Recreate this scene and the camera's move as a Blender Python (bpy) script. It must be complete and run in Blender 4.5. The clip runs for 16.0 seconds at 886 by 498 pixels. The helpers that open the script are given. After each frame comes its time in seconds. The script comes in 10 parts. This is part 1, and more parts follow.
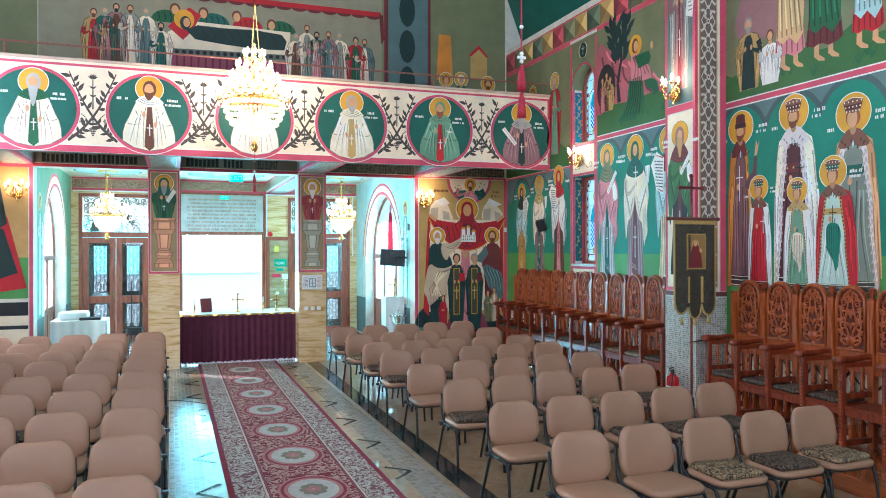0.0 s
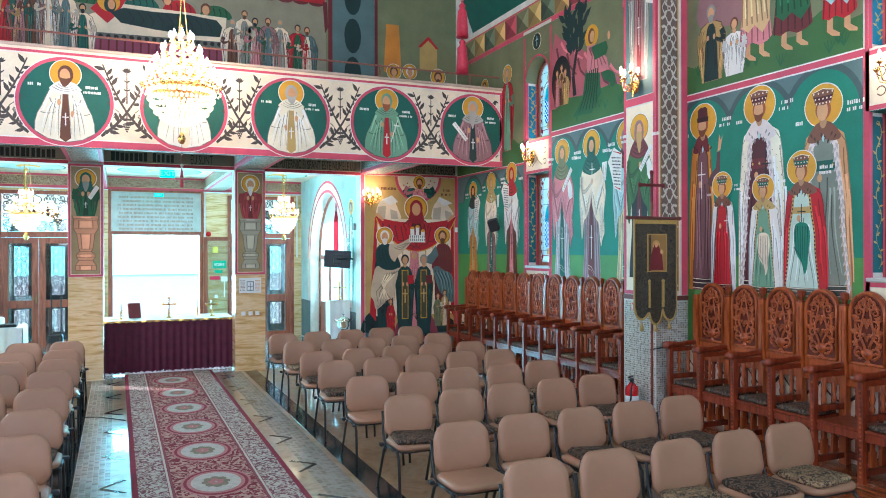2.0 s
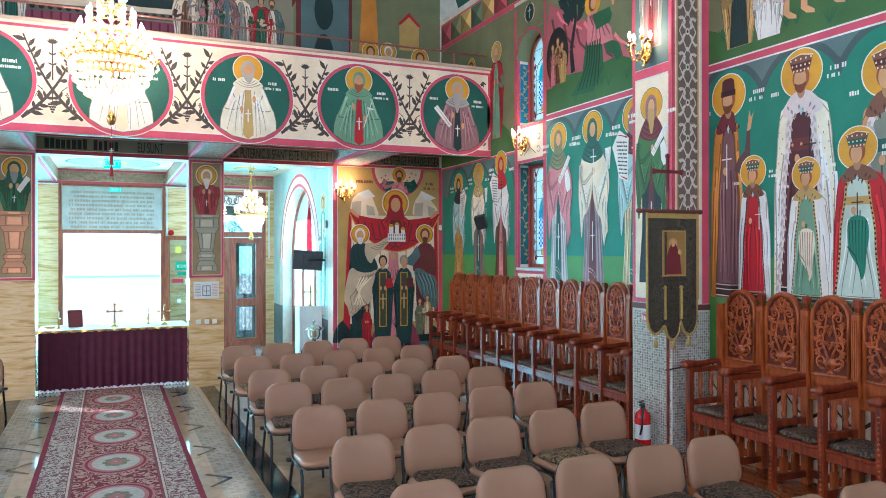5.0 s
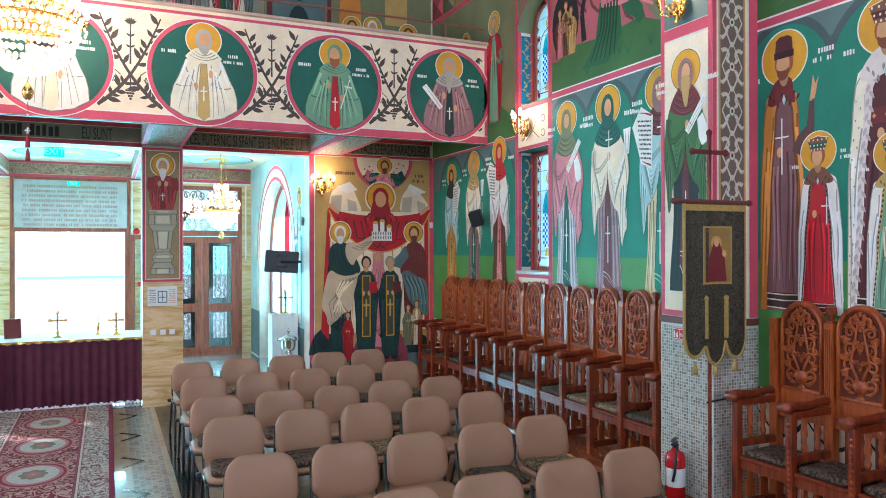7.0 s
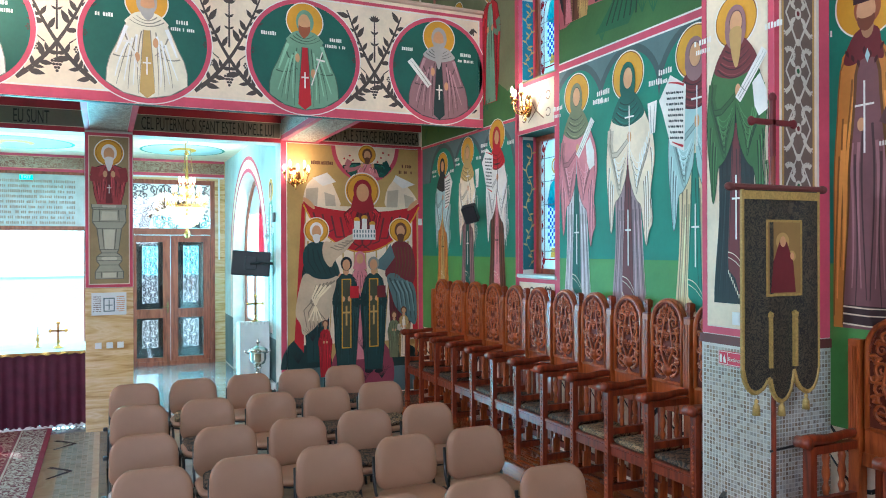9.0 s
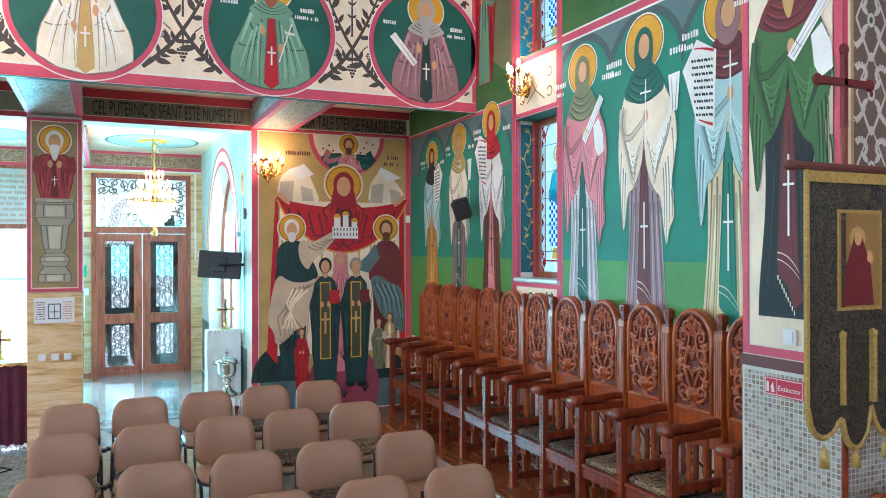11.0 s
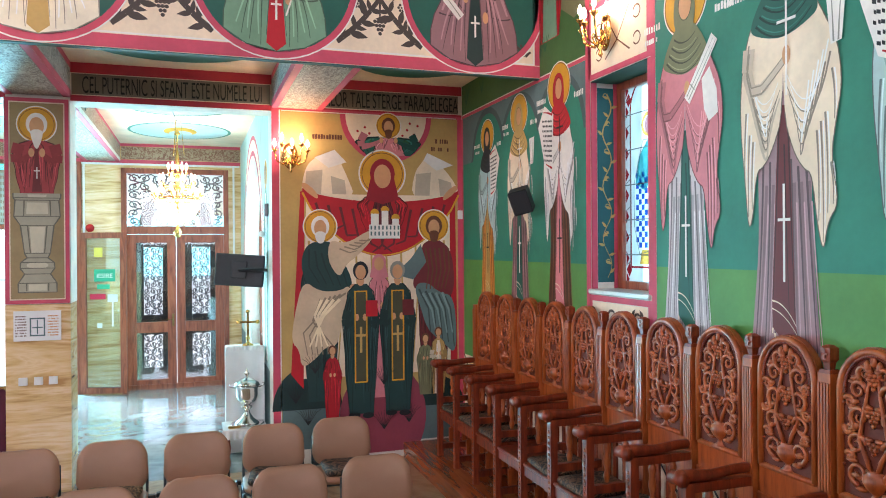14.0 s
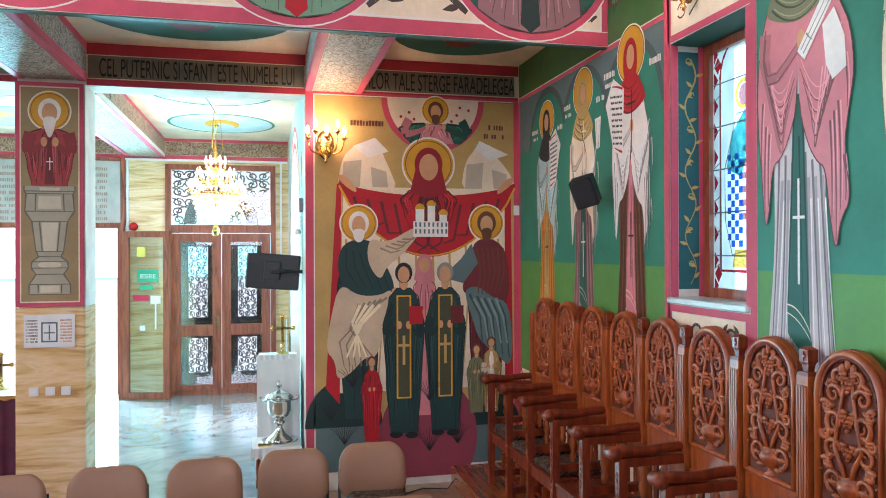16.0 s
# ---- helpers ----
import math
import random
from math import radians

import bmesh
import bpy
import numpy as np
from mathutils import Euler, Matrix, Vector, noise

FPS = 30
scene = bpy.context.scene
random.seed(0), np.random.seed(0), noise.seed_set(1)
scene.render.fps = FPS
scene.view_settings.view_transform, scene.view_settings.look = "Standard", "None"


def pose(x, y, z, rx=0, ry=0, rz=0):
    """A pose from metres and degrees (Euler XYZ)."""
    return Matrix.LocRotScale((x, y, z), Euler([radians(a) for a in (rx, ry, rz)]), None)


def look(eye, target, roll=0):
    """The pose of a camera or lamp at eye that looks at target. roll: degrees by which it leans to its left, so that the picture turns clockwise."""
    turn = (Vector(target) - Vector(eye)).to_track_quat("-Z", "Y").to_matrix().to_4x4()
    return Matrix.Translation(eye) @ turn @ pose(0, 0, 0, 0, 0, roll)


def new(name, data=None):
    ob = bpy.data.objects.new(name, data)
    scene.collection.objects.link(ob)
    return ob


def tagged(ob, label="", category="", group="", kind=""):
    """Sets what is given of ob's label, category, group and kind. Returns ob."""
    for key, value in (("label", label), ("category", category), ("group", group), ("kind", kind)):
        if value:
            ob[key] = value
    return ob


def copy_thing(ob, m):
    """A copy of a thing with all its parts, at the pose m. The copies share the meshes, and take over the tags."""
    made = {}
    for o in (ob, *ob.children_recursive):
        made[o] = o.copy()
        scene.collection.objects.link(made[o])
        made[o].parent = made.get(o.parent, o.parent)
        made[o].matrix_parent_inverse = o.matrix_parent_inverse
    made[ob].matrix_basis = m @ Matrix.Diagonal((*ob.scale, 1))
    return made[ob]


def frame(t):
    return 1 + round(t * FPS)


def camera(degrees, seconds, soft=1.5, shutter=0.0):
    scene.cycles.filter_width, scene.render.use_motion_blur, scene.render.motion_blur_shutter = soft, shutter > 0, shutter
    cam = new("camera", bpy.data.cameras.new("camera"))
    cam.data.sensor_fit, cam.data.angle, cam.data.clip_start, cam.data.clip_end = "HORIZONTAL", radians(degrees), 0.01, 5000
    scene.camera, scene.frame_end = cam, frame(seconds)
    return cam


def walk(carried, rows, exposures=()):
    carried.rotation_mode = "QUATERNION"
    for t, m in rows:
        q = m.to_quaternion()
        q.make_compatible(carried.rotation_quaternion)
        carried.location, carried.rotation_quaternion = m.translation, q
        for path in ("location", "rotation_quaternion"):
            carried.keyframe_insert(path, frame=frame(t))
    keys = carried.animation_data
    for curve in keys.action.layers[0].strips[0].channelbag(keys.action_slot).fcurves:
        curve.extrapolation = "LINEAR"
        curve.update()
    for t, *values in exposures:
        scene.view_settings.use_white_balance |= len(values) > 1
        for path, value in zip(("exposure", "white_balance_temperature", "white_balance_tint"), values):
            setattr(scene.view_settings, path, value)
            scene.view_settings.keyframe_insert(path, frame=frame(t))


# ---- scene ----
cam = camera(61.4, 16.0, soft=1.0)
PATH = [
    (0, (-6.403, -13.808, 2.071), (-5.718, -11.929, 2.072), -0.1),
    (0.5, (-6.332, -13.638, 2.068), (-5.626, -11.767, 2.071), -0.1),
    (1, (-6.209, -13.482, 2.062), (-5.471, -11.623, 2.067), -0.1),
    (1.5, (-6.14, -13.326, 2.069), (-5.369, -11.481, 2.073), -0.1),
    (2, (-6.063, -13.186, 2.079), (-5.262, -11.353, 2.081), -0.1),
    (2.5, (-5.977, -13.05, 2.078), (-5.16, -11.225, 2.081), -0.1),
    (3, (-5.891, -12.899, 2.091), (-5.072, -11.075, 2.091), -0.1),
    (3.5, (-5.786, -12.714, 2.088), (-4.966, -10.89, 2.088), -0.2),
    (4, (-5.626, -12.482, 2.076), (-4.811, -10.656, 2.078), -0.1),
    (6.5, (-4.822, -11.027, 2.073), (-4.002, -9.203, 2.077), -0.1),
    (7, (-4.628, -10.697, 2.083), (-3.808, -8.873, 2.085), -0.1),
    (7.5, (-4.449, -10.369, 2.078), (-3.627, -8.545, 2.081), -0.0),
    (8, (-4.271, -10.056, 2.081), (-3.45, -8.232, 2.085), -0.0),
    (8.5, (-4.124, -9.783, 2.088), (-3.302, -7.96, 2.09), -0.0),
    (9, (-4.01, -9.548, 2.1), (-3.183, -7.727, 2.098), -0.2),
    (11.5, (-3.357, -8.506, 2.09), (-2.534, -6.683, 2.091), -0.1),
    (12, (-3.232, -8.283, 2.096), (-2.42, -6.456, 2.097), -0.1),
    (12.5, (-3.077, -8.033, 2.117), (-2.295, -6.192, 2.113), -0.2),
    (13, (-2.941, -7.793, 2.115), (-2.192, -5.939, 2.112), -0.2),
    (13.5, (-2.813, -7.579, 2.134), (-2.114, -5.705, 2.127), -0.3),
    (14, (-2.681, -7.343, 2.125), (-2.044, -5.447, 2.121), -0.4),
    (14.5, (-2.536, -7.119, 2.111), (-1.956, -5.205, 2.112), -0.2),
    (15, (-2.438, -6.914, 2.106), (-1.899, -4.988, 2.108), -0.2),
    (15.5, (-2.351, -6.74, 2.117), (-1.854, -4.803, 2.116), -0.3),
    (16, (-2.289, -6.573, 2.104), (-1.826, -4.628, 2.106), -0.2),
]
walk(cam, [(t, look(e, g, r)) for t, e, g, r in PATH], exposures=[(0, 0.18, 5400, 15), (3.5, 0.15, 5460, 19), (7.5, 0.15, 5520, 19), (9, 0.18, 5480, 18), (11.5, 0.31, 5760, 23), (14, 0.21, 6280, 31), (16, 0.18, 6250, 33)])

# ---- world, sun, lamps ----
world = bpy.data.worlds.new("sky")
scene.world = world
world.use_nodes = True
wn = world.node_tree
sky = wn.nodes.new("ShaderNodeTexSky")
sky.sky_type = "NISHITA"
sky.sun_disc = False
sky.sun_elevation = radians(31)
sky.sun_rotation = radians(-49)
wn.links.new(sky.outputs[0], wn.nodes["Background"].inputs[0])
wn.nodes["Background"].inputs[1].default_value = 0.15


def lamp(name, kind, m, energy, color=(1, 1, 1), **more):
    data = bpy.data.lights.new(name, kind)
    data.energy, data.color = energy, color
    if kind == "SUN":
        data.angle = radians(0.6)
    if kind == "POINT":
        data.shadow_soft_size = more.get("size", 0.05)
    if kind == "AREA":
        data.shape, data.size, data.size_y = "RECTANGLE", more["size"], more["size_y"]
    ob = new(name, data)
    ob.matrix_world = m
    return ob


lamp("sun", "SUN", look((-11.5, 10.6, 6.0), (-4.0, 4.0, 0)), 5.0, (1.0, 0.96, 0.88))
# daylight in the openings: entrance doors, unseen far side windows, added far-end opening
lamp("door_daylight", "AREA", look((-5.24, 5.3, 1.2), (-5.24, 0, 1.0)), 620, (0.26, 0.9, 1.0), size=1.9, size_y=2.44)
lamp("porch_daylight", "AREA", look((-1.5, 2.5, 1.9), (-4, 2.5, 1.2)), 125, (0.42, 0.93, 1.0), size=2.6, size_y=2.4)
lamp("porch_daylight", "AREA", look((-9.0, 2.5, 1.9), (-6, 2.5, 1.2)), 105, (0.42, 0.93, 1.0), size=2.6, size_y=2.4)
for wy, watts in ((-3.02, 350), (-9.02, 150), (-13.5, 165)):
    lamp("window_daylight", "AREA", look((-10.8, wy, 3.4), (-4, wy, 2.4)), watts, (0.9, 0.98, 1.0), size=1.0, size_y=3.0)
# broad fill from an opening added in the unseen end wall
lamp("window_daylight", "AREA", look((-5.2, -18.7, 4.6), (-4.6, 0, 3.2)), 400, (0.92, 0.98, 1.0), size=7.0, size_y=4.5)
# fill light added under the closed vault, which has no opening
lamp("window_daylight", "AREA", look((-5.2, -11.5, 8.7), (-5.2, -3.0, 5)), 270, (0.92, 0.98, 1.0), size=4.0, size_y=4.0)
WARM = (1.0, 0.74, 0.42)

# ---- materials ----


def mat(name, col, rough=0.6, vary=0.18, scale=6.0, bump=0.02, metal=0.0, fine=60.0, col2=None, coat=0.0):
    """A surface with blotches at one scale, grain at a finer one, and a little relief."""
    m = bpy.data.materials.new(name)
    m.use_nodes = True
    n, l = m.node_tree.nodes, m.node_tree.links
    b = n["Principled BSDF"]
    b.inputs["Roughness"].default_value, b.inputs["Metallic"].default_value = rough, metal
    b.inputs["Coat Weight"].default_value = coat
    b.inputs["Coat Roughness"].default_value = 0.12
    tc = n.new("ShaderNodeTexCoord")
    big, small = n.new("ShaderNodeTexNoise"), n.new("ShaderNodeTexNoise")
    for tex, s, d in ((big, scale, 5), (small, fine, 3)):
        tex.inputs["Scale"].default_value, tex.inputs["Detail"].default_value = s, d
        l.new(tc.outputs["Object"], tex.inputs["Vector"])
    mix = n.new("ShaderNodeMix")
    mix.data_type = "RGBA"
    dark = col2 or tuple(c * (1 - vary) for c in col)
    light = tuple(min(1, c * (1 + vary * 0.7)) for c in col)
    mix.inputs[6].default_value, mix.inputs[7].default_value = (*dark, 1), (*light, 1)
    add = n.new("ShaderNodeMath")
    add.operation = "MULTIPLY_ADD"
    add.inputs[1].default_value = 0.3
    ramp = n.new("ShaderNodeMapRange")
    ramp.inputs[1].default_value, ramp.inputs[2].default_value = 0.35, 0.9
    l.new(small.outputs["Fac"], add.inputs[0])
    l.new(big.outputs["Fac"], add.inputs[2])
    l.new(add.outputs[0], ramp.inputs[0])
    l.new(ramp.outputs[0], mix.inputs[0])
    l.new(mix.outputs[2], b.inputs["Base Color"])
    if bump:
        bp = n.new("ShaderNodeBump")
        bp.inputs["Strength"].default_value, bp.inputs["Distance"].default_value = min(1, bump * 10), 0.004
        l.new(small.outputs["Fac"], bp.inputs["Height"])
        l.new(bp.outputs[0], b.inputs["Normal"])
    return m


RGB, TONES = {}, {}


def paint(name, r, g, b, rough=0.62):
    """Matt wall paint given by the display values of its colour."""
    RGB[name] = (r, g, b)
    lin = tuple((c / 255 / 12.92 if c < 10 else ((c / 255 + 0.055) / 1.055) ** 2.4) for c in (r, g, b))
    return mat(name, lin, rough, 0.2, 3.0, 0.02, fine=30)


def fold_paint(m, k):
    """The tone in which a painter draws the folds of a robe of paint m."""
    key = (m.name, k)
    if key not in TONES:
        r, g, b = RGB[m.name]
        TONES[key] = paint(m.name.replace("_paint", "") + ("_fold_paint" if k < 1 else "_high_fold_paint"), *(max(8, min(246, c * k + (16 if k > 1 else -4))) for c in (r, g, b)))
    return TONES[key]


def glow(name, col, strength):
    m = bpy.data.materials.new(name)
    m.use_nodes = True
    b = m.node_tree.nodes["Principled BSDF"]
    b.inputs["Base Color"].default_value = (*col, 1)
    b.inputs["Emission Color"].default_value, b.inputs["Emission Strength"].default_value = (*col, 1), strength
    return m


def clear(name, tint, gloss=0.08):
    """Thin glass: tinted see-through with a weak mirror."""
    m = bpy.data.materials.new(name)
    m.use_nodes = True
    n, l = m.node_tree.nodes, m.node_tree.links
    t, g, x = n.new("ShaderNodeBsdfTransparent"), n.new("ShaderNodeBsdfGlossy"), n.new("ShaderNodeMixShader")
    t.inputs[0].default_value = (*tint, 1)
    g.inputs["Roughness"].default_value = 0.03
    x.inputs[0].default_value = gloss
    l.new(t.outputs[0], x.inputs[1])
    l.new(g.outputs[0], x.inputs[2])
    l.new(x.outputs[0], n["Material Output"].inputs[0])
    return m


def stained(name, col):
    """Cathedral glass: lets light through and scatters it."""
    m = bpy.data.materials.new(name)
    m.use_nodes = True
    n, l = m.node_tree.nodes, m.node_tree.links
    t, d, x = n.new("ShaderNodeBsdfTransparent"), n.new("ShaderNodeBsdfTranslucent"), n.new("ShaderNodeMixShader")
    v = n.new("ShaderNodeTexVoronoi")
    v.inputs["Scale"].default_value = 7
    mix = n.new("ShaderNodeMix")
    mix.data_type = "RGBA"
    mix.inputs[6].default_value, mix.inputs[7].default_value = (*col, 1), (*(min(1, c * 1.6 + 0.02) for c in col), 1)
    l.new(v.outputs["Distance"], mix.inputs[0])
    l.new(mix.outputs[2], t.inputs[0])
    l.new(mix.outputs[2], d.inputs[0])
    x.inputs[0].default_value = 0.4
    l.new(t.outputs[0], x.inputs[1])
    l.new(d.outputs[0], x.inputs[2])
    l.new(x.outputs[0], n["Material Output"].inputs[0])
    return m


def veined(name, cols, stretch, scale, rough, distort=3.0, coat=0.0, polish=0.1):
    """Stone or wood with drawn-out veins; stretch squeezes the pattern along each axis."""
    m = bpy.data.materials.new(name)
    m.use_nodes = True
    n, l = m.node_tree.nodes, m.node_tree.links
    b = n["Principled BSDF"]
    b.inputs["Roughness"].default_value, b.inputs["Coat Weight"].default_value = rough, coat
    b.inputs["Coat Roughness"].default_value = polish
    tc, mp, nz, nf = (n.new("ShaderNode" + k) for k in ("TexCoord", "Mapping", "TexNoise", "TexNoise"))
    mp.inputs["Scale"].default_value = stretch
    nz.inputs["Scale"].default_value, nz.inputs["Detail"].default_value, nz.inputs["Distortion"].default_value = scale, 8, distort
    nf.inputs["Scale"].default_value, nf.inputs["Detail"].default_value = scale * 9, 4
    rp = n.new("ShaderNodeValToRGB")
    rp.color_ramp.elements[0].position, rp.color_ramp.elements[1].position = 0.3, 0.72
    rp.color_ramp.elements[0].color, rp.color_ramp.elements[1].color = (*cols[0], 1), (*cols[-1], 1)
    for i, c in enumerate(cols[1:-1]):
        e = rp.color_ramp.elements.new(0.3 + 0.42 * (i + 1) / (len(cols) - 1))
        e.color = (*c, 1)
    mul = n.new("ShaderNodeMath")
    mul.operation = "MULTIPLY_ADD"
    mul.inputs[1].default_value = 0.22
    sub = n.new("ShaderNodeMath")
    sub.operation = "SUBTRACT"
    sub.inputs[1].default_value = 0.11
    l.new(tc.outputs["Object"], mp.inputs[0])
    l.new(mp.outputs[0], nz.inputs["Vector"])
    l.new(mp.outputs[0], nf.inputs["Vector"])
    l.new(nf.outputs["Fac"], mul.inputs[0])
    l.new(nz.outputs["Fac"], mul.inputs[2])
    l.new(mul.outputs[0], sub.inputs[0])
    l.new(sub.outputs[0], rp.inputs[0])
    l.new(rp.outputs[0], b.inputs["Base Color"])
    return m


def scrollwork(name, ground, line, scale=9.0, width=0.09, rough=0.6):
    """Painted curling ornament: thin lines round wandering cells."""
    m = bpy.data.materials.new(name)
    m.use_nodes = True
    n, l = m.node_tree.nodes, m.node_tree.links
    b = n["Principled BSDF"]
    b.inputs["Roughness"].default_value = rough
    tc, nz, mx, v = (n.new("ShaderNode" + k) for k in ("TexCoord", "TexNoise", "VectorMath", "TexVoronoi"))
    nz.inputs["Scale"].default_value = scale * 0.6
    mx.operation = "MULTIPLY_ADD"
    mx.inputs[1].default_value = (0.22, 0.22, 0.22)
    v.feature = "SMOOTH_F1"
    v.inputs["Scale"].default_value = scale
    wv = n.new("ShaderNodeMath")
    wv.operation = "SINE"
    k = n.new("ShaderNodeMath")
    k.operation = "MULTIPLY"
    k.inputs[1].default_value = 26
    rp = n.new("ShaderNodeValToRGB")
    rp.color_ramp.elements[0].position, rp.color_ramp.elements[1].position = 0.45 - width, 0.45 + width
    rp.color_ramp.elements[0].color, rp.color_ramp.elements[1].color = (*line, 1), (*ground, 1)
    mr = n.new("ShaderNodeMapRange")
    mr.inputs[1].default_value, mr.inputs[2].default_value = -1, 1
    l.new(tc.outputs["Object"], nz.inputs["Vector"])
    l.new(nz.outputs["Color"], mx.inputs[0])
    l.new(tc.outputs["Object"], mx.inputs[2])
    l.new(mx.outputs[0], v.inputs["Vector"])
    l.new(v.outputs["Distance"], k.inputs[0])
    l.new(k.outputs[0], wv.inputs[0])
    l.new(wv.outputs[0], mr.inputs[0])
    l.new(mr.outputs[0], rp.inputs[0])
    l.new(rp.outputs[0], b.inputs["Base Color"])
    return m


def per_piece(name, cols, rough=0.35, island=False):
    """A colour for each piece, picked by chance."""
    m = bpy.data.materials.new(name)
    m.use_nodes = True
    n, l = m.node_tree.nodes, m.node_tree.links
    b = n["Principled BSDF"]
    b.inputs["Roughness"].default_value = rough
    src = n.new("ShaderNodeNewGeometry").outputs["Random Per Island"] if island else n.new("ShaderNodeObjectInfo").outputs["Random"]
    rp = n.new("ShaderNodeValToRGB")
    rp.color_ramp.interpolation = "CONSTANT" if island else "LINEAR"
    rp.color_ramp.elements[0].color = (*cols[0], 1)
    rp.color_ramp.elements[1].position, rp.color_ramp.elements[1].color = 1 - 1 / len(cols), (*cols[-1], 1)
    for i in range(1, len(cols) - 1):
        rp.color_ramp.elements.new(i / len(cols)).color = (*cols[i], 1)
    l.new(src, rp.inputs[0])
    l.new(rp.outputs[0], b.inputs["Base Color"])
    return m


PLASTER = mat("plaster", (0.72, 0.66, 0.58), 0.7)
TEAL = paint("teal_paint", 26, 128, 104)
TEAL_DARK = paint("dark_teal_paint", 22, 92, 78)
GREEN = paint("grass_green_paint", 84, 146, 70)
PINK = paint("rose_paint", 208, 78, 100)
REDP = paint("crimson_paint", 190, 22, 34)
DEEPRED = paint("wine_paint", 110, 34, 38)
CREAM = paint("cream_paint", 240, 220, 192)
WHITE = paint("white_paint", 238, 232, 224)
GOLD = paint("ochre_gold_paint", 222, 160, 32)
OCHRE = paint("ochre_paint", 192, 152, 88)
OLIVE = paint("olive_paint", 122, 124, 88)
GREY = paint("grey_paint", 148, 148, 136)
STEEL = paint("slate_paint", 92, 116, 116)
SKIN = paint("flesh_paint", 214, 158, 112)
BROWN = paint("umber_paint", 108, 62, 38)
ORANGE = paint("orange_paint", 214, 134, 44)
MAUVE = paint("mauve_paint", 152, 108, 108)
ROSE = paint("old_rose_paint", 216, 130, 136)
BLACKP = paint("black_paint", 26, 30, 32)
NAVY = paint("dark_green_robe_paint", 20, 50, 48)
SAGE = paint("sage_paint", 118, 160, 130)
MOSS = paint("moss_paint", 62, 106, 52)
VINE = paint("vine_brown_paint", 74, 62, 56)
SAND = paint("sand_gold_paint", 196, 160, 92)
PALE = paint("pale_blue_paint", 178, 208, 206)
LEAFG = paint("leaf_green_paint", 34, 96, 58)
IVORY = paint("ivory_robe_paint", 238, 228, 204)
GINGER = paint("ginger_paint", 158, 84, 48)
LILAC = paint("grey_lilac_paint", 150, 108, 112)
ASH = paint("ash_paint", 176, 170, 164)
ORN = scrollwork("scroll_ornament", (0.52, 0.44, 0.34), (0.2, 0.14, 0.11), 19, 0.18)
ORN2 = scrollwork("silver_scroll_ornament", (0.5, 0.47, 0.42), (0.16, 0.15, 0.13), 21, 0.2)
ORN3 = scrollwork("brown_scroll_ornament", (0.42, 0.3, 0.2), (0.24, 0.1, 0.06), 16, 0.2)
ORN4 = scrollwork("teal_scroll_ornament", (0.014, 0.13, 0.15), (0.05, 0.13, 0.1), 16, 0.2)
TEXTBAND = paint("grey_band_paint", 128, 118, 104)
WOOD = veined("stall_wood", [(0.075, 0.009, 0.002), (0.2, 0.026, 0.005), (0.3, 0.048, 0.009)], (3, 3, 0.45), 5, 0.42, 1.5, coat=0.1, polish=0.12)
WOOD_PALE = veined("stall_wood_pale", [(0.19, 0.029, 0.005), (0.38, 0.074, 0.012), (0.49, 0.114, 0.02)], (3, 3, 0.45), 5, 0.42, 1.5, coat=0.1, polish=0.12)
DOORWOOD = veined("door_wood", [(0.17, 0.034, 0.015), (0.31, 0.072, 0.032), (0.4, 0.108, 0.05)], (4, 4, 0.5), 4, 0.42, 1.5, coat=0.1)
PLATFORM = veined("platform_wood", [(0.2, 0.042, 0.012), (0.34, 0.085, 0.024), (0.43, 0.12, 0.036)], (5, 0.5, 5), 3, 0.22, 1.2, coat=0.5)
ONYX = veined("yellow_onyx", [(0.5, 0.26, 0.09), (0.72, 0.46, 0.2), (0.84, 0.62, 0.36), (0.62, 0.36, 0.12)], (0.5, 0.5, 4.5), 1.6, 0.18, 2.2, coat=0.3)
FLOORM = veined("tan_marble", [(0.21, 0.11, 0.048), (0.33, 0.19, 0.095), (0.39, 0.26, 0.15), (0.26, 0.145, 0.07)], (1, 1, 1), 1.6, 0.3, 4.0, coat=0.6, polish=0.04)
FLOORG = veined("pale_marble", [(0.21, 0.24, 0.24), (0.32, 0.35, 0.345), (0.4, 0.43, 0.42)], (1, 1, 1), 1.2, 0.06, 4.0, coat=0.8, polish=0.02)
BLACKTILE = per_piece("black_granite", [(0.012, 0.02, 0.02), (0.03, 0.04, 0.038), (0.02, 0.028, 0.03)], 0.12)
STONE = per_piece("pale_mosaic", [(0.3, 0.27, 0.23), (0.35, 0.31, 0.26), (0.26, 0.22, 0.18), (0.38, 0.35, 0.3)], 0.26, island=True)
TESSERA = per_piece("wall_mosaic", [(0.44, 0.38, 0.3), (0.52, 0.47, 0.39), (0.32, 0.24, 0.17), (0.38, 0.33, 0.27), (0.57, 0.53, 0.46), (0.26, 0.21, 0.17), (0.48, 0.45, 0.4), (0.36, 0.34, 0.31)], 0.22, island=True)
GROUT = mat("grout", (0.68, 0.66, 0.6), 0.8)
FABRIC = mat("beige_vinyl", (0.385, 0.197, 0.114), 0.48, 0.1, 4, 0.03, fine=220)
BLACKMETAL = mat("black_steel", (0.012, 0.014, 0.015), 0.35, 0.2, 20, 0)
BLACKPL = mat("black_plastic", (0.015, 0.016, 0.018), 0.45, 0.2, 20, 0)
SILVER = mat("polished_silver", (0.75, 0.74, 0.72), 0.12, 0.1, 20, 0, metal=1.0)
BRASS = mat("gilt_brass", (0.8, 0.5, 0.16), 0.2, 0.2, 20, 0, metal=1.0)
OLDBRASS = mat("dark_bronze", (0.22, 0.14, 0.06), 0.35, 0.2, 20, 0, metal=1.0)
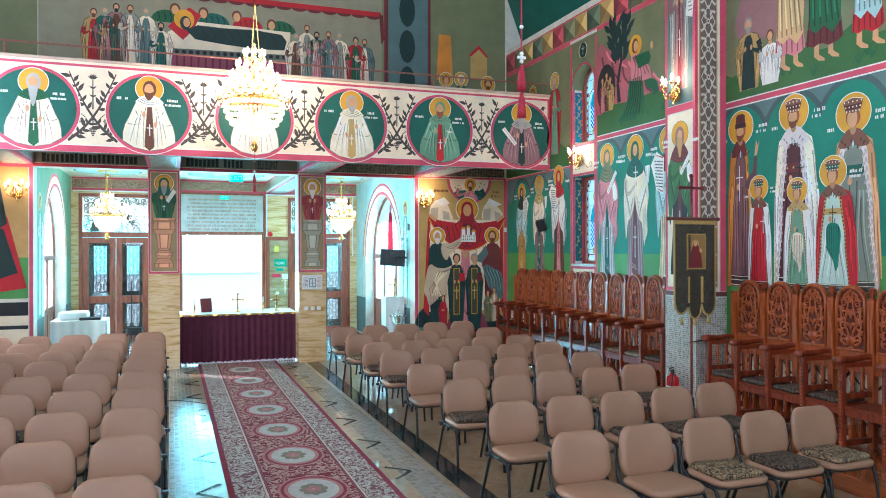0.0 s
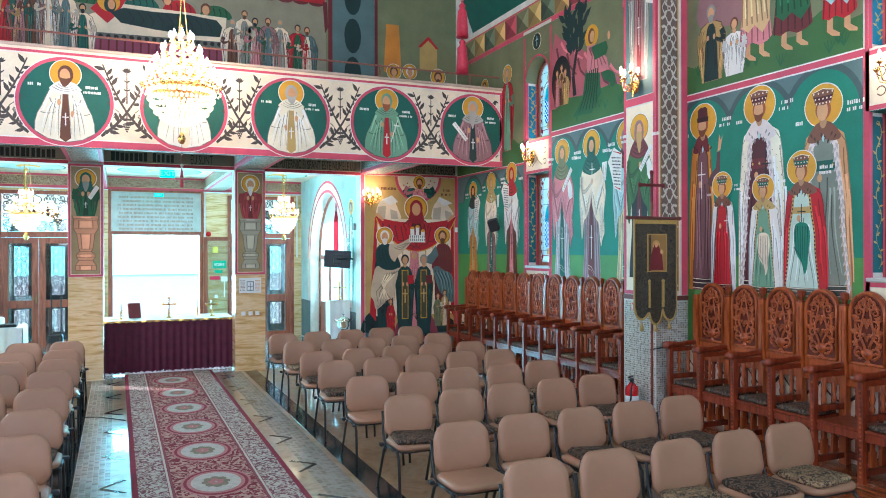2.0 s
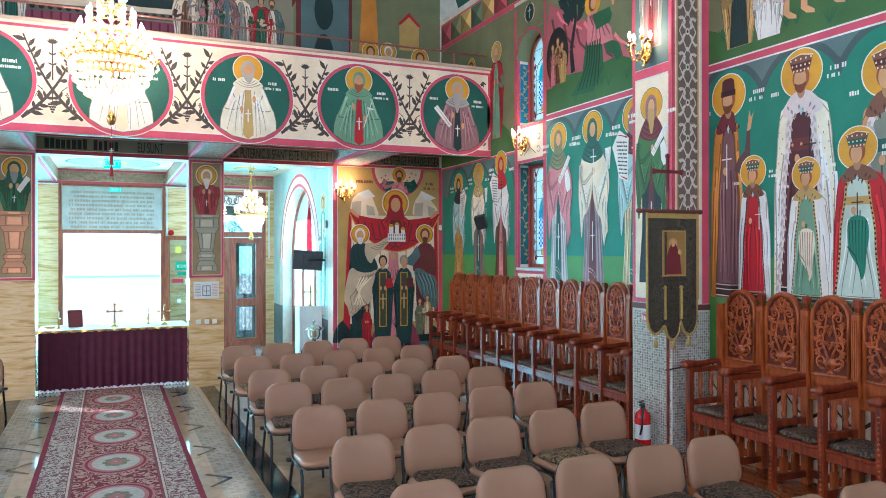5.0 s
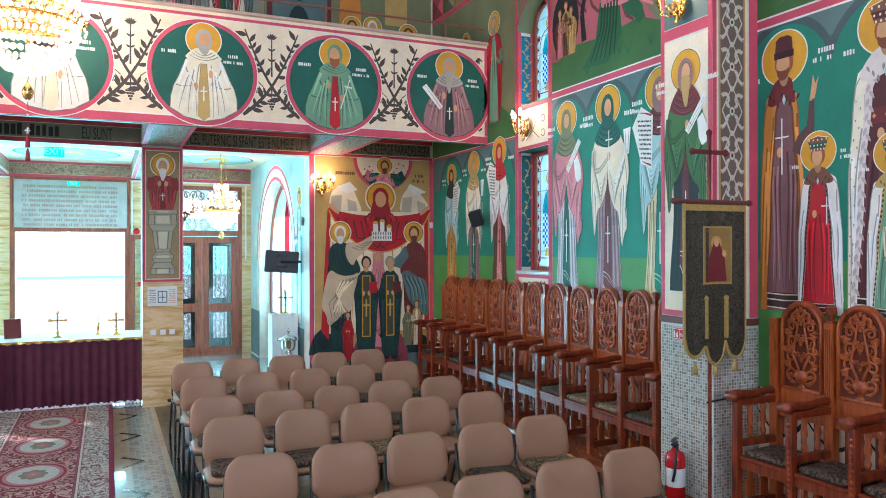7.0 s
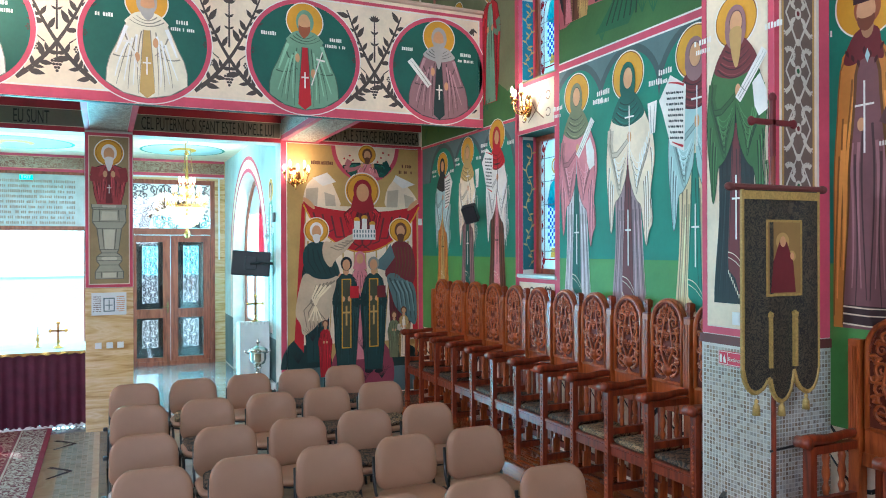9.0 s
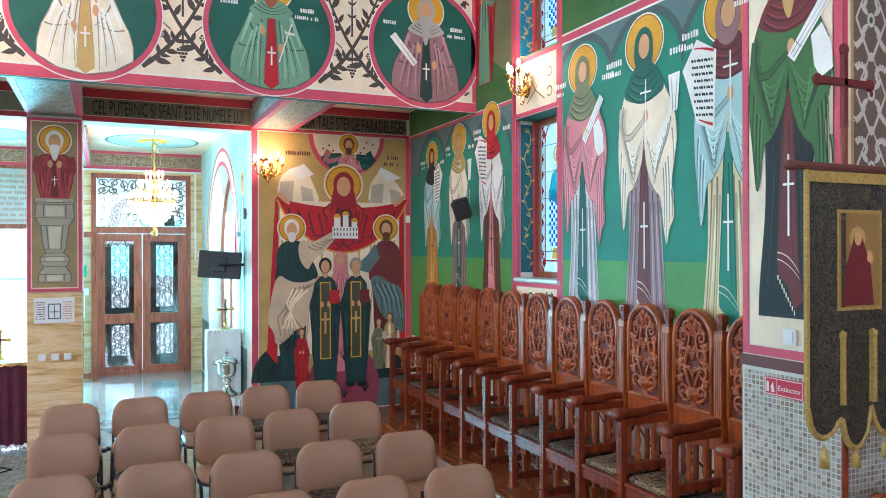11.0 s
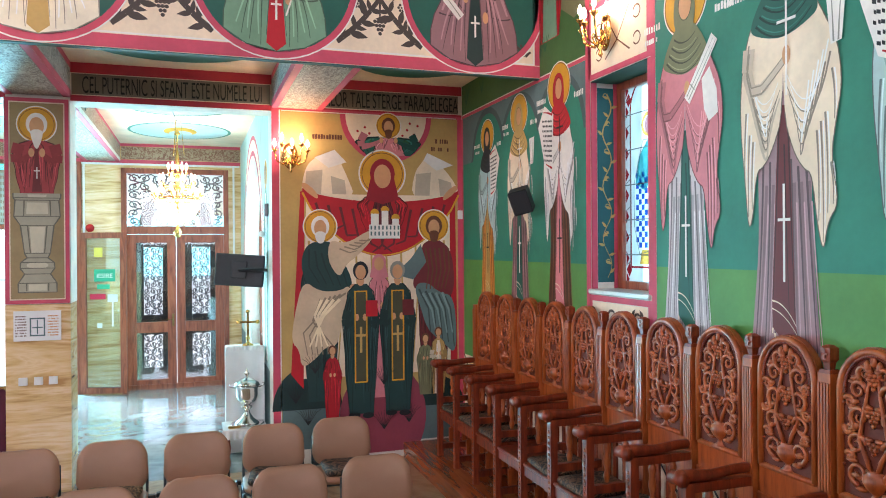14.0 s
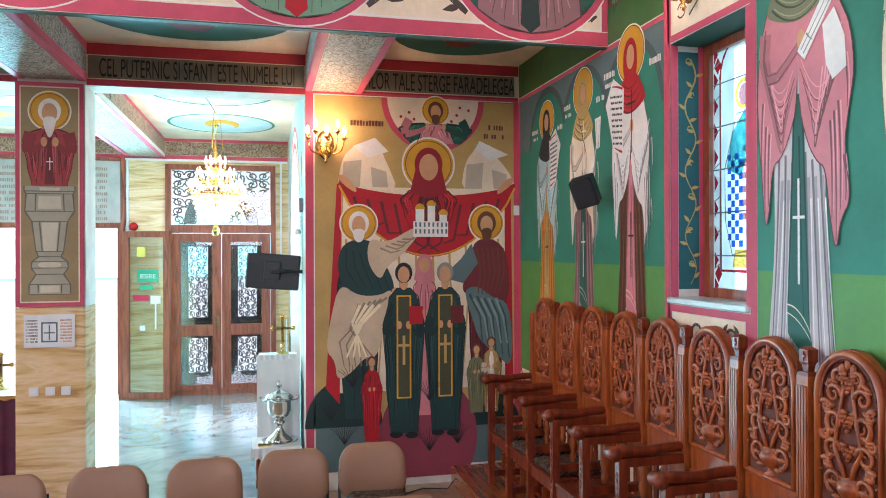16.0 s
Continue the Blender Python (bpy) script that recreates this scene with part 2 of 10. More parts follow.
VELVET = mat("burgundy_velvet", (0.085, 0.006, 0.026), 0.75, 0.3, 10, 0.03, fine=120)
LINEN = mat("white_linen", (0.82, 0.82, 0.8), 0.7, 0.08, 5, 0.03, fine=150)
REDENAMEL = mat("red_enamel", (0.6, 0.012, 0.014), 0.25, 0.1, 8, 0)
WHITEPL = mat("white_plastic", (0.8, 0.8, 0.78), 0.4, 0.05, 8, 0)
SIGNGREEN = mat("sign_green", (0.0, 0.36, 0.2), 0.4, 0.05, 8, 0)
SIGNGLOW = glow("lit_exit_sign", (0.02, 0.75, 0.42), 1.1)
SIGNRED = mat("sign_red", (0.62, 0.02, 0.06), 0.4, 0.05, 8, 0)
LEDGEWOOD = mat("ledge_wood", (0.15, 0.04, 0.034), 0.6)
BULB = glow("lit_candle_bulb", (1.0, 0.86, 0.62), 40)
# crystal emits by itself in place of the bulb light it catches
CRYSTAL = glow("crystal_own_glow", (1.0, 0.82, 0.56), 0.85)
CORD = mat("red_cord", (0.4, 0.008, 0.025), 0.6, 0.3, 60, 0.03)
PEARL = mat("pearl_bead", (0.85, 0.83, 0.8), 0.2, 0.05, 20, 0)
GLASS = clear("clear_glass", (0.93, 0.97, 0.96), 0.1)
PAVING = mat("outdoor_paving", (0.8, 0.79, 0.75), 0.8)
CUSHION = scrollwork("patterned_cushion", (0.16, 0.09, 0.05), (0.02, 0.015, 0.012), 16, 0.25, 0.85)
CUSHION_B = scrollwork("leopard_cushion", (0.35, 0.22, 0.11), (0.03, 0.02, 0.014), 20, 0.2, 0.85)
BANNERCLOTH = scrollwork("dark_brocade", (0.016, 0.015, 0.014), (0.085, 0.07, 0.04), 26, 0.3, 0.6)
CARPET = scrollwork("red_carpet_pile", (0.165, 0.006, 0.018), (0.42, 0.24, 0.19), 11, 0.03, 0.95)
CARPET_EDGE = scrollwork("carpet_border_pile", (0.46, 0.4, 0.34), (0.16, 0.05, 0.06), 13, 0.16, 0.95)
CARPET_RED = mat("plain_red_pile", (0.22, 0.012, 0.035), 0.95, 0.25, 12, 0.05, fine=150)

# ---- mesh helpers ----


def part(name, bm, material, parent=None, label="", smooth=False):
    me = bpy.data.meshes.new(name)
    bm.to_mesh(me)
    bm.free()
    me.materials.append(material)
    if smooth:
        for p in me.polygons:
            p.use_smooth = True
    ob = new(name, me)
    ob.parent = parent
    return tagged(ob, label)


def box(bm, x0, x1, y0, y1, z0, z1):
    v = [bm.verts.new((x, y, z)) for x in (x0, x1) for y in (y0, y1) for z in (z0, z1)]
    for f in ((0, 1, 3, 2), (4, 6, 7, 5), (0, 4, 5, 1), (2, 3, 7, 6), (0, 2, 6, 4), (1, 5, 7, 3)):
        bm.faces.new([v[i] for i in f])
    return bm


def abox(x0, x1, y0, y1, z0, z1, bev=0.0, seg=1):
    bm = box(bmesh.new(), min(x0, x1), max(x0, x1), min(y0, y1), max(y0, y1), min(z0, z1), max(z0, z1))
    if bev:
        bmesh.ops.bevel(bm, geom=bm.edges[:], offset=bev, segments=seg, profile=0.5, affect="EDGES")
    return bm


def tube(bm, pts, r, n=6, closed=False, flat=1.0, caps=True):
    """A round bar along points; r is one radius or one for each point."""
    pts = [Vector(p) for p in pts]
    rs = r if isinstance(r, (list, tuple)) else [r] * len(pts)
    rings, side = [], None
    for i, p in enumerate(pts):
        a, b = pts[i - 1] if i or closed else p, pts[(i + 1) % len(pts)] if i + 1 < len(pts) or closed else p
        d = (b - a).normalized() if (b - a).length > 1e-9 else Vector((0, 0, 1))
        if side is None:
            side = d.orthogonal().normalized()
        side = (side - d * side.dot(d)).normalized()
        up = d.cross(side)
        rings.append([bm.verts.new(p + (side * math.cos(q) + up * math.sin(q) * flat) * rs[i]) for q in (2 * math.pi * k / n for k in range(n))])
    for i in range(len(rings) - (0 if closed else 1)):
        a, b = rings[i], rings[(i + 1) % len(rings)]
        for k in range(n):
            bm.faces.new((a[k], a[(k + 1) % n], b[(k + 1) % n], b[k]))
    if caps and not closed:
        bm.faces.new(rings[0][::-1])
        bm.faces.new(rings[-1])
    return bm


def lathe(bm, prof, at=(0, 0, 0), n=12, axis="z"):
    """Turned shape: prof is rows of (radius, height)."""
    at = Vector(at)
    rings = []
    for r, h in prof:
        ring = []
        for k in range(n):
            q = 2 * math.pi * k / n
            c, s = max(r, 1e-4) * math.cos(q), max(r, 1e-4) * math.sin(q)
            ring.append(bm.verts.new(at + Vector((c, s, h) if axis == "z" else (h, c, s) if axis == "x" else (c, h, s))))
        rings.append(ring)
    for a, b in zip(rings, rings[1:]):
        for k in range(n):
            bm.faces.new((a[k], a[(k + 1) % n], b[(k + 1) % n], b[k]))
    bm.faces.new(rings[0][::-1])
    bm.faces.new(rings[-1])
    return bm


def blob(bm, at, r, sx=1, sy=1, sz=1, n=1):
    m = Matrix.Translation(at) @ Matrix.Diagonal((r * sx, r * sy, r * sz, 1))
    bmesh.ops.create_icosphere(bm, subdivisions=n, radius=1, matrix=m)
    return bm


def cut_cells(u0, u1, z0, z1, holes):
    us = sorted({u0, u1, *(min(max(h[i], u0), u1) for h in holes for i in (0, 1))})
    zs = sorted({z0, z1, *(min(max(h[i], z0), z1) for h in holes for i in (2, 3))})
    for a, b in zip(us, us[1:]):
        for c, d in zip(zs, zs[1:]):
            u, z = (a + b) / 2, (c + d) / 2
            if not any(h[0] < u < h[1] and h[2] < z < h[3] for h in holes):
                yield a, b, c, d


def wall_x(name, x0, x1, y0, y1, z0, z1, material, holes=(), label=""):
    bm = bmesh.new()
    for a, b, c, d in cut_cells(y0, y1, z0, z1, holes):
        box(bm, x0, x1, a, b, c, d)
    return tagged(part(name, bm, material), label, kind="structure")


def wall_y(name, y0, y1, x0, x1, z0, z1, material, holes=(), label=""):
    bm = bmesh.new()
    for a, b, c, d in cut_cells(x0, x1, z0, z1, holes):
        box(bm, a, b, y0, y1, c, d)
    return tagged(part(name, bm, material), label, kind="structure")


# shapes whose pieces lie side by side; all others are laid one over the other like brush strokes
FLUSH = ("roundel_ring", "roundel_line", "halo_line", "arch_band", "painted_figure", "robe", "spandrel", "red_veil", "painted_hill", "lunette_edge", "medallion_edge", "casing_arch", "painted_pillar")


CLOTH = ("cloak", "torso", "cape", "mantle", "hanging_cloth", "collar", "painted_rock", "raised_arm", "beard")
# strokes too small to pick apart
LOOSE = ("painted_grass", "painted_plant", "painted_crag", "painted_peak", "veil_fold", "lining_fold", "painted_star", "band_gem", "painted_foliage", "pillar_facet", "painted_vine", "fur_edge", "drape_band")


class Face:
    """A wall face to paint on: u runs along it, z up, layers stack outwards."""

    def __init__(self, o, u, n):
        self.o, self.u, self.n = Vector(o), Vector(u), Vector(n)

    def at(self, u, z, lay):
        return self.o + self.u * u + Vector((0, 0, z)) + self.n * (0.0008 * lay)

    def polys(self, name, shapes, material, parent, lay, label=""):
        bm = bmesh.new()
        step = 0.0 if name in FLUSH else 0.012
        for i, pts in enumerate(shapes):
            pts = soften(list(pts)) if name in CLOTH else pts
            f = bm.faces.new([bm.verts.new(self.at(u, z, lay + step * (i % 11))) for u, z in pts])
            f.normal_update()
            if f.normal.dot(self.n) < 0:
                f.normal_flip()
        if name in FLUSH:
            bmesh.ops.remove_doubles(bm, verts=bm.verts[:], dist=1e-5)
        big = [f for f in bm.faces if len(f.verts) > 4]
        if big:
            bmesh.ops.triangulate(bm, faces=big)
        ob = part(name, bm, material, parent, label)
        return tagged(ob, kind="stuff") if parent and name in LOOSE else ob

    def rects(self, name, rows, material, parent, lay, label=""):
        if name in ("border", "border_line", "lower_field", "drape_band", "church_window", "wall_field") and len(rows) > 1:
            return [self.rects(name, [row], material, parent, lay, label) for row in rows][0]
        return self.polys(name, [[(a, c), (b, c), (b, d), (a, d)] for a, b, c, d in rows], material, parent, lay, label)


def soften(pts, times=2):
    """Round the corners of a closed outline by cutting them."""
    for _ in range(times):
        pts = [(a * k + c * (1 - k), b * k + d * (1 - k)) for (a, b), (c, d) in zip(pts, pts[1:] + pts[:1]) for k in (0.75, 0.25)]
    return pts


def frame_rects(u0, u1, z0, z1, w):
    return [(u0, u1, z0, z0 + w), (u0, u1, z1 - w, z1), (u0, u0 + w, z0 + w, z1 - w), (u1 - w, u1, z0 + w, z1 - w)]


def oval(u, z, ru, rz=None, n=28, a0=0.0, a1=360.0):
    rz = rz or ru
    m = n if a1 - a0 >= 360 else n + 1
    return [(u + ru * math.cos(radians(a0 + (a1 - a0) * i / n)), z + rz * math.sin(radians(a0 + (a1 - a0) * i / n))) for i in range(m)]


def ring(u, z, r0, r1, n=40, a0=0.0, a1=360.0):
    q = [radians(a0 + (a1 - a0) * i / n) for i in range(n + 1)]
    return [[(u + r * math.cos(a), z + r * math.sin(a)) for r, a in ((r0, p), (r1, p), (r1, s), (r0, s))] for p, s in zip(q, q[1:])]


def stroke(pts, w):
    """Thin painted line along points, tapering to its end."""
    out = []
    for i, ((a, b), (c, d)) in enumerate(zip(pts, pts[1:])):
        q = math.hypot(c - a, d - b) or 1
        k0, k1 = (w * (1 - 0.7 * j / len(pts)) / 2 / q for j in (i, i + 1))
        out.append([(a - (d - b) * k0, b + (c - a) * k0), (a + (d - b) * k0, b - (c - a) * k0), (c + (d - b) * k1, d - (c - a) * k1), (c - (d - b) * k1, d + (c - a) * k1)])
    return out


def cross_shape(u, z, h, w, t):
    return [(u - t, u + t, z, z + h), (u - w, u - t, z + h * 0.62, z + h * 0.62 + 2 * t), (u + t, u + w, z + h * 0.62, z + h * 0.62 + 2 * t)]


def bars(rng, u0, u1, z, h, step=None):
    """A line of lettering too small to read, as short bars."""
    out, u, s = [], min(u0, u1), step or h * 0.55
    while u < max(u0, u1) - s:
        w = s * rng.uniform(0.55, 0.85)
        if rng.random() > 0.12:
            out.append((u, u + w, z, z + h * rng.uniform(0.8, 1.0)))
        u += s
    return out


def lettering(body, m, height, material, parent, name="lettering"):
    cu = bpy.data.curves.new(name, "FONT")
    cu.body, cu.size, cu.align_x, cu.extrude = body, height, "CENTER", 0.0006
    tmp = new(name, cu)
    bpy.context.view_layer.update()
    me = bpy.data.meshes.new_from_object(tmp.evaluated_get(bpy.context.evaluated_depsgraph_get()))
    bpy.data.objects.remove(tmp)
    me.materials.clear()
    me.materials.append(material)
    ob = new(name, me)
    ob.matrix_world = m
    ob.parent = parent
    return ob


def widen(m, k):
    return m @ Matrix.Diagonal((k, 1, 1, 1))

# ---- large structure ----
XL = -10.47
S = "structure"
tagged(part("ground", abox(-60, 60, -60, 80, -0.5, -0.12), PAVING), "pale sunlit paving outside the doors", kind=S)
# glowing slabs added outside, in place of the blown-out daylight
DAY_GLOW = glow("daylight_glow", (0.4, 0.95, 1.0), 2.7)
tagged(part("backdrop", abox(-40, 40, 60, 60.2, -0.1, 5), DAY_GLOW), "bright hazy daylight beyond the doors", kind="structure")
tagged(part("backdrop_side", abox(22, 22.2, -40, 30, -0.1, 14), DAY_GLOW), "bright hazy daylight beyond the windows", kind="structure")
floor = tagged(part("floor", abox(XL, 0.4, -19, 0, -0.1, 0.0), FLOORM), "polished tan veined marble nave floor", kind=S)
tagged(part("floor_narthex", abox(-8.9, -1.6, 0.0, 5.2, -0.1, 0.0), FLOORG), "polished pale marble floor of the porch", kind=S)
wall_x("wall_east", 0.0, 0.42, -19, 0.6, -0.1, 6.1, PLASTER,
       [(y0, y0 + 0.7, a, b) for y0 in (-3.37, -9.37) for a, b in ((1.82, 3.29), (3.84, 5.12))], "thick plastered side wall with deep window openings")
wall_x("wall_west", XL - 0.4, XL, -19, 0.6, -0.1, 6.1, PLASTER, [(y - 0.55, y + 0.55, 1.8, 5.0) for y in (-3.02, -9.02, -13.5)], "plastered side wall with tall windows")
wall_y("wall_south", -19.4, -19, XL - 0.4, 0.42, -0.1, 10, PLASTER, [(-8.8, -1.6, 2.3, 6.9)], "plastered end wall with a wide window")
wall_y("wall_north", 0.0, 0.3, XL - 0.4, 0.42, -0.1, 10, PLASTER,
       [(-8.52, -6.767, -0.2, 3.452), (-6.264, -4.207, -0.2, 3.452), (-3.704, -1.95, -0.2, 3.452)], "plastered partition wall with three porch openings")
wall_y("wall_porch", 4.84, 5.14, -8.9, -1.5, -0.1, 4.0, ONYX,
       [(-8.36, -6.82, -0.2, 3.36), (-6.18, -4.29, -0.2, 2.42), (-3.69, -2.14, -0.2, 3.36)], "outer porch wall clad in yellow onyx")
wall_x("wall_porch_east", -1.95, -1.6, 0.3, 4.84, -0.1, 4.0, PLASTER, [(1.1, 3.9, -0.2, 3.3)], "painted porch side wall with an arched opening")
wall_x("wall_porch_west", -8.87, -8.52, 0.3, 4.84, -0.1, 4.0, PLASTER, [(1.1, 3.9, -0.2, 3.3)], "painted porch side wall with an arched opening")
# ceilings
tagged(part("ceiling_porch", abox(-8.9, -1.5, 0.3, 4.84, 3.73, 4.0), CREAM), "cream painted porch ceiling", kind=S)
tagged(part("ceiling_loft", abox(XL, 0, -1.80, 0.0, 3.8, 4.0), CREAM), "cream painted ceiling under the choir loft", kind=S)
bm = bmesh.new()
xs = [XL - 0.4 + (0.82 - XL) * i / 24 for i in range(25)]
hs = [6.0 + 3.4 * math.sqrt(max(0, 1 - ((x + 5.235) / 5.66) ** 2)) for x in xs]
for (xa, za), (xb, zb) in zip(zip(xs, hs), zip(xs[1:], hs[1:])):
    bm.faces.new([bm.verts.new(p) for p in ((xa, -19.4, za), (xb, -19.4, zb), (xb, 0.3, zb), (xa, 0.3, za))])
    bm.faces.new([bm.verts.new(p) for p in ((xa, 0.3, za + 0.25), (xb, 0.3, zb + 0.25), (xb, -19.4, zb + 0.25), (xa, -19.4, za + 0.25))])
tagged(part("ceiling_vault", bm, TEAL_DARK), "dark green painted barrel vault", kind=S)

EAST = Face((0, 0, 0), (0, 1, 0), (-1, 0, 0))
NORTH = Face((0, 0, 0), (1, 0, 0), (0, -1, 0))
PIER_W = Face((-0.46, 0, 0), (0, 1, 0), (-1, 0, 0))
PIER_S = Face((0, -6.395, 0), (1, 0, 0), (0, -1, 0))
LOFT = Face((0, -1.86, 0), (1, 0, 0), (0, -1, 0))
COLS = Face((0, -0.075, 0), (1, 0, 0), (0, -1, 0))
PORCH = Face((0, 4.84, 0), (1, 0, 0), (0, -1, 0))
PORCH_E = Face((-1.95, 0, 0), (0, 1, 0), (-1, 0, 0))
PORCH_W = Face((-8.52, 0, 0), (0, 1, 0), (1, 0, 0))

# wooden platform along the wall
plat = tagged(part("platform", abox(-0.66, 0, -5.9, -0.02, 0, 0.15, 0.006), PLATFORM), "low varnished red-brown wooden platform along the wall", kind=S)
part("platform_near", abox(-1.02, 0, -19, -5.904, 0, 0.15, 0.006), PLATFORM, plat)

# pier with mosaic foot
pier = tagged(part("pier", abox(-0.46, 0, -6.395, -5.82, 0.0, 6.1), PLASTER), "square painted pier with a mosaic-tiled foot", kind=S)
bm = bmesh.new()
box(bm, -0.474, 0, -6.408, -5.812, 1.49, 1.545)
part("ledge", bm, LEDGEWOOD, pier, "dark red stone ledge")

# columns and beams of the porch
for cx0, cx1 in ((-4.21, -3.7), (-6.77, -6.26)):
    col = tagged(part("column", abox(cx0 - 0.002, cx1 + 0.002, -0.06, 0.306, 1.657, 3.448), PLASTER), "square porch column painted above yellow onyx", kind=S)
    part("cladding", abox(cx0, cx1, -0.071, 0.31, 0.0, 1.655, 0.004), ONYX, col, "polished yellow onyx cladding")
beams = tagged(new("loft_beams"), "painted concrete beams under the choir loft", kind=S)
for cx0, cx1 in ((-1.945, -1.46), (-4.21, -3.7), (-6.77, -6.26), (-9.0, -8.53)):
    part("beam", abox(cx0, cx1, -1.80, 0.0, 3.49, 3.8), PLASTER, beams)
    part("beam_soffit", abox(cx0 + 0.06, cx1 - 0.06, -1.78, -0.02, 3.484, 3.489), ORN, beams)
    part("beam_edge", abox(cx0, cx0 + 0.055, -1.80, -0.004, 3.482, 3.489), PINK, beams)
    part("beam_edge", abox(cx1 - 0.055, cx1, -1.80, -0.004, 3.482, 3.489), PINK, beams)
    for sx, o in ((cx0, -0.004), (cx1, 0.004)):
        part("beam_side", abox(sx, sx + o, -1.78, -0.02, 3.55, 3.74), ORN2, beams)
        part("beam_side_edge", abox(sx, sx + o, -1.80, -0.004, 3.745, 3.8), PINK, beams)
        part("beam_side_edge", abox(sx, sx + o, -1.80, -0.004, 3.49, 3.545), PINK, beams)
for cx0, cx1 in ((-4.21, -3.7), (-6.77, -6.26)):
    part("porch_beam", abox(cx0, cx1, 0.3, 4.838, 3.46, 3.73), PLASTER, beams)
    part("beam_soffit", abox(cx0 + 0.07, cx1 - 0.07, 0.32, 4.8, 3.454, 3.459), ORN, beams)
    for e0 in (cx0, cx1 - 0.06):
        part("beam_edge", abox(e0, e0 + 0.06, 0.31, 4.83, 3.452, 3.459), PINK, beams)
    for sx, o in ((cx0, -0.004), (cx1, 0.004)):
        part("beam_side", abox(sx, sx + o, 0.32, 4.8, 3.51, 3.69), ORN3, beams)
        part("beam_side_edge", abox(sx, sx + o, 0.31, 4.83, 3.695, 3.729), PINK, beams)

# choir loft front
loft = tagged(part("loft_parapet", abox(XL, 0.0, -1.86, -1.80, 3.49, 4.80), CREAM), "cream painted choir loft parapet", kind=S)
part("loft_ledge", abox(XL, 0.0, -1.90, -1.76, 4.80, 4.84, 0.008), mat("ledge_cream", (0.6, 0.42, 0.32), 0.5), loft)
LOFT.rects("border", [(XL, 0, 3.492, 3.585), (XL, 0, 4.73, 4.765), (-0.045, 0, 3.59, 4.728)], PINK, loft, 1)
LOFT.rects("border_line", [(XL, -0.05, 3.59, 3.602), (-0.06, -0.05, 3.604, 4.71), (XL, -0.05, 4.712, 4.722)], WHITE, loft, 1)
under = part("parapet_soffit", abox(XL, 0.0, -1.858, -1.802, 3.482, 3.489), ORN4, loft)

# ---- wall paintings ----
rng = random.Random(5)


def lerp(rows, t):
    for (a, p), (b, q) in zip(rows, rows[1:]):
        if t <= b:
            k = (t - a) / (b - a) if b > a else 0
            k = k * k * (3 - 2 * k)
            return p + (q - p) * k
    return rows[-1][1]


def fold_lines(F, shapes, m, root, lay):
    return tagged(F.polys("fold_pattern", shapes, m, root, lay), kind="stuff")


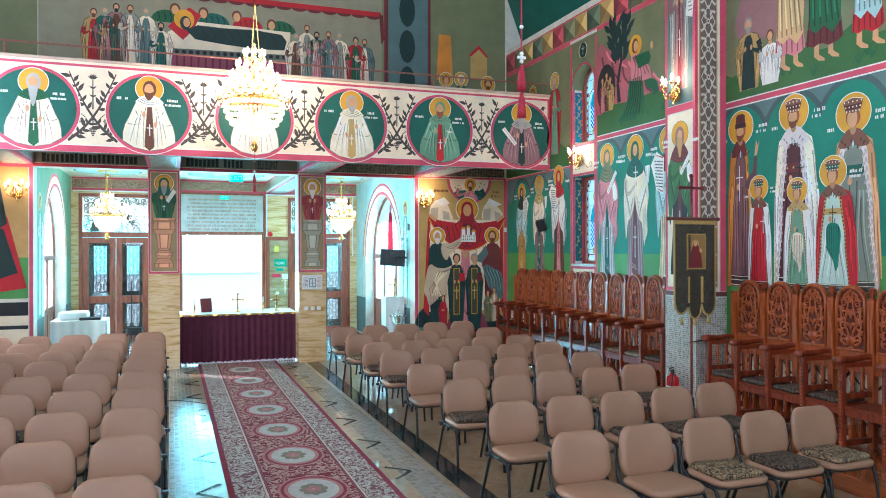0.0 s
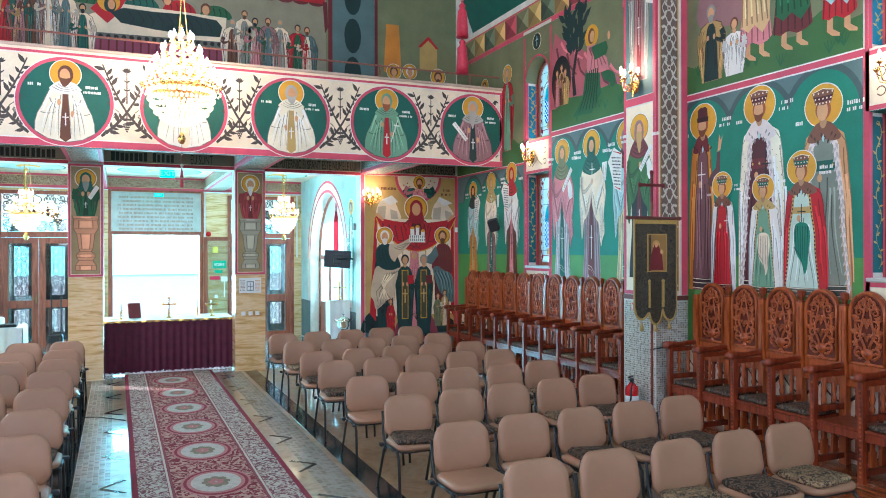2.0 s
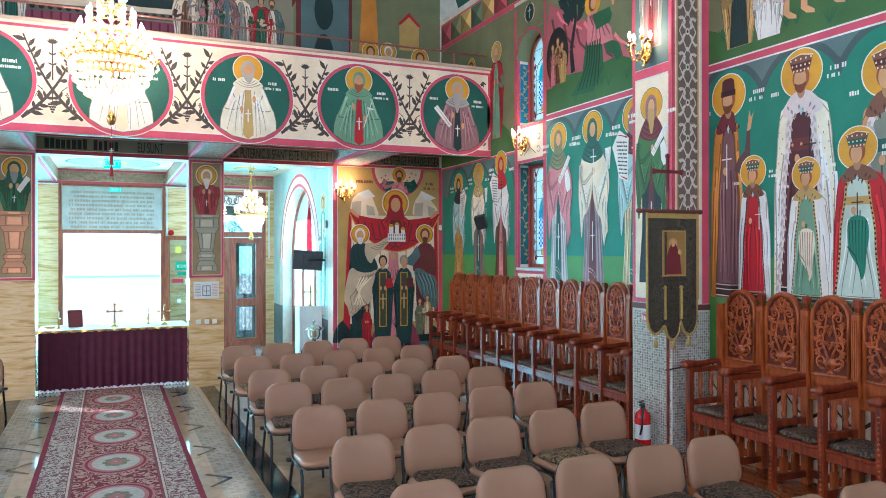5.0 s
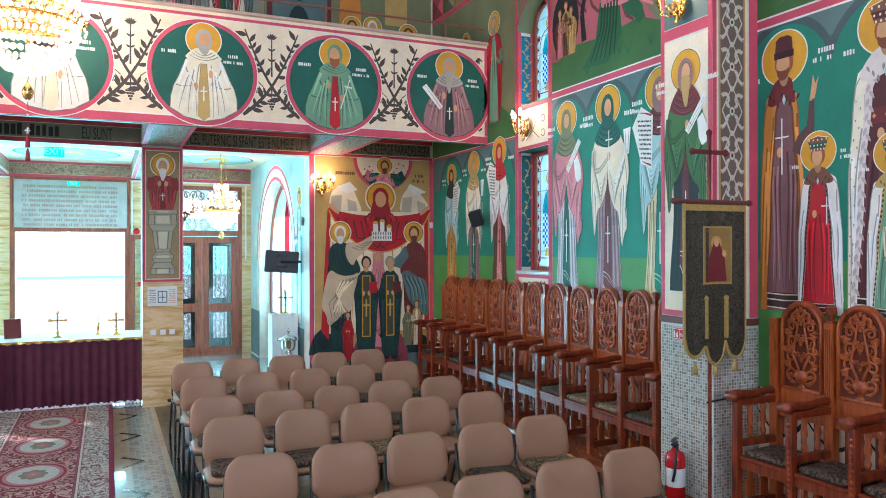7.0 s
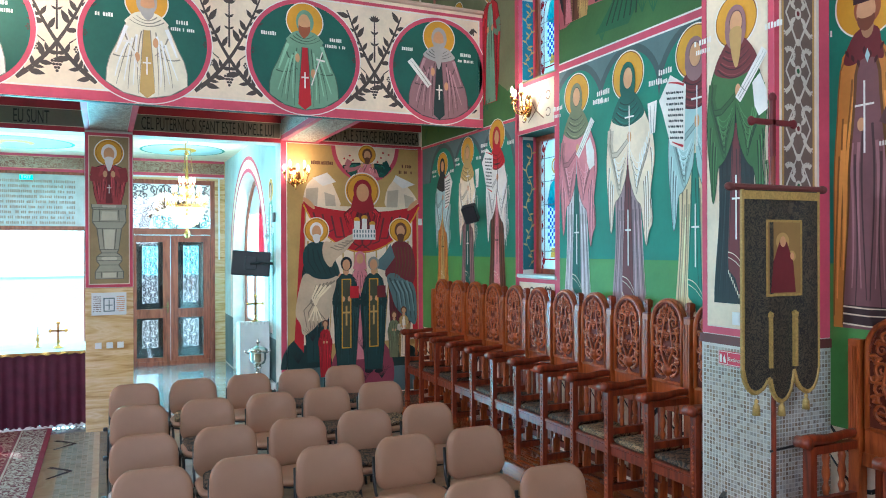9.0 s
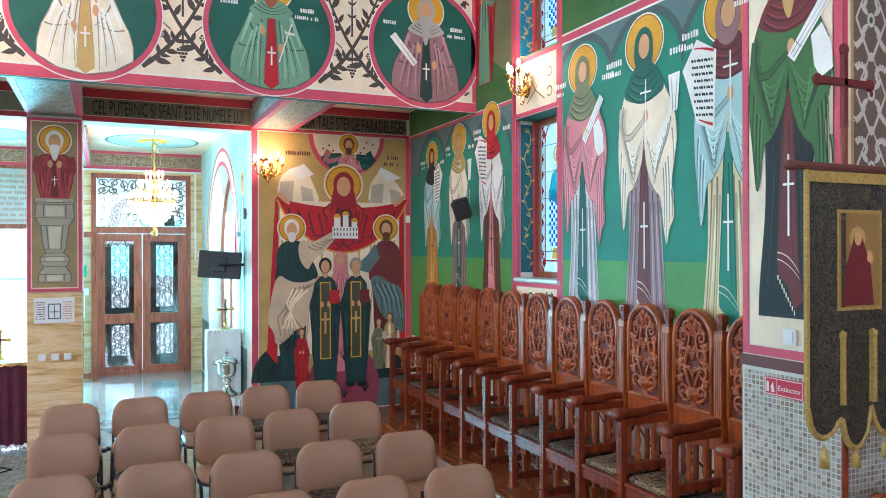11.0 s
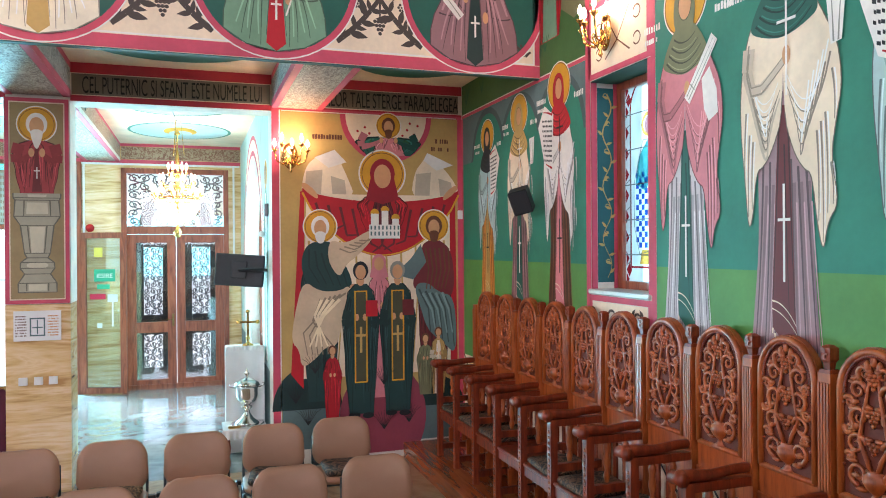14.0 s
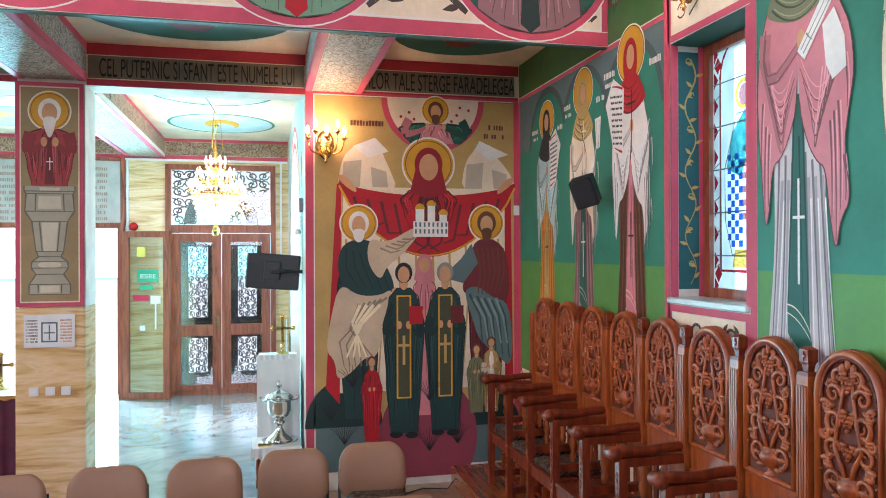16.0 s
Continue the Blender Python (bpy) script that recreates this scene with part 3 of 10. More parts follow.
def saint(F, root, u, z0, zc, r, w, cloak, tunic, inner, folds, lay=4, hair=BROWN, veil=None, beard=False, prop="cross", side=1,
          halo=GOLD, names=True, open_=0.42, arms=True):
    """A painted standing figure kept to plain shapes: halo, head, cloak, tunic, folds and what it holds."""
    top = zc - 0.95 * r
    span = top - z0

    def body(rows, t0, t1, n=22, sway=0.0):
        left, right = [], []
        for i in range(n + 1):
            t = t0 + (t1 - t0) * i / n
            z = top - span * t
            h = lerp(rows, t) * w
            g = sway * w * math.sin(t * 9 + u * 7)
            left.append((u + (-h + g), z))
            right.append((u + (h + g * 0.6), z))
        return [(a, b, c, d) for a, b, c, d in zip(left, left[1:], right[1:], right)]

    ck = F.polys("painted_figure", body([(0, 0.3), (0.07, 0.72), (0.28, 1.0), (0.62, 0.86), (1, 0.68)], 0, 1, sway=0.03), cloak, root, lay)
    F.polys("robe", body([(0, 0.12), (0.15, open_ * 0.7), (0.5, open_), (1, open_ * 1.2)], 0.03, 0.995), tunic, ck, lay + 1)
    if inner:
        F.polys("stole", body([(0, 0.06), (0.3, 0.1), (1, 0.2)], 0.1, 0.97), inner, ck, lay + 2)
    rows_t = [(0, 0.12), (0.15, open_ * 0.7), (0.5, open_), (1, open_ * 1.2)]
    rows_c = [(0, 0.3), (0.07, 0.72), (0.28, 1.0), (0.62, 0.86), (1, 0.68)]

    def runs(count, lo, hi, wide, rows=None, t_lo=0.08, t_hi=0.98):
        out = []
        for k in range(count):
            sg = -1 if k % 2 else 1
            a = rng.uniform(lo, hi) * sg
            t0 = rng.uniform(t_lo, t_lo + 0.3)
            t1 = min(t_hi, t0 + rng.uniform(0.25, 0.6))
            bend, ph = rng.uniform(-0.1, 0.1), rng.uniform(0, 6)
            pts = []
            for j in range(8):
                t = t0 + (t1 - t0) * j / 7
                z = top - span * t
                base = lerp(rows, t) if rows else 0.75 + 0.25 * t
                pts.append((u + (w * (a * base + bend * (t - t0) + 0.03 * math.sin(6 * t + ph))), z))
            out += stroke(pts, w * wide * rng.uniform(0.6, 1.3))
        return out

    fold_lines(F, runs(12, 0.62, 0.96, 0.07, rows_c), fold_paint(cloak, 0.68), ck, lay + 3)
    fold_lines(F, runs(8, 0.6, 0.9, 0.05, rows_c), fold_paint(cloak, 1.16), ck, lay + 3.3)
    fold_lines(F, runs(8, 0.25, 0.9, 0.06, rows_t), fold_paint(tunic, 0.66), ck, lay + 3)
    fold_lines(F, runs(5, 0.2, 0.8, 0.04, rows_t), fold_paint(tunic, 1.18), ck, lay + 3.3)
    fold_lines(F, runs(4, 0.5, 0.85, 0.05, rows_c), folds, ck, lay + 3.6)
    rim = []
    for sg in (-1, 1):
        rim += stroke([(u + (sg * w * lerp(rows_c, t)) , top - span * t) for t in [j / 16 for j in range(17)]], w * 0.05)
        rim += stroke([(u + (sg * w * lerp(rows_t, t)), top - span * t) for t in [0.05 + 0.93 * j / 14 for j in range(15)]], w * 0.045)
    fold_lines(F, rim, fold_paint(cloak, 0.5), ck, lay + 3.6)
    if halo:
        F.polys("halo", [oval(u, zc, r)], halo, ck, lay - 0.6)
        F.polys("halo_line", ring(u, zc, r, r * 1.07, 32), WHITE, ck, lay - 0.4)
        F.polys("halo_line", ring(u, zc, r * 0.9, r * 0.93, 32), BROWN, ck, lay - 0.4)
    hz = zc - 0.08 * r
    F.polys("neck", [oval(u, hz - 0.62 * r, 0.26 * r, 0.4 * r, 14)], SKIN, ck, lay + 4)
    F.polys("hair", [oval(u, hz + 0.08 * r, 0.56 * r, 0.66 * r, 20)], veil or hair, ck, lay + 5)
    if veil:
        F.polys("veil", [[(u - 0.5 * r, hz), (u + 0.5 * r, hz), (u + 0.75 * r, hz - 1.05 * r), (u, hz - 1.25 * r), (u - 0.75 * r, hz - 1.05 * r)]], veil, ck, lay + 4.35)
    F.polys("head", [oval(u, hz - 0.03 * r, 0.38 * r, 0.52 * r, 20)], SKIN, ck, lay + 6)
    if beard:
        F.polys("beard", [[(u - 0.36 * r, hz - 0.22 * r), (u + 0.36 * r, hz - 0.22 * r), (u + 0.26 * r, hz - 0.85 * r), (u, hz - (1.5 if beard == 2 else 1.0) * r), (u - 0.26 * r, hz - 0.85 * r)]], hair, ck, lay + 7)
    hy = top - min(span * 0.3, 2.6 * r)
    for s in (-1, 1) if arms else ():
        el, hd = (0.82 * w, hy - 0.35 * r), (0.24 * w, hy + 0.18 * r)
        pts = [(el[0] + (hd[0] - el[0]) * f, el[1] + (hd[1] - el[1]) * f - 0.12 * r * math.sin(math.pi * f)) for f in [j / 8 for j in range(9)]]
        pts = [(0.72 * w, hy + 0.7 * r), (0.84 * w, hy + 0.1 * r)] + pts
        F.polys("sleeve", stroke([(u + (s * x), z) for x, z in pts], 0.62 * r), fold_paint(cloak, 0.86) if s == side else fold_paint(tunic, 0.9), ck, lay + 4.7)
        F.polys("palm", [oval(u + s * 0.22 * w, hy + 0.22 * r, 0.16 * r, 0.26 * r, 12)], SKIN, ck, lay + 5.2)
    if prop == "cross":
        F.rects("cross", cross_shape(u + side * 0.3 * w, hy - 0.5 * r, 1.9 * r, 0.42 * r, 0.055 * r), WHITE, ck, lay + 6)
    elif prop == "scroll":
        a, b = u + side * 0.15 * w, u + side * 1.05 * w
        F.polys("scroll", [[(a, hy - 0.1 * r), (a + side * 0.3 * r, hy - 0.4 * r), (b, hy + 0.9 * r), (b - side * 0.35 * r, hy + 1.2 * r)]], WHITE, ck, lay + 6)
    elif prop == "sheet":
        a = u + side * 0.75 * w
        F.polys("scroll", [[(a, hy + 1.3 * r), (a + side * 0.8 * r, hy + 1.1 * r), (a + side * 0.55 * r, hy - 1.4 * r), (a - side * 0.2 * r, hy - 1.1 * r)]], WHITE, ck, lay + 6)
        tagged(F.rects("script", [q for k in range(7) for q in bars(rng, a + 0.05 * r - 0.1 * r, a + side * 0.5 * r, hy + (0.95 - 0.3 * k) * r, 0.11 * r)], BLACKP, ck, lay + 7), kind="stuff")
    if names:
        tagged(F.rects("name_bar", bars(rng, u - 2.0 * r, u - 1.2 * r, zc - 0.35 * r, 0.2 * r) + bars(rng, u + 1.2 * r, u + 2.2 * r, zc - 0.2 * r, 0.2 * r) + bars(rng, u + 1.2 * r, u + 2.1 * r, zc - 0.5 * r, 0.16 * r), WHITE, ck, lay), kind="stuff")
    if inner:
        F.rects("stole_cross", cross_shape(u, top - span * 0.72, span * 0.22, w * 0.13, w * 0.022), WHITE, ck, lay + 4.15)
    return ck


def nun(F, root, u, z0, zc, r, s, robe, cloak, cape, stole, veil, prop="roll", lay=4, mark=WHITE, beard=False, reach=1.0):
    """A painted standing monastic figure: long robe, open cloak, shoulder cape, hanging stole and a plain head."""
    top = zc - 0.95 * r
    span = top - z0

    def at(x, t):
        return (u + s * x * r, top - span * t)

    def curve(pts, w, n=9):
        out = []
        for i in range(n + 1):
            f = i / n
            a, b, c = pts
            k0, k1, k2 = (1 - f) ** 2, 2 * f * (1 - f), f * f
            out.append(at(k0 * a[0] + k1 * b[0] + k2 * c[0], k0 * a[1] + k1 * b[1] + k2 * c[1]))
        return stroke(out, w * r)

    rows = [(0, 0.45), (0.1, 0.85), (0.35, 0.86), (0.6, 0.84), (1, 1.12)]
    ts = [i / 20 for i in range(21)]
    ck = F.polys("painted_figure", [[at(-lerp(rows, a), a), at(lerp(rows, a), a), at(lerp(rows, b), b), at(-lerp(rows, b), b)] for a, b in zip(ts, ts[1:])], robe, root, lay)
    dark, mid, lit = [], [], []
    for k in range(7):
        x = -0.92 + 0.307 * k
        dark += curve(((x * 0.72, 0.42 + 0.02 * (k % 3)), (x * 0.84 + 0.05, 0.7), (x * 1.12, 0.985)), 0.075)
        mid += curve(((x * 0.72 + 0.1, 0.5), (x * 0.86 + 0.1, 0.75), (x * 1.1 + 0.1, 0.97)), 0.1)
        lit += curve(((x * 0.74 + 0.17, 0.55), (x * 0.86 + 0.18, 0.75), (x * 1.1 + 0.17, 0.95 - 0.03 * (k % 2))), 0.045)
    fold_lines(F, mid, fold_paint(robe, 0.84), ck, lay + 0.5)
    fold_lines(F, dark, fold_paint(robe, 0.6), ck, lay + 0.8)
    fold_lines(F, lit, fold_paint(robe, 1.14), ck, lay + 1.1)
    # hanging stole with cross and turned-up fringed end
    F.polys("stole", [[at(-0.16, 0.3), at(0.16, 0.3), at(0.36, 0.86), at(-0.4, 0.8)], [at(-0.4, 0.8), at(0.36, 0.86), at(0.52, 0.94), at(0.2, 0.975), at(-0.05, 0.9), at(-0.38, 0.87)]], stole, ck, lay + 1.4)
    fold_lines(F, curve(((-0.13, 0.32), (-0.24, 0.6), (-0.37, 0.8)), 0.045) + curve(((0.13, 0.32), (0.22, 0.6), (0.33, 0.84)), 0.045) + curve(((0.02, 0.4), (0.06, 0.6), (0.16, 0.85)), 0.05), fold_paint(stole, 0.6), ck, lay + 1.7)
    fold_lines(F, curve(((-0.4, 0.8), (0.02, 0.8), (0.36, 0.86)), 0.04) + curve(((-0.4, 0.82), (0.02, 0.83), (0.38, 0.88)), 0.03) + [q for k in range(9) for f in [k / 8] for q in stroke([at(-0.38 + 0.58 * f, 0.87 + 0.105 * f), at(-0.38 + 0.58 * f, 0.885 + 0.105 * f)], 0.05 * r)], CREAM, ck, lay + 2)
    za, zb = top - span * 0.75, top - span * 0.5
    F.rects("stole_cross", cross_shape(u, za, zb - za, 0.2 * r, 0.035 * r), mark, ck, lay + 2.2)
    # cloak, open in front, one end longer than the other
    L = [(-0.3, 0), (-0.95, 0.05), (-1.28, 0.13), (-1.46, 0.25), (-1.42, 0.38), (-1.3, 0.48), (-1.18, 0.62), (-1.02, 0.58), (-0.9, 0.46), (-0.62, 0.45), (-0.3, 0.4), (0.0, 0.32), (0.0, 0.0)]
    Q = [(0.0, 0.0), (0.0, 0.32), (0.3, 0.42), (0.62, 0.47), (0.86, 0.48), (1.0, 0.6), (1.18, 0.68), (1.3, 0.6), (1.62, 0.56), (1.4, 0.45), (1.55, 0.36), (1.72, 0.28), (1.6, 0.18), (1.3, 0.12), (0.95, 0.05), (0.3, 0)]
    spread = lambda P: [(x * (reach if x > 1 else 1), t) for x, t in P]
    L, Q = spread(L), spread(Q)
    cl = F.polys("cloak", [[at(x, t) for x, t in L], [at(x, t) for x, t in Q]], cloak, ck, lay + 2.6)
    dark, mid, lit = [], [], []
    for k in range(5):
        d = 0.035 * k
        dark += curve(((-1.3 + 0.1 * k, 0.16 + d), (-0.8 + 0.08 * k, 0.42 + d * 0.5), (-0.1 - 0.1 * k, 0.26 + d * 0.6)), 0.055)
        dark += curve(((1.4 - 0.14 * k, 0.2 + d * 0.6), (0.85 - 0.1 * k, 0.44 + d * 0.6), (0.06 + 0.12 * k, 0.24 + d)), 0.055)
        mid += curve(((-1.3 + 0.1 * k, 0.185 + d), (-0.8 + 0.08 * k, 0.45 + d * 0.5), (-0.1 - 0.1 * k, 0.28 + d * 0.6)), 0.1)
        lit += curve(((-1.25 + 0.1 * k, 0.14 + d), (-0.8 + 0.08 * k, 0.37 + d * 0.5), (-0.15 - 0.1 * k, 0.24 + d * 0.6)), 0.045)
        lit += curve(((1.35 - 0.14 * k, 0.17 + d * 0.6), (0.85 - 0.1 * k, 0.4 + d * 0.6), (0.1 + 0.12 * k, 0.22 + d)), 0.045)
    for x, t0, t1 in ((-1.3, 0.3, 0.5), (-1.18, 0.36, 0.58), (-1.05, 0.38, 0.56), (1.05, 0.38, 0.6), (1.17, 0.36, 0.65), (1.3, 0.34, 0.58), (1.45, 0.46, 0.56), (1.5, 0.24, 0.36)):
        dark += curve(((x * 0.96, t0), (x * 1.03, (t0 + t1) / 2), (x, t1)), 0.06)
        lit += curve(((x * 0.96 + 0.07, t0), (x * 1.03 + 0.06, (t0 + t1) / 2), (x + 0.05, t1 - 0.02)), 0.04)
    fold_lines(F, mid, fold_paint(cloak, 0.86), cl, lay + 2.9)
    fold_lines(F, dark, fold_paint(cloak, 0.62), cl, lay + 3.2)
    fold_lines(F, lit, fold_paint(cloak, 1.16), cl, lay + 3.5)
    hems = [q for P in (soften(L), soften(Q)) for a, b in zip(P, P[1:]) if abs(a[0]) > 0.12 or a[1] > 0.3 for q in stroke([at(*a), at(*b)], 0.035 * r)]
    fold_lines(F, hems, fold_paint(cloak, 0.5), cl, lay + 3.8)
    # cape on the shoulders
    cp_ = F.polys("cape", [[at(x, t) for x, t in ((-0.36, -0.03), (-0.75, 0.015), (-1.02, 0.06), (-1.08, 0.09), (-0.75, 0.108), (-0.35, 0.122), (0.0, 0.128), (0.35, 0.122), (0.75, 0.108), (1.08, 0.09), (1.02, 0.06), (0.75, 0.015), (0.36, -0.03))]], cape, ck, lay + 4.2)
    fold_lines(F, [q for k in range(4) for q in curve(((-0.5 - 0.13 * k, 0.01 + 0.022 * k), (0.0, 0.05 + 0.04 * k), (0.5 + 0.13 * k, 0.01 + 0.022 * k)), 0.06)], fold_paint(cape, 0.6), cp_, lay + 4.5)
    fold_lines(F, [q for k in range(3) for q in curve(((-0.55 - 0.13 * k, 0.03 + 0.022 * k), (0.0, 0.07 + 0.04 * k), (0.55 + 0.13 * k, 0.03 + 0.022 * k)), 0.035)], fold_paint(cape, 1.2), cp_, lay + 4.8)
    # halo and plain head
    F.polys("halo", [oval(u, zc, r, r, 40)], GOLD, ck, lay + 0.2)
    F.polys("halo_line", ring(u, zc, r, r * 1.05, 40), WHITE, ck, lay + 0.2)
    F.polys("halo_line", ring(u, zc, r * 0.955, r * 0.985, 40), BROWN, ck, lay + 0.5)
    hz = zc - 0.1 * r
    F.polys("veil", [[(u + 0.5 * r * math.cos(a) * (1.0 if math.sin(a) > 0 else 1.0 - 0.25 * math.sin(a)), hz + (0.66 if math.sin(a) > 0 else 1.0) * r * math.sin(a)) for a in [2 * math.pi * i / 26 for i in range(26)]]], veil, ck, lay + 5.1)
    F.polys("head", [oval(u + s * 0.03 * r, hz - 0.02 * r, 0.29 * r, 0.44 * r, 22)], SKIN, ck, lay + 5.4)
    fold_lines(F, stroke(oval(u + s * 0.03 * r, hz - 0.02 * r, 0.31 * r, 0.47 * r, 22), 0.035 * r), fold_paint(veil, 0.6), ck, lay + 5.7)
    if beard:
        F.polys("beard", [[(u + s * x * r, hz + z * r) for x, z in ((-0.3, -0.15), (0.32, -0.15), (0.3, -0.7), (0.18, -1.5), (0.04, -1.75), (-0.12, -1.45), (-0.27, -0.7))]], OCHRE, ck, lay + 6)
    # sleeves, palms and what is held
    arm = [(-1.12, 0.13), (-1.2, 0.19), (-1.05, 0.245), (-0.7, 0.245), (-0.3, 0.215), (0.06, 0.185)]
    F.polys("sleeve", stroke([at(*q) for q in arm], 0.42 * r), fold_paint(cloak, 0.88), ck, lay + 6.2)
    fold_lines(F, stroke([at(x, t + 0.012) for x, t in arm], 0.07 * r) + stroke([at(x, t - 0.01) for x, t in arm], 0.05 * r), fold_paint(cloak, 0.66), ck, lay + 6.35)
    F.polys("palm", [oval(u + s * 0.12 * r, top - span * 0.175, 0.13 * r, 0.24 * r, 14)], SKIN, ck, lay + 6.5)
    if prop == "roll":
        F.polys("scroll", [[at(0.0, 0.2), at(0.24, 0.225), at(1.5, 0.06), at(1.24, 0.035)]], WHITE, ck, lay + 6.8)
        fold_lines(F, curve(((0.12, 0.2), (0.7, 0.13), (1.32, 0.05)), 0.03) + curve(((0.2, 0.21), (0.8, 0.14), (1.42, 0.06)), 0.04) + curve(((0.3, 0.165), (0.4, 0.18), (0.5, 0.185)), 0.05), GREY, ck, lay + 7.1)
        F.polys("sleeve", [[at(0.8, 0.16), at(1.15, 0.13), at(1.45, 0.2), at(1.5, 0.27), at(1.1, 0.29), at(0.9, 0.25)]], WHITE, ck, lay + 6.4)
    elif prop == "upright":
        F.polys("scroll", [[at(1.42, 0.185), at(1.72, 0.18), at(1.85, 0.045), at(1.28, 0.05)]], WHITE, ck, lay + 6.8)
        fold_lines(F, curve(((1.5, 0.18), (1.47, 0.11), (1.44, 0.06)), 0.05) + curve(((1.63, 0.18), (1.66, 0.11), (1.72, 0.06)), 0.05), GREY, ck, lay + 7.1)
    else:
        e = -1 if prop == "sheet_left" else 1
        F.polys("scroll", [[at(e * 0.45, 0.02), at(e * 1.3, -0.035), at(e * 1.95, 0.06), at(e * 1.75, 0.11), at(e * 1.3, 0.25), at(e * 0.55, 0.285)]], WHITE, ck, lay + 6.8)
        F.polys("script", [[at(e * a, t + k), at(e * b, t + k - 0.004), at(e * b, t + k + 0.005), at(e * a, t + k + 0.009)] for j in range(9) for t in [0.045 + 0.023 * j] for i in range(9) for a in [0.6 + 0.105 * i] for b in [a + 0.06 + 0.02 * ((i + j) % 3)] for k in [-0.014 * (a - 0.6)] if a + 0.1 < 1.62 - 0.03 * j], BLACKP, ck, lay + 7.2)
        fold_lines(F, curve(((e * 0.55, 0.02), (e * 1.0, 0.0), (e * 1.4, -0.005)), 0.1) + curve(((e * 0.6, 0.265), (e * 0.9, 0.255), (e * 1.2, 0.24)), 0.1), REDP, ck, lay + 7.2)
    if prop in ("upright", "sheet_left", "sheet_right"):
        F.polys("cross", [[(u + s * 0.12 * r + a * r, top + b * r) for a, b in q] for q in (((-0.03, -2.6), (0.03, -2.6), (0.03, -0.35), (-0.03, -0.35)), ((-0.3, -0.85), (0.3, -0.85), (0.3, -0.78), (-0.3, -0.78)))], mark, ck, lay + 7)
    tagged(F.rects("name_bar", bars(rng, u - 2.1 * r, u - 1.25 * r, zc - 0.75 * r, 0.24 * r) + bars(rng, u + 1.25 * r, u + 2.2 * r, zc - 0.5 * r, 0.24 * r) + bars(rng, u + 1.3 * r, u + 2.1 * r, zc - 0.85 * r, 0.18 * r), WHITE, ck, lay), kind="stuff")
    return ck


def drape_dado(F, root, u0, u1):
    """Painted hanging cloth along the foot of a wall: cream with dark scalloped bands."""
    F.rects("painted_drape", [(u0, u1, 0.15, 1.02)], CREAM, root, 2)
    n = max(2, round((u1 - u0) / 0.46))
    w = (u1 - u0) / n
    for k in range(n):
        c = u0 + w * (k + 0.5)
        for z, q in ((1.02, 0.05), (0.84, 0.035), (0.5, 0.05)):
            F.polys("drape_band", stroke([(c - w / 2 + w * i / 10, z - 0.16 * math.sin(math.pi * i / 10)) for i in range(11)], q), BLACKP, root, 2.6)


def leaf_shape(o, q, ln):
    """A pointed painted leaf from o in direction q."""
    prof = ((0.0, 0.0), (0.25, 0.16), (0.5, 0.19), (0.75, 0.11), (1.0, 0.0), (0.75, -0.11), (0.5, -0.19), (0.25, -0.16))
    c, d = math.cos(q), math.sin(q)
    return [(o[0] + ln * (a * c - b * d), o[1] + ln * (a * d + b * c)) for a, b in prof]


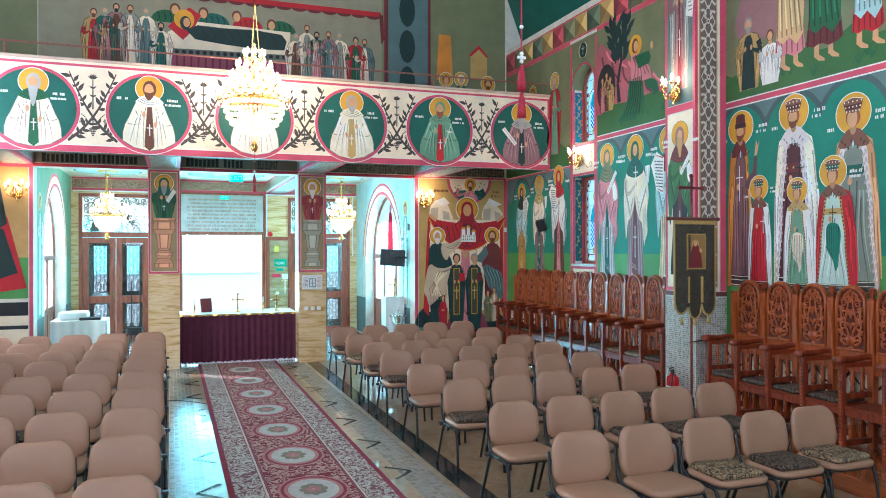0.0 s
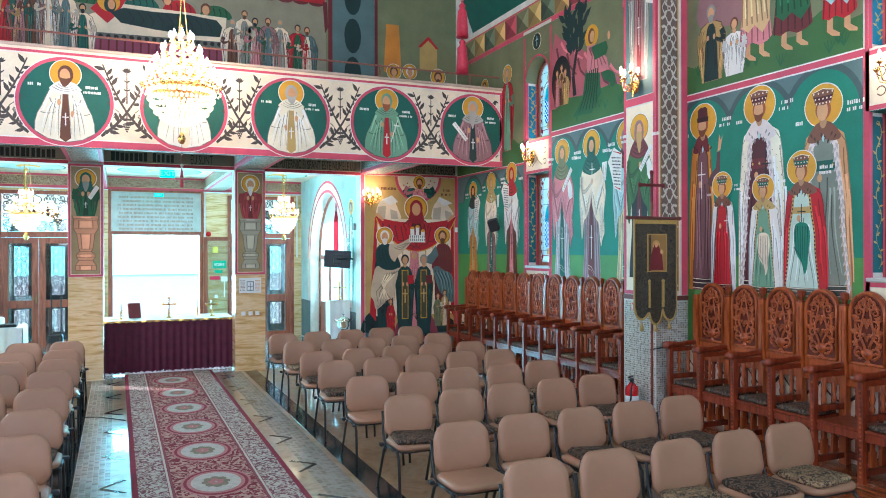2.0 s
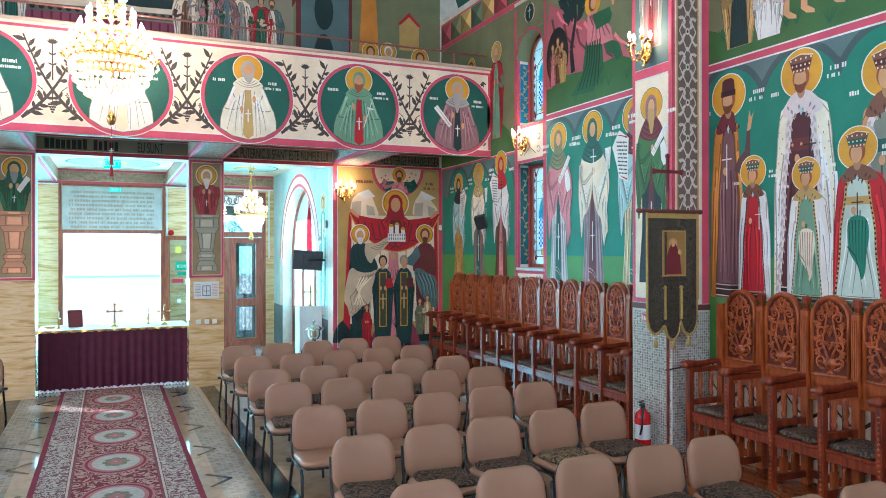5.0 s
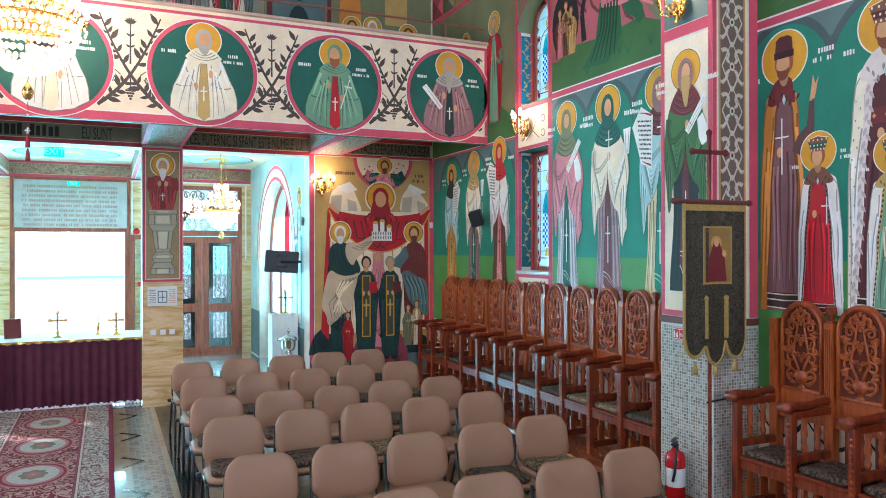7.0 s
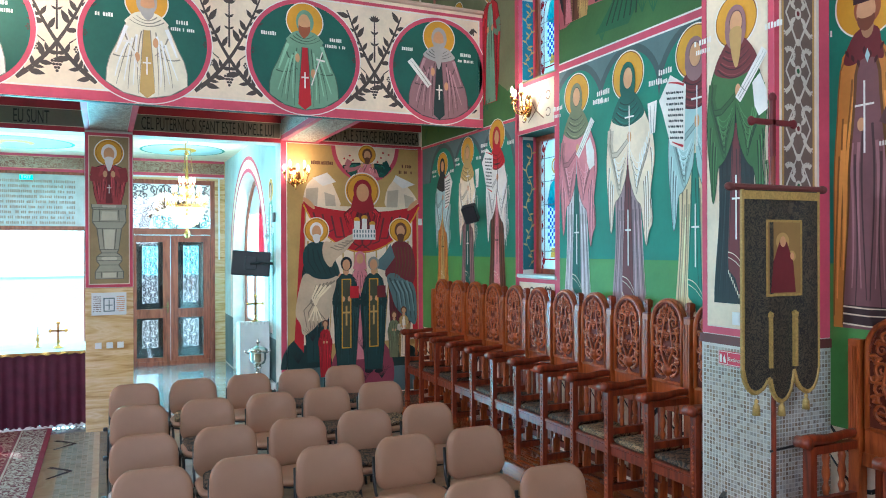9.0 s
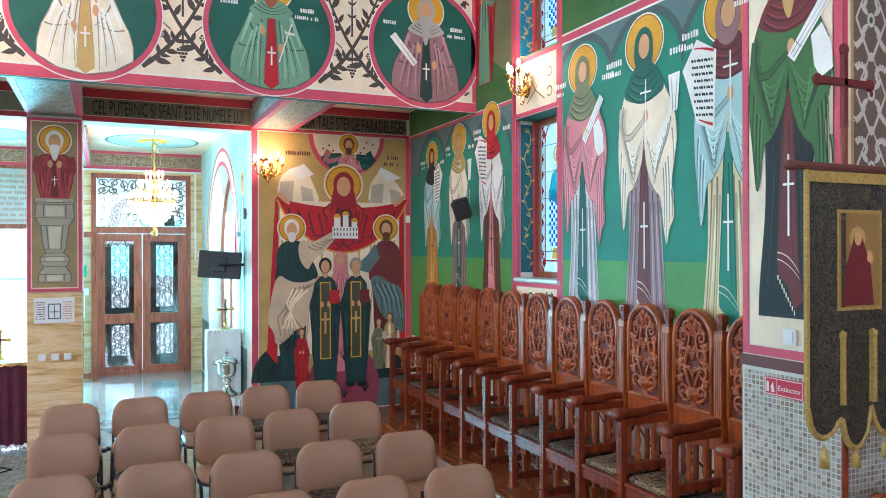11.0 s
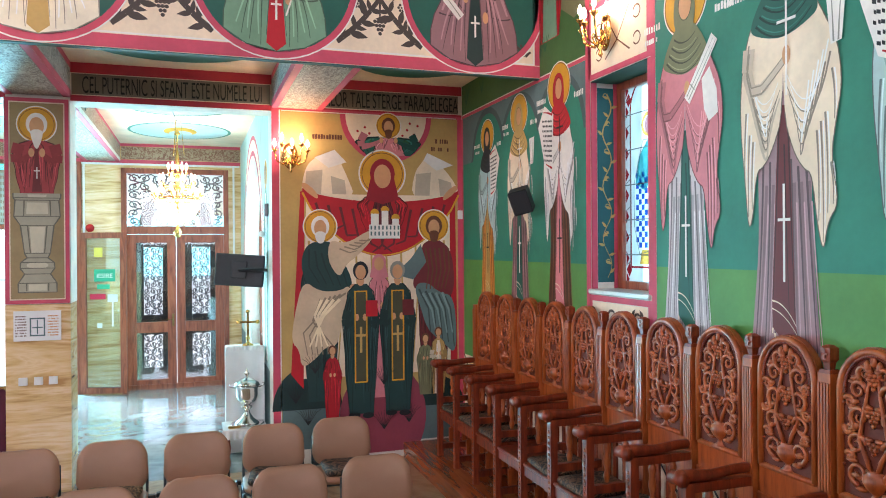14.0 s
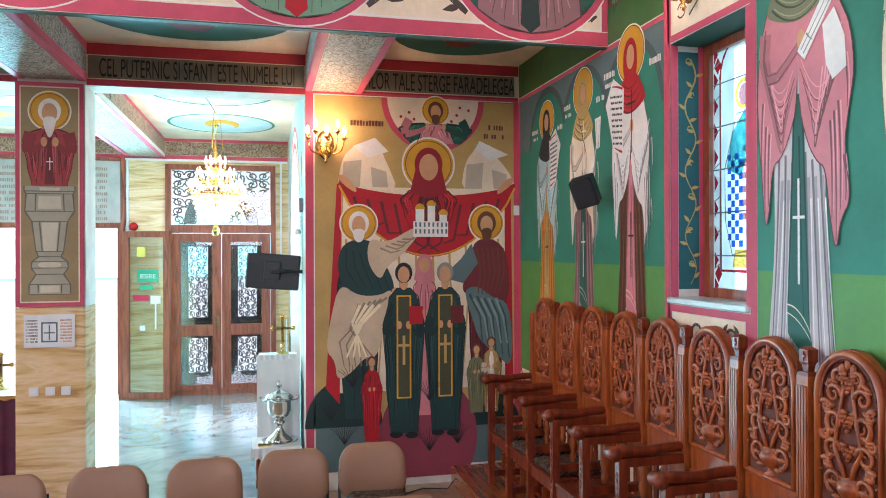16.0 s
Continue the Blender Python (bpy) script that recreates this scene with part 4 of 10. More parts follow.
def royal(F, root, u, z0, zc, r, cloak, robe, collar, trim, hat, left=1.2, right=1.2, beard=False, edge="plain", arm=0, gap=0.5, belt=None, cross=None, cloth=None, spots=False, lay=4):
    """A painted crowned figure kept to plain shapes: long cloak open over a robe, edged collar, crown or tall cap."""
    sh = zc - 0.98 * r
    span = sh - z0

    def at(x, t):
        return (u - x * r, sh - span * t)

    def side_x(e, t):
        return (-left if e < 0 else right) * lerp([(0, 0.3), (0.05, 0.72), (0.16, 0.84), (0.5, 0.98), (1.0, 1.0)], t)

    def open_x(e, t):
        return e * lerp([(0, 0.1), (0.12, gap * 0.62), (0.5, gap), (1.0, gap * 1.35)], t)

    def line(fn, t0, t1, w, n=12):
        return stroke([at(fn(t0 + (t1 - t0) * i / n), t0 + (t1 - t0) * i / n) for i in range(n + 1)], w * r)

    ts = [i / 18 for i in range(19)]
    fig = F.polys("painted_figure", [[at(side_x(-1, a), a), at(side_x(1, a), a), at(side_x(1, b), b), at(side_x(-1, b), b)] for a, b in zip(ts, ts[1:])], cloak, root, lay)
    F.polys("robe", [[at(open_x(-1, a), a), at(open_x(1, a), a), at(open_x(1, b), b), at(open_x(-1, b), b)] for a, b in zip(ts, ts[1:])], robe, fig, lay + 0.8)
    dark, lit, rdark, rlit = [], [], [], []
    for e in (-1, 1):
        for k in range(3):
            f = 0.28 + 0.26 * k
            mixx = lambda t, f=f, e=e, k=k: open_x(e, t) + (side_x(e, t) - open_x(e, t)) * (f + 0.12 * math.sin(5 * t + 2.3 * k + 4 * u))
            dark += line(mixx, 0.14 + 0.13 * ((k + (e > 0)) % 3), 0.62 + 0.17 * (k % 3), 0.07)
            lit += line(lambda t: mixx(t) + 0.09, 0.2 + 0.09 * k, 0.7 + 0.1 * k, 0.13)
        dark += line(lambda t, e=e: side_x(e, t), 0.02, 1.0, 0.05)
        for k in range(2):
            rdark += line(lambda t, k=k, e=e: open_x(e, t) * (0.2 + 0.42 * k + 0.14 * math.sin(6 * t + k + u * 3)), 0.3 + 0.1 * k, 0.9 + 0.05 * k, 0.08)
            rlit += line(lambda t, k=k, e=e: open_x(e, t) * (0.4 + 0.4 * k + 0.14 * math.sin(6 * t + k + u * 3)), 0.36, 0.86, 0.1)
    fold_lines(F, dark, fold_paint(cloak, 0.7), fig, lay + 0.4)
    fold_lines(F, lit, fold_paint(cloak, 1.13), fig, lay + 0.6)
    fold_lines(F, rdark, fold_paint(robe, 0.64), fig, lay + 1.1)
    fold_lines(F, rlit, fold_paint(robe, 1.2), fig, lay + 1.3)
    if spots:
        fold_lines(F, [[(a - 0.02 * r, b), (a + 0.03 * r, b + 0.03 * r), (a + 0.02 * r, b - 0.07 * r)] for e in (-1, 1) for j in range(3) for k in range(11) for t in [0.16 + 0.075 * k + 0.03 * (j % 2)] for a, b in [at(open_x(e, t) + (side_x(e, t) - open_x(e, t)) * (0.36 + 0.24 * j), t)]], BROWN, fig, lay + 0.75)
    # borders of the cloak
    if edge == "fur":
        tufts = [leaf_shape(at(open_x(e, t) + e * 0.12, t), radians(-90 + e * (35 if k % 2 else -20)), 0.34 * r) for e in (-1, 1) for k in range(34) for t in [0.05 + 0.027 * k]]
        F.polys("fur_edge", [q for e in (-1, 1) for q in line(lambda t, e=e: open_x(e, t) + e * 0.12, 0.04, 0.98, 0.3)], trim, fig, lay + 1.6)
        fold_lines(F, tufts, fold_paint(trim, 0.86), fig, lay + 1.8)
    elif edge == "ticks":
        for e in (-1, 1):
            F.polys("cloak_border", line(lambda t, e=e: open_x(e, t) + e * 0.06, 0.05, 0.99, 0.16), trim, fig, lay + 1.6)
        fold_lines(F, [[at(open_x(e, t) + e * 0.02, t), at(open_x(e, t) + e * 0.1, t), at(open_x(e, t + 0.018) + e * 0.1, t + 0.018), at(open_x(e, t + 0.018) + e * 0.02, t + 0.018)] for e in (-1, 1) for k in range(24) for t in [0.1 + 0.036 * k]], BLACKP, fig, lay + 1.9)
    else:
        fold_lines(F, [q for e in (-1, 1) for q in line(lambda t, e=e: open_x(e, t), 0.05, 0.99, 0.1)], fold_paint(cloak, 0.55), fig, lay + 1.6)
    if belt:
        bt = F.polys("sash", [[at(open_x(-1, 0.2), 0.2), at(open_x(1, 0.2), 0.2), at(open_x(1, 0.26), 0.26), at(open_x(-1, 0.26), 0.26)]], belt, fig, lay + 1.4)
        fold_lines(F, [[(a - 0.07 * r, b), (a, b + 0.09 * r), (a + 0.07 * r, b), (a, b - 0.09 * r)] for k in range(3) for a, b in [at(gap * 0.55 * (k - 1), 0.23)]], SAND, bt, lay + 1.55)
    hem = F.polys("hem", [[at(open_x(-1, 0.92), 0.92), at(open_x(1, 0.92), 0.92), at(open_x(1, 0.99), 0.99), at(open_x(-1, 0.99), 0.99)]], fold_paint(robe, 0.5), fig, lay + 1.45)
    fold_lines(F, [q for t in (0.925, 0.95, 0.985) for q in stroke([at(open_x(-1, t), t), at(0, t + 0.004), at(open_x(1, t), t)], 0.05 * r)], CREAM, hem, lay + 1.6)
    # collar with a clasp
    cl = F.polys("collar", [[at(x, t) for x, t in ((-0.34, -0.03), (-0.72 * left / 1.2, 0.035), (-0.86 * left / 1.2, 0.085), (-0.45, 0.095), (0, 0.07), (0.45, 0.095), (0.86 * right / 1.3, 0.085), (0.72 * right / 1.3, 0.035), (0.34, -0.03))]], collar, fig, lay + 2.2)
    fold_lines(F, [leaf_shape(at(-0.7 + 0.2 * k, 0.035 + 0.02 * (k % 3)), radians(-90 + 9 * (k - 3)), 0.26 * r) for k in range(8)], fold_paint(collar, 0.68), cl, lay + 2.4)
    F.polys("clasp", [[at(-0.08, 0.07), at(0, 0.095), at(0.08, 0.07), at(0, 0.045)]], PALE, cl, lay + 2.6)
    # halo and plain head
    F.polys("halo", [oval(u, zc, r, r, 44)], GOLD, fig, lay - 0.5)
    F.polys("halo_line", ring(u, zc, r, r * 1.05, 44), WHITE, fig, lay - 0.3)
    hz = zc - 0.22 * r
    F.polys("neck", [oval(u, hz - 0.5 * r, 0.2 * r, 0.36 * r, 14)], fold_paint(SKIN, 0.85), fig, lay + 2.8)
    F.polys("hair", [oval(u, hz + 0.02 * r, 0.42 * r, 0.5 * r, 22)], GINGER, fig, lay + 3)
    F.polys("head", [oval(u + 0.04 * r, hz - 0.04 * r, 0.3 * r, 0.46 * r, 22)], SKIN, fig, lay + 3.3)
    if beard:
        F.polys("beard", [[(u + 0.04 * r + x * r, hz + z * r) for x, z in ((-0.29, -0.14), (-0.16, -0.26), (0.16, -0.26), (0.29, -0.14), (0.26, -0.48), (0.0, -0.68), (-0.26, -0.48))]], fold_paint(GINGER, 0.8), fig, lay + 3.6)
    if hat:
        F.polys("cap", [[(u + x * r, hz + z * r) for x, z in ((-0.42, 0.2), (0.42, 0.2), (0.4, 0.42), (0.36, 0.9), (0.2, 1.02), (-0.2, 1.02), (-0.36, 0.9), (-0.4, 0.42))]], hat, fig, lay + 3.9)
        F.polys("cap_brim", [[(u + x * r, hz + z * r) for x, z in ((-0.44, 0.2), (0.44, 0.2), (0.44, 0.46), (-0.44, 0.46))]], fold_paint(hat, 0.7), fig, lay + 4.1)
    else:
        cr = F.polys("crown", [[(u + x * r, hz + z * r) for x, z in ((-0.42, 0.28), (0, 0.22), (0.42, 0.28), (0.6, 0.86), (0.3, 0.95), (0, 1.0), (-0.3, 0.95), (-0.6, 0.86))]], SABLE, fig, lay + 3.9)
        F.polys("crown_band", [[(u + x * r, hz + z * r) for x, z in ((-0.46, 0.42), (0, 0.38), (0.46, 0.42), (0.54, 0.66), (0, 0.64), (-0.54, 0.66))]], TEAL_DARK if r < 0.19 else LOAM, cr, lay + 4.1)
        fold_lines(F, [oval(u + x * r, hz + z * r, 0.04 * r, 0.05 * r, 8) for z, q in ((0.32, 0.36), (0.53, 0.42), (0.8, 0.5)) for x in (-q, -q / 2, 0, q / 2, q)] + stroke([(u - 0.6 * r, hz + 0.86 * r), (u, hz + 1.0 * r), (u + 0.6 * r, hz + 0.86 * r)], 0.05 * r), CREAM, cr, lay + 4.3)
    # raised arm, palms, cross and hanging cloth
    if arm:
        F.polys("sleeve", [[at(0.35, 0.3), at(0.95, 0.34), at(1.3, 0.27), at(1.32, 0.1), at(1.1, 0.1), at(1.0, 0.2), at(0.6, 0.24)]], fold_paint(robe, 0.8), fig, lay + 2)
        F.polys("palm", [[at(1.12, 0.1), at(1.34, 0.09), at(1.5, 0.0), at(1.36, 0.03), at(1.26, -0.01)]], SKIN, fig, lay + 2.3)
    F.polys("palm", [oval(*at(-0.2, 0.3), 0.13 * r, 0.2 * r, 14)], SKIN, fig, lay + 2.1)
    if cross is not None:
        a, b = at(cross, 0.3)
        k = 2.1 * r if r > 0.19 else 1.4 * r
        F.rects("cross", [(a - 0.03 * r, a + 0.03 * r, b - 0.4 * k, b + 0.6 * k), (a - 0.3 * r, a - 0.032 * r, b + 0.25 * k, b + 0.25 * k + 0.06 * r), (a + 0.032 * r, a + 0.3 * r, b + 0.25 * k, b + 0.25 * k + 0.06 * r)], WHITE if robe is not SEAFOAM and cloak is not IVORY else BLACKP, fig, lay + 2.2)
    if cloth:
        ct = F.polys("hanging_cloth", [[at(x, t) for x, t in ((-0.55, 0.36), (0.0, 0.33), (0.55, 0.36), (0.62, 0.5), (0.45, 0.62), (0.42, 0.74), (0.2, 0.82), (0.05, 0.7), (-0.2, 0.66), (-0.5, 0.58))]], cloth, fig, lay + 2.3)
        fold_lines(F, [q for k in range(6) for q in stroke([at(-0.45 + 0.18 * k, 0.37), at(-0.4 + 0.16 * k, 0.5), at(-0.36 + 0.15 * k, 0.6 + 0.02 * k)], 0.06 * r)] + stroke([at(-0.52, 0.56), at(-0.1, 0.63), at(0.2, 0.78)], 0.07 * r), fold_paint(cloth, 0.62), ct, lay + 2.5)
    tagged(F.rects("name_bar", bars(rng, u + 1.15 * r, u + 1.7 * r, zc - 0.75 * r, 0.2 * r) + bars(rng, u - 2.1 * r, u - 1.15 * r, zc - 0.2 * r, 0.2 * r) + bars(rng, u - 2.0 * r, u - 1.2 * r, zc - 0.5 * r, 0.18 * r), WHITE, fig, lay - 0.8), kind="stuff")
    return fig


def arch_tops(F, root, u0, u1, z1, centres, r, zs):
    """Grey spandrels above round-headed fields, in two tones."""
    for k, (rr, m) in enumerate(((r, fold_paint(STEEL, 0.8)), (r * 1.14, STEEL))):
        n = 90
        low = []
        for i in range(n + 1):
            u = u0 + (u1 - u0) * i / n
            z = max([zs] + [zs + 1.15 * math.sqrt(rr * rr - (u - c) ** 2) for c in centres if abs(u - c) < rr])
            low.append((u, min(z, z1 - 0.002)))
        F.polys("spandrel", [[a, b, (b[0], z1), (a[0], z1)] for a, b in zip(low, low[1:])], m, root, 1.6 + 0.4 * k)


def painting(F, name, rows, material, label, lay=1):
    ob = tagged(F.rects(name, rows[:1], material, None, lay), label, "fresco")
    for row in rows[1:]:
        F.rects("painted_field", [row], material, ob, lay)
    return ob


# saints in the corner by the loft
p = painting(EAST, "wall_painting", [(-2.60, -0.02, 2.0, 3.46)], TEAL, "fresco of three robed saints on green ground by the corner")
EAST.rects("lower_field", [(-2.60, -0.02, 0.15, 2.0)], GREEN, p, 1)
EAST.rects("border", [(-2.66, -2.60, 0.15, 3.8), (-2.60, -0.02, 3.46, 3.49), (-0.05, -0.0, 0.15, 3.46)], PINK, p, 2)
arch_tops(EAST, p, -2.60, -0.05, 3.455, (-0.72, -1.45, -2.19), 0.365, 2.98)
drape_dado(EAST, p, -2.60, -0.05)
nun(EAST, p, -0.72, 1.5, 3.18, 0.16, -1, ORANGE, PALE, BLACKP, SAND, BLACKP, "sheet_right", mark=BLACKP, reach=0.85)
nun(EAST, p, -1.45, 1.5, 3.27, 0.17, -1, MAUVE, CREAM, SAND, TEAL_DARK, SAND, "upright", reach=0.75)
nun(EAST, p, -2.19, 1.5, 3.36, 0.18, -1, BROWN, WHITE, REDP, ROSE, REDP, "sheet_left", mark=BLACKP, reach=0.8)

# saints between window and pier
p = painting(EAST, "wall_painting", [(-5.82, -3.45, 2.0, 3.8)], TEAL, "fresco of three tall robed saints on green ground")
EAST.rects("lower_field", [(-5.82, -3.45, 0.15, 2.0)], GREEN, p, 1)
EAST.rects("border", [(-5.82, -3.44, 3.80, 3.86), (-3.45, -3.40, 0.15, 5.5)], PINK, p, 2)
EAST.rects("border_line", [(-5.82, -3.45, 3.785, 3.8), (-5.82, -3.45, 3.86, 3.872)], WHITE, p, 3)
arch_tops(EAST, p, -5.82, -3.45, 3.783, (-3.74, -4.487, -5.27), 0.385, 3.3)
drape_dado(EAST, p, -5.82, -3.45)
nun(EAST, p, -3.74, 1.48, 3.525, 0.19, -1, paint("pale_lilac_paint", 206, 194, 194), ROSE, OLIVE, TEAL_DARK, OLIVE, "roll")
nun(EAST, p, -4.487, 1.48, 3.546, 0.2, -1, paint("dusky_mauve_paint", 168, 132, 136), CREAM, TEAL_DARK, DEEPRED, TEAL_DARK, "upright")
nun(EAST, p, -5.27, 1.48, 3.56, 0.2, -1, paint("straw_paint", 232, 208, 160), PALE, DEEPRED, TEAL, MAUVE, "sheet_left")

# princely family past the pier
p = painting(EAST, "wall_painting", [(-8.62, -6.395, 2.0, 3.79)], TEAL, "fresco of a crowned family of saints on green ground")
EAST.rects("lower_field", [(-8.62, -6.395, 0.15, 2.0)], GREEN, p, 1)
EAST.rects("border", [(-8.68, -6.395, 3.79, 3.85), (-8.68, -8.62, 0.15, 3.79)], PINK, p, 2)
EAST.rects("border_line", [(-8.62, -6.395, 3.775, 3.79), (-8.62, -6.395, 3.85, 3.86)], WHITE, p, 3)
drape_dado(EAST, p, -8.62, -6.395)
arch_tops(EAST, p, -8.62, -6.395, 3.773, (-6.65, -7.44, -8.2), 0.4, 3.3)
PLUM = paint("plum_brown_paint", 126, 82, 84)
APRICOT = paint("apricot_paint", 204, 146, 98)
AMBER = paint("amber_cloak_paint", 206, 132, 52)
PEWTER = paint("pewter_paint", 128, 134, 120)
FUR = paint("fur_paint", 226, 210, 206)
SABLE = paint("sable_paint", 124, 78, 58)
LOAM = paint("dark_maroon_paint", 84, 28, 36)
SEAFOAM = paint("seafoam_paint", 196, 214, 200)
royal(EAST, p, -6.648, 1.62, 3.518, 0.2, AMBER, PLUM, DEEPRED, SABLE, LOAM, left=1.12, right=0.78, beard=True, edge="plain", arm=1, gap=0.6, cross=-0.1)
royal(EAST, p, -8.214, 1.62, 3.425, 0.2, APRICOT, PEWTER, SABLE, FUR, None, left=1.3, right=1.5, edge="fur", gap=0.9, belt=TEAL_DARK, cross=-1.6, lay=4.2)
royal(EAST, p, -7.458, 1.62, 3.559, 0.2, IVORY, LOAM, FUR, FUR, None, left=1.42, right=1.72, beard=True, edge="fur", gap=0.8, belt=DEEPRED, cross=0.42, spots=True, lay=8)
royal(EAST, p, -6.944, 1.62, 2.779, 0.142, WHITE, REDP, SABLE, SABLE, None, left=1.2, right=1.4, edge="ticks", gap=0.68, cross=0.5, lay=12)
royal(EAST, p, -7.508, 1.62, 2.705, 0.138, WHITE, SAGE, SAND, SAND, None, left=1.4, right=1.75, edge="ticks", gap=0.75, cloth=CREAM, lay=12)
royal(EAST, p, -7.974, 1.62, 2.864, 0.164, REDP, SEAFOAM, SABLE, SAND, None, left=1.3, right=1.75, edge="ticks", gap=0.85, cloth=TEAL, belt=SAND, cross=0.0, lay=12)
p = painting(EAST, "wall_painting", [(-19, -9.44, 0.15, 5.5)], TEAL, "plain green painted wall field")


def scene_field(F, u0, u1, z0, z1, label, ground, hill, figs, trees=(), rocks=(), holes=()):
    """An upper-register scene: ground, hills, rocks, trees and robed figures."""
    p = painting(F, "wall_painting", list(cut_cells(u0, u1, z0, z1, holes)), ground, label)
    n = 16
    top = [(u0 + (u1 - u0) * i / n, z0 + (z1 - z0) * (0.2 + 0.05 * math.sin(i * 1.3 + u0))) for i in range(n + 1)]
    F.polys("painted_hill", [[(a, z0), (b, z0), (b, d), (a, c)] for (a, c), (b, d) in zip(top, top[1:])], hill, p, 2)
    for u, z, w, h, m in rocks:
        F.polys("painted_rock", [[(u - w, z), (u + w, z), (u + w * 0.8, z + h * 0.6), (u + w * 0.25, z + h), (u - w * 0.3, z + h * 0.75), (u - w * 0.8, z + h * 0.9)]], m, p, 3)
        F.polys("painted_crag", stroke([(u - w * 0.5, z + h * 0.1), (u - w * 0.2, z + h * 0.6), (u + w * 0.1, z + h * 0.8)], w * 0.2), DEEPRED, p, 4)
    for u, z, h in trees:
        F.polys("painted_tree", stroke([(u, z), (u + 0.04, z + h * 0.5), (u, z + h)], 0.09), BLACKP, p, 4.4)
        F.polys("painted_foliage", [leaf_shape((u + 0.17 * h * math.cos(k * 2.4) * (1 - k / 60), z + h * (0.42 + 0.015 * k)), 0.6 + k * 1.3, 0.15 * h) for k in range(36)], NAVY, p, 4.7)
    for f in figs:
        saint(F, p, *f[:9], **f[9])
    k = rng.randint(6, 9)
    F.polys("painted_grass", [q for _ in range(k) for c in [(rng.uniform(u0 + 0.1, u1 - 0.1), z0 + rng.uniform(0.03, 0.2))] for a in (-0.07, -0.03, 0.02, 0.06) for q in stroke([c, (c[0] + a * 0.6, c[1] + 0.07), (c[0] + a, c[1] + 0.12)], 0.014)], LEAFG, p, 5)
    return p


NO = dict(names=False, prop="")
q = scene_field(EAST, -5.82, -3.45, 3.875, 5.55, "fresco of a kneeling figure in a rocky garden", OLIVE, MOSS,
                [(-5.35, 5.15, 5.42, 0.09, 0.16, ROSE, ROSE, None, DEEPRED, dict(NO))])
ROCKP = paint("rock_rose_paint", 186, 96, 104)
mt = EAST.polys("painted_mountain", [[(-3.46, 4.2), (-3.46, 5.05), (-3.56, 5.34), (-3.7, 5.22), (-4.0, 5.08), (-4.3, 4.9), (-4.7, 4.66), (-5.06, 4.42), (-5.3, 4.12)]], ROCKP, q, 3)
EAST.polys("painted_crag", [f for k in range(6) for f in stroke([(-3.6 - 0.28 * k, 5.1 - 0.14 * k), (-3.66 - 0.28 * k, 4.9 - 0.13 * k), (-3.86 - 0.26 * k, 4.7 - 0.1 * k)], 0.05)], fold_paint(ROCKP, 0.62), mt, 3.4)
EAST.polys("painted_peak", [f for k in range(5) for f in stroke([(-3.72 - 0.3 * k, 5.16 - 0.15 * k), (-3.82 - 0.3 * k, 5.02 - 0.14 * k), (-3.98 - 0.3 * k, 4.93 - 0.14 * k)], 0.05)], fold_paint(ROCKP, 1.2), mt, 3.6)
EAST.polys("painted_cave", [oval(-3.72, 4.58, 0.26, 0.38, 24)], BLACKP, mt, 4)
for uu, zz, c, t in ((-3.62, 4.72, DEEPRED, ROSE), (-3.74, 4.78, OCHRE, BROWN), (-3.84, 4.7, OCHRE, SAND)):
    saint(EAST, q, uu, 4.22, zz, 0.075, 0.11, c, t, None, BROWN, lay=5, halo=None, names=False, prop="")
EAST.polys("painted_hill", [[(-3.46, 3.88), (-3.46, 4.16), (-3.9, 4.3), (-4.4, 4.26), (-5.0, 4.3), (-5.5, 4.1), (-5.8, 4.15), (-5.8, 3.88)]], MOSS, q, 4.2)
EAST.polys("painted_tree", stroke([(-4.08, 4.3), (-4.04, 4.6), (-4.14, 4.95), (-4.12, 5.4)], 0.09), BLACKP, q, 5)
EAST.polys("painted_foliage", [leaf_shape((-4.08 + 0.2 * math.cos(k * 2.4) * (0.5 + k / 60), 4.9 + 0.6 * (k / 54)), 1.6 + 0.9 * math.sin(k * 1.7), 0.24) for k in range(54)], NAVY, q, 5.2)
EAST.polys("painted_foliage", [leaf_shape((-5.62 + 0.12 * math.cos(k * 2.4), 4.6 + 0.5 * (k / 30)), 1.6 + 0.9 * math.sin(k * 1.7), 0.2) for k in range(30)], NAVY, q, 5.2)
kn = EAST.polys("painted_figure", [[(-4.36, 4.62), (-4.68, 4.58), (-4.72, 4.22), (-4.5, 3.98), (-4.04, 4.0), (-4.28, 4.22)]], LEAFG, q, 7)
EAST.polys("robe", [[(-4.4, 4.93), (-4.56, 4.93), (-4.86, 4.66), (-4.9, 4.5), (-4.7, 4.5), (-4.38, 4.56)]], ROSE, kn, 8)
EAST.polys("sleeve", [[(-4.5, 4.9), (-4.84, 4.9), (-4.88, 4.8), (-4.84, 4.72), (-4.58, 4.7)]], LEAFG, kn, 9)
EAST.polys("cloak", [[(-4.72, 4.54), (-5.02, 4.46), (-5.06, 4.3), (-4.98, 4.22), (-4.9, 4.34), (-4.78, 4.38)]], LEAFG, kn, 7.6)
EAST.polys("palm", [oval(-4.9, 4.96, 0.03, 0.06, 10)], SKIN, kn, 9)
fold_lines(EAST, [f for k in range(6) for f in stroke([(-4.4 - 0.05 * k, 4.58), (-4.38 - 0.05 * k, 4.34), (-4.2 - 0.08 * k, 4.04)], 0.03)], fold_paint(LEAFG, 0.6), kn, 8)
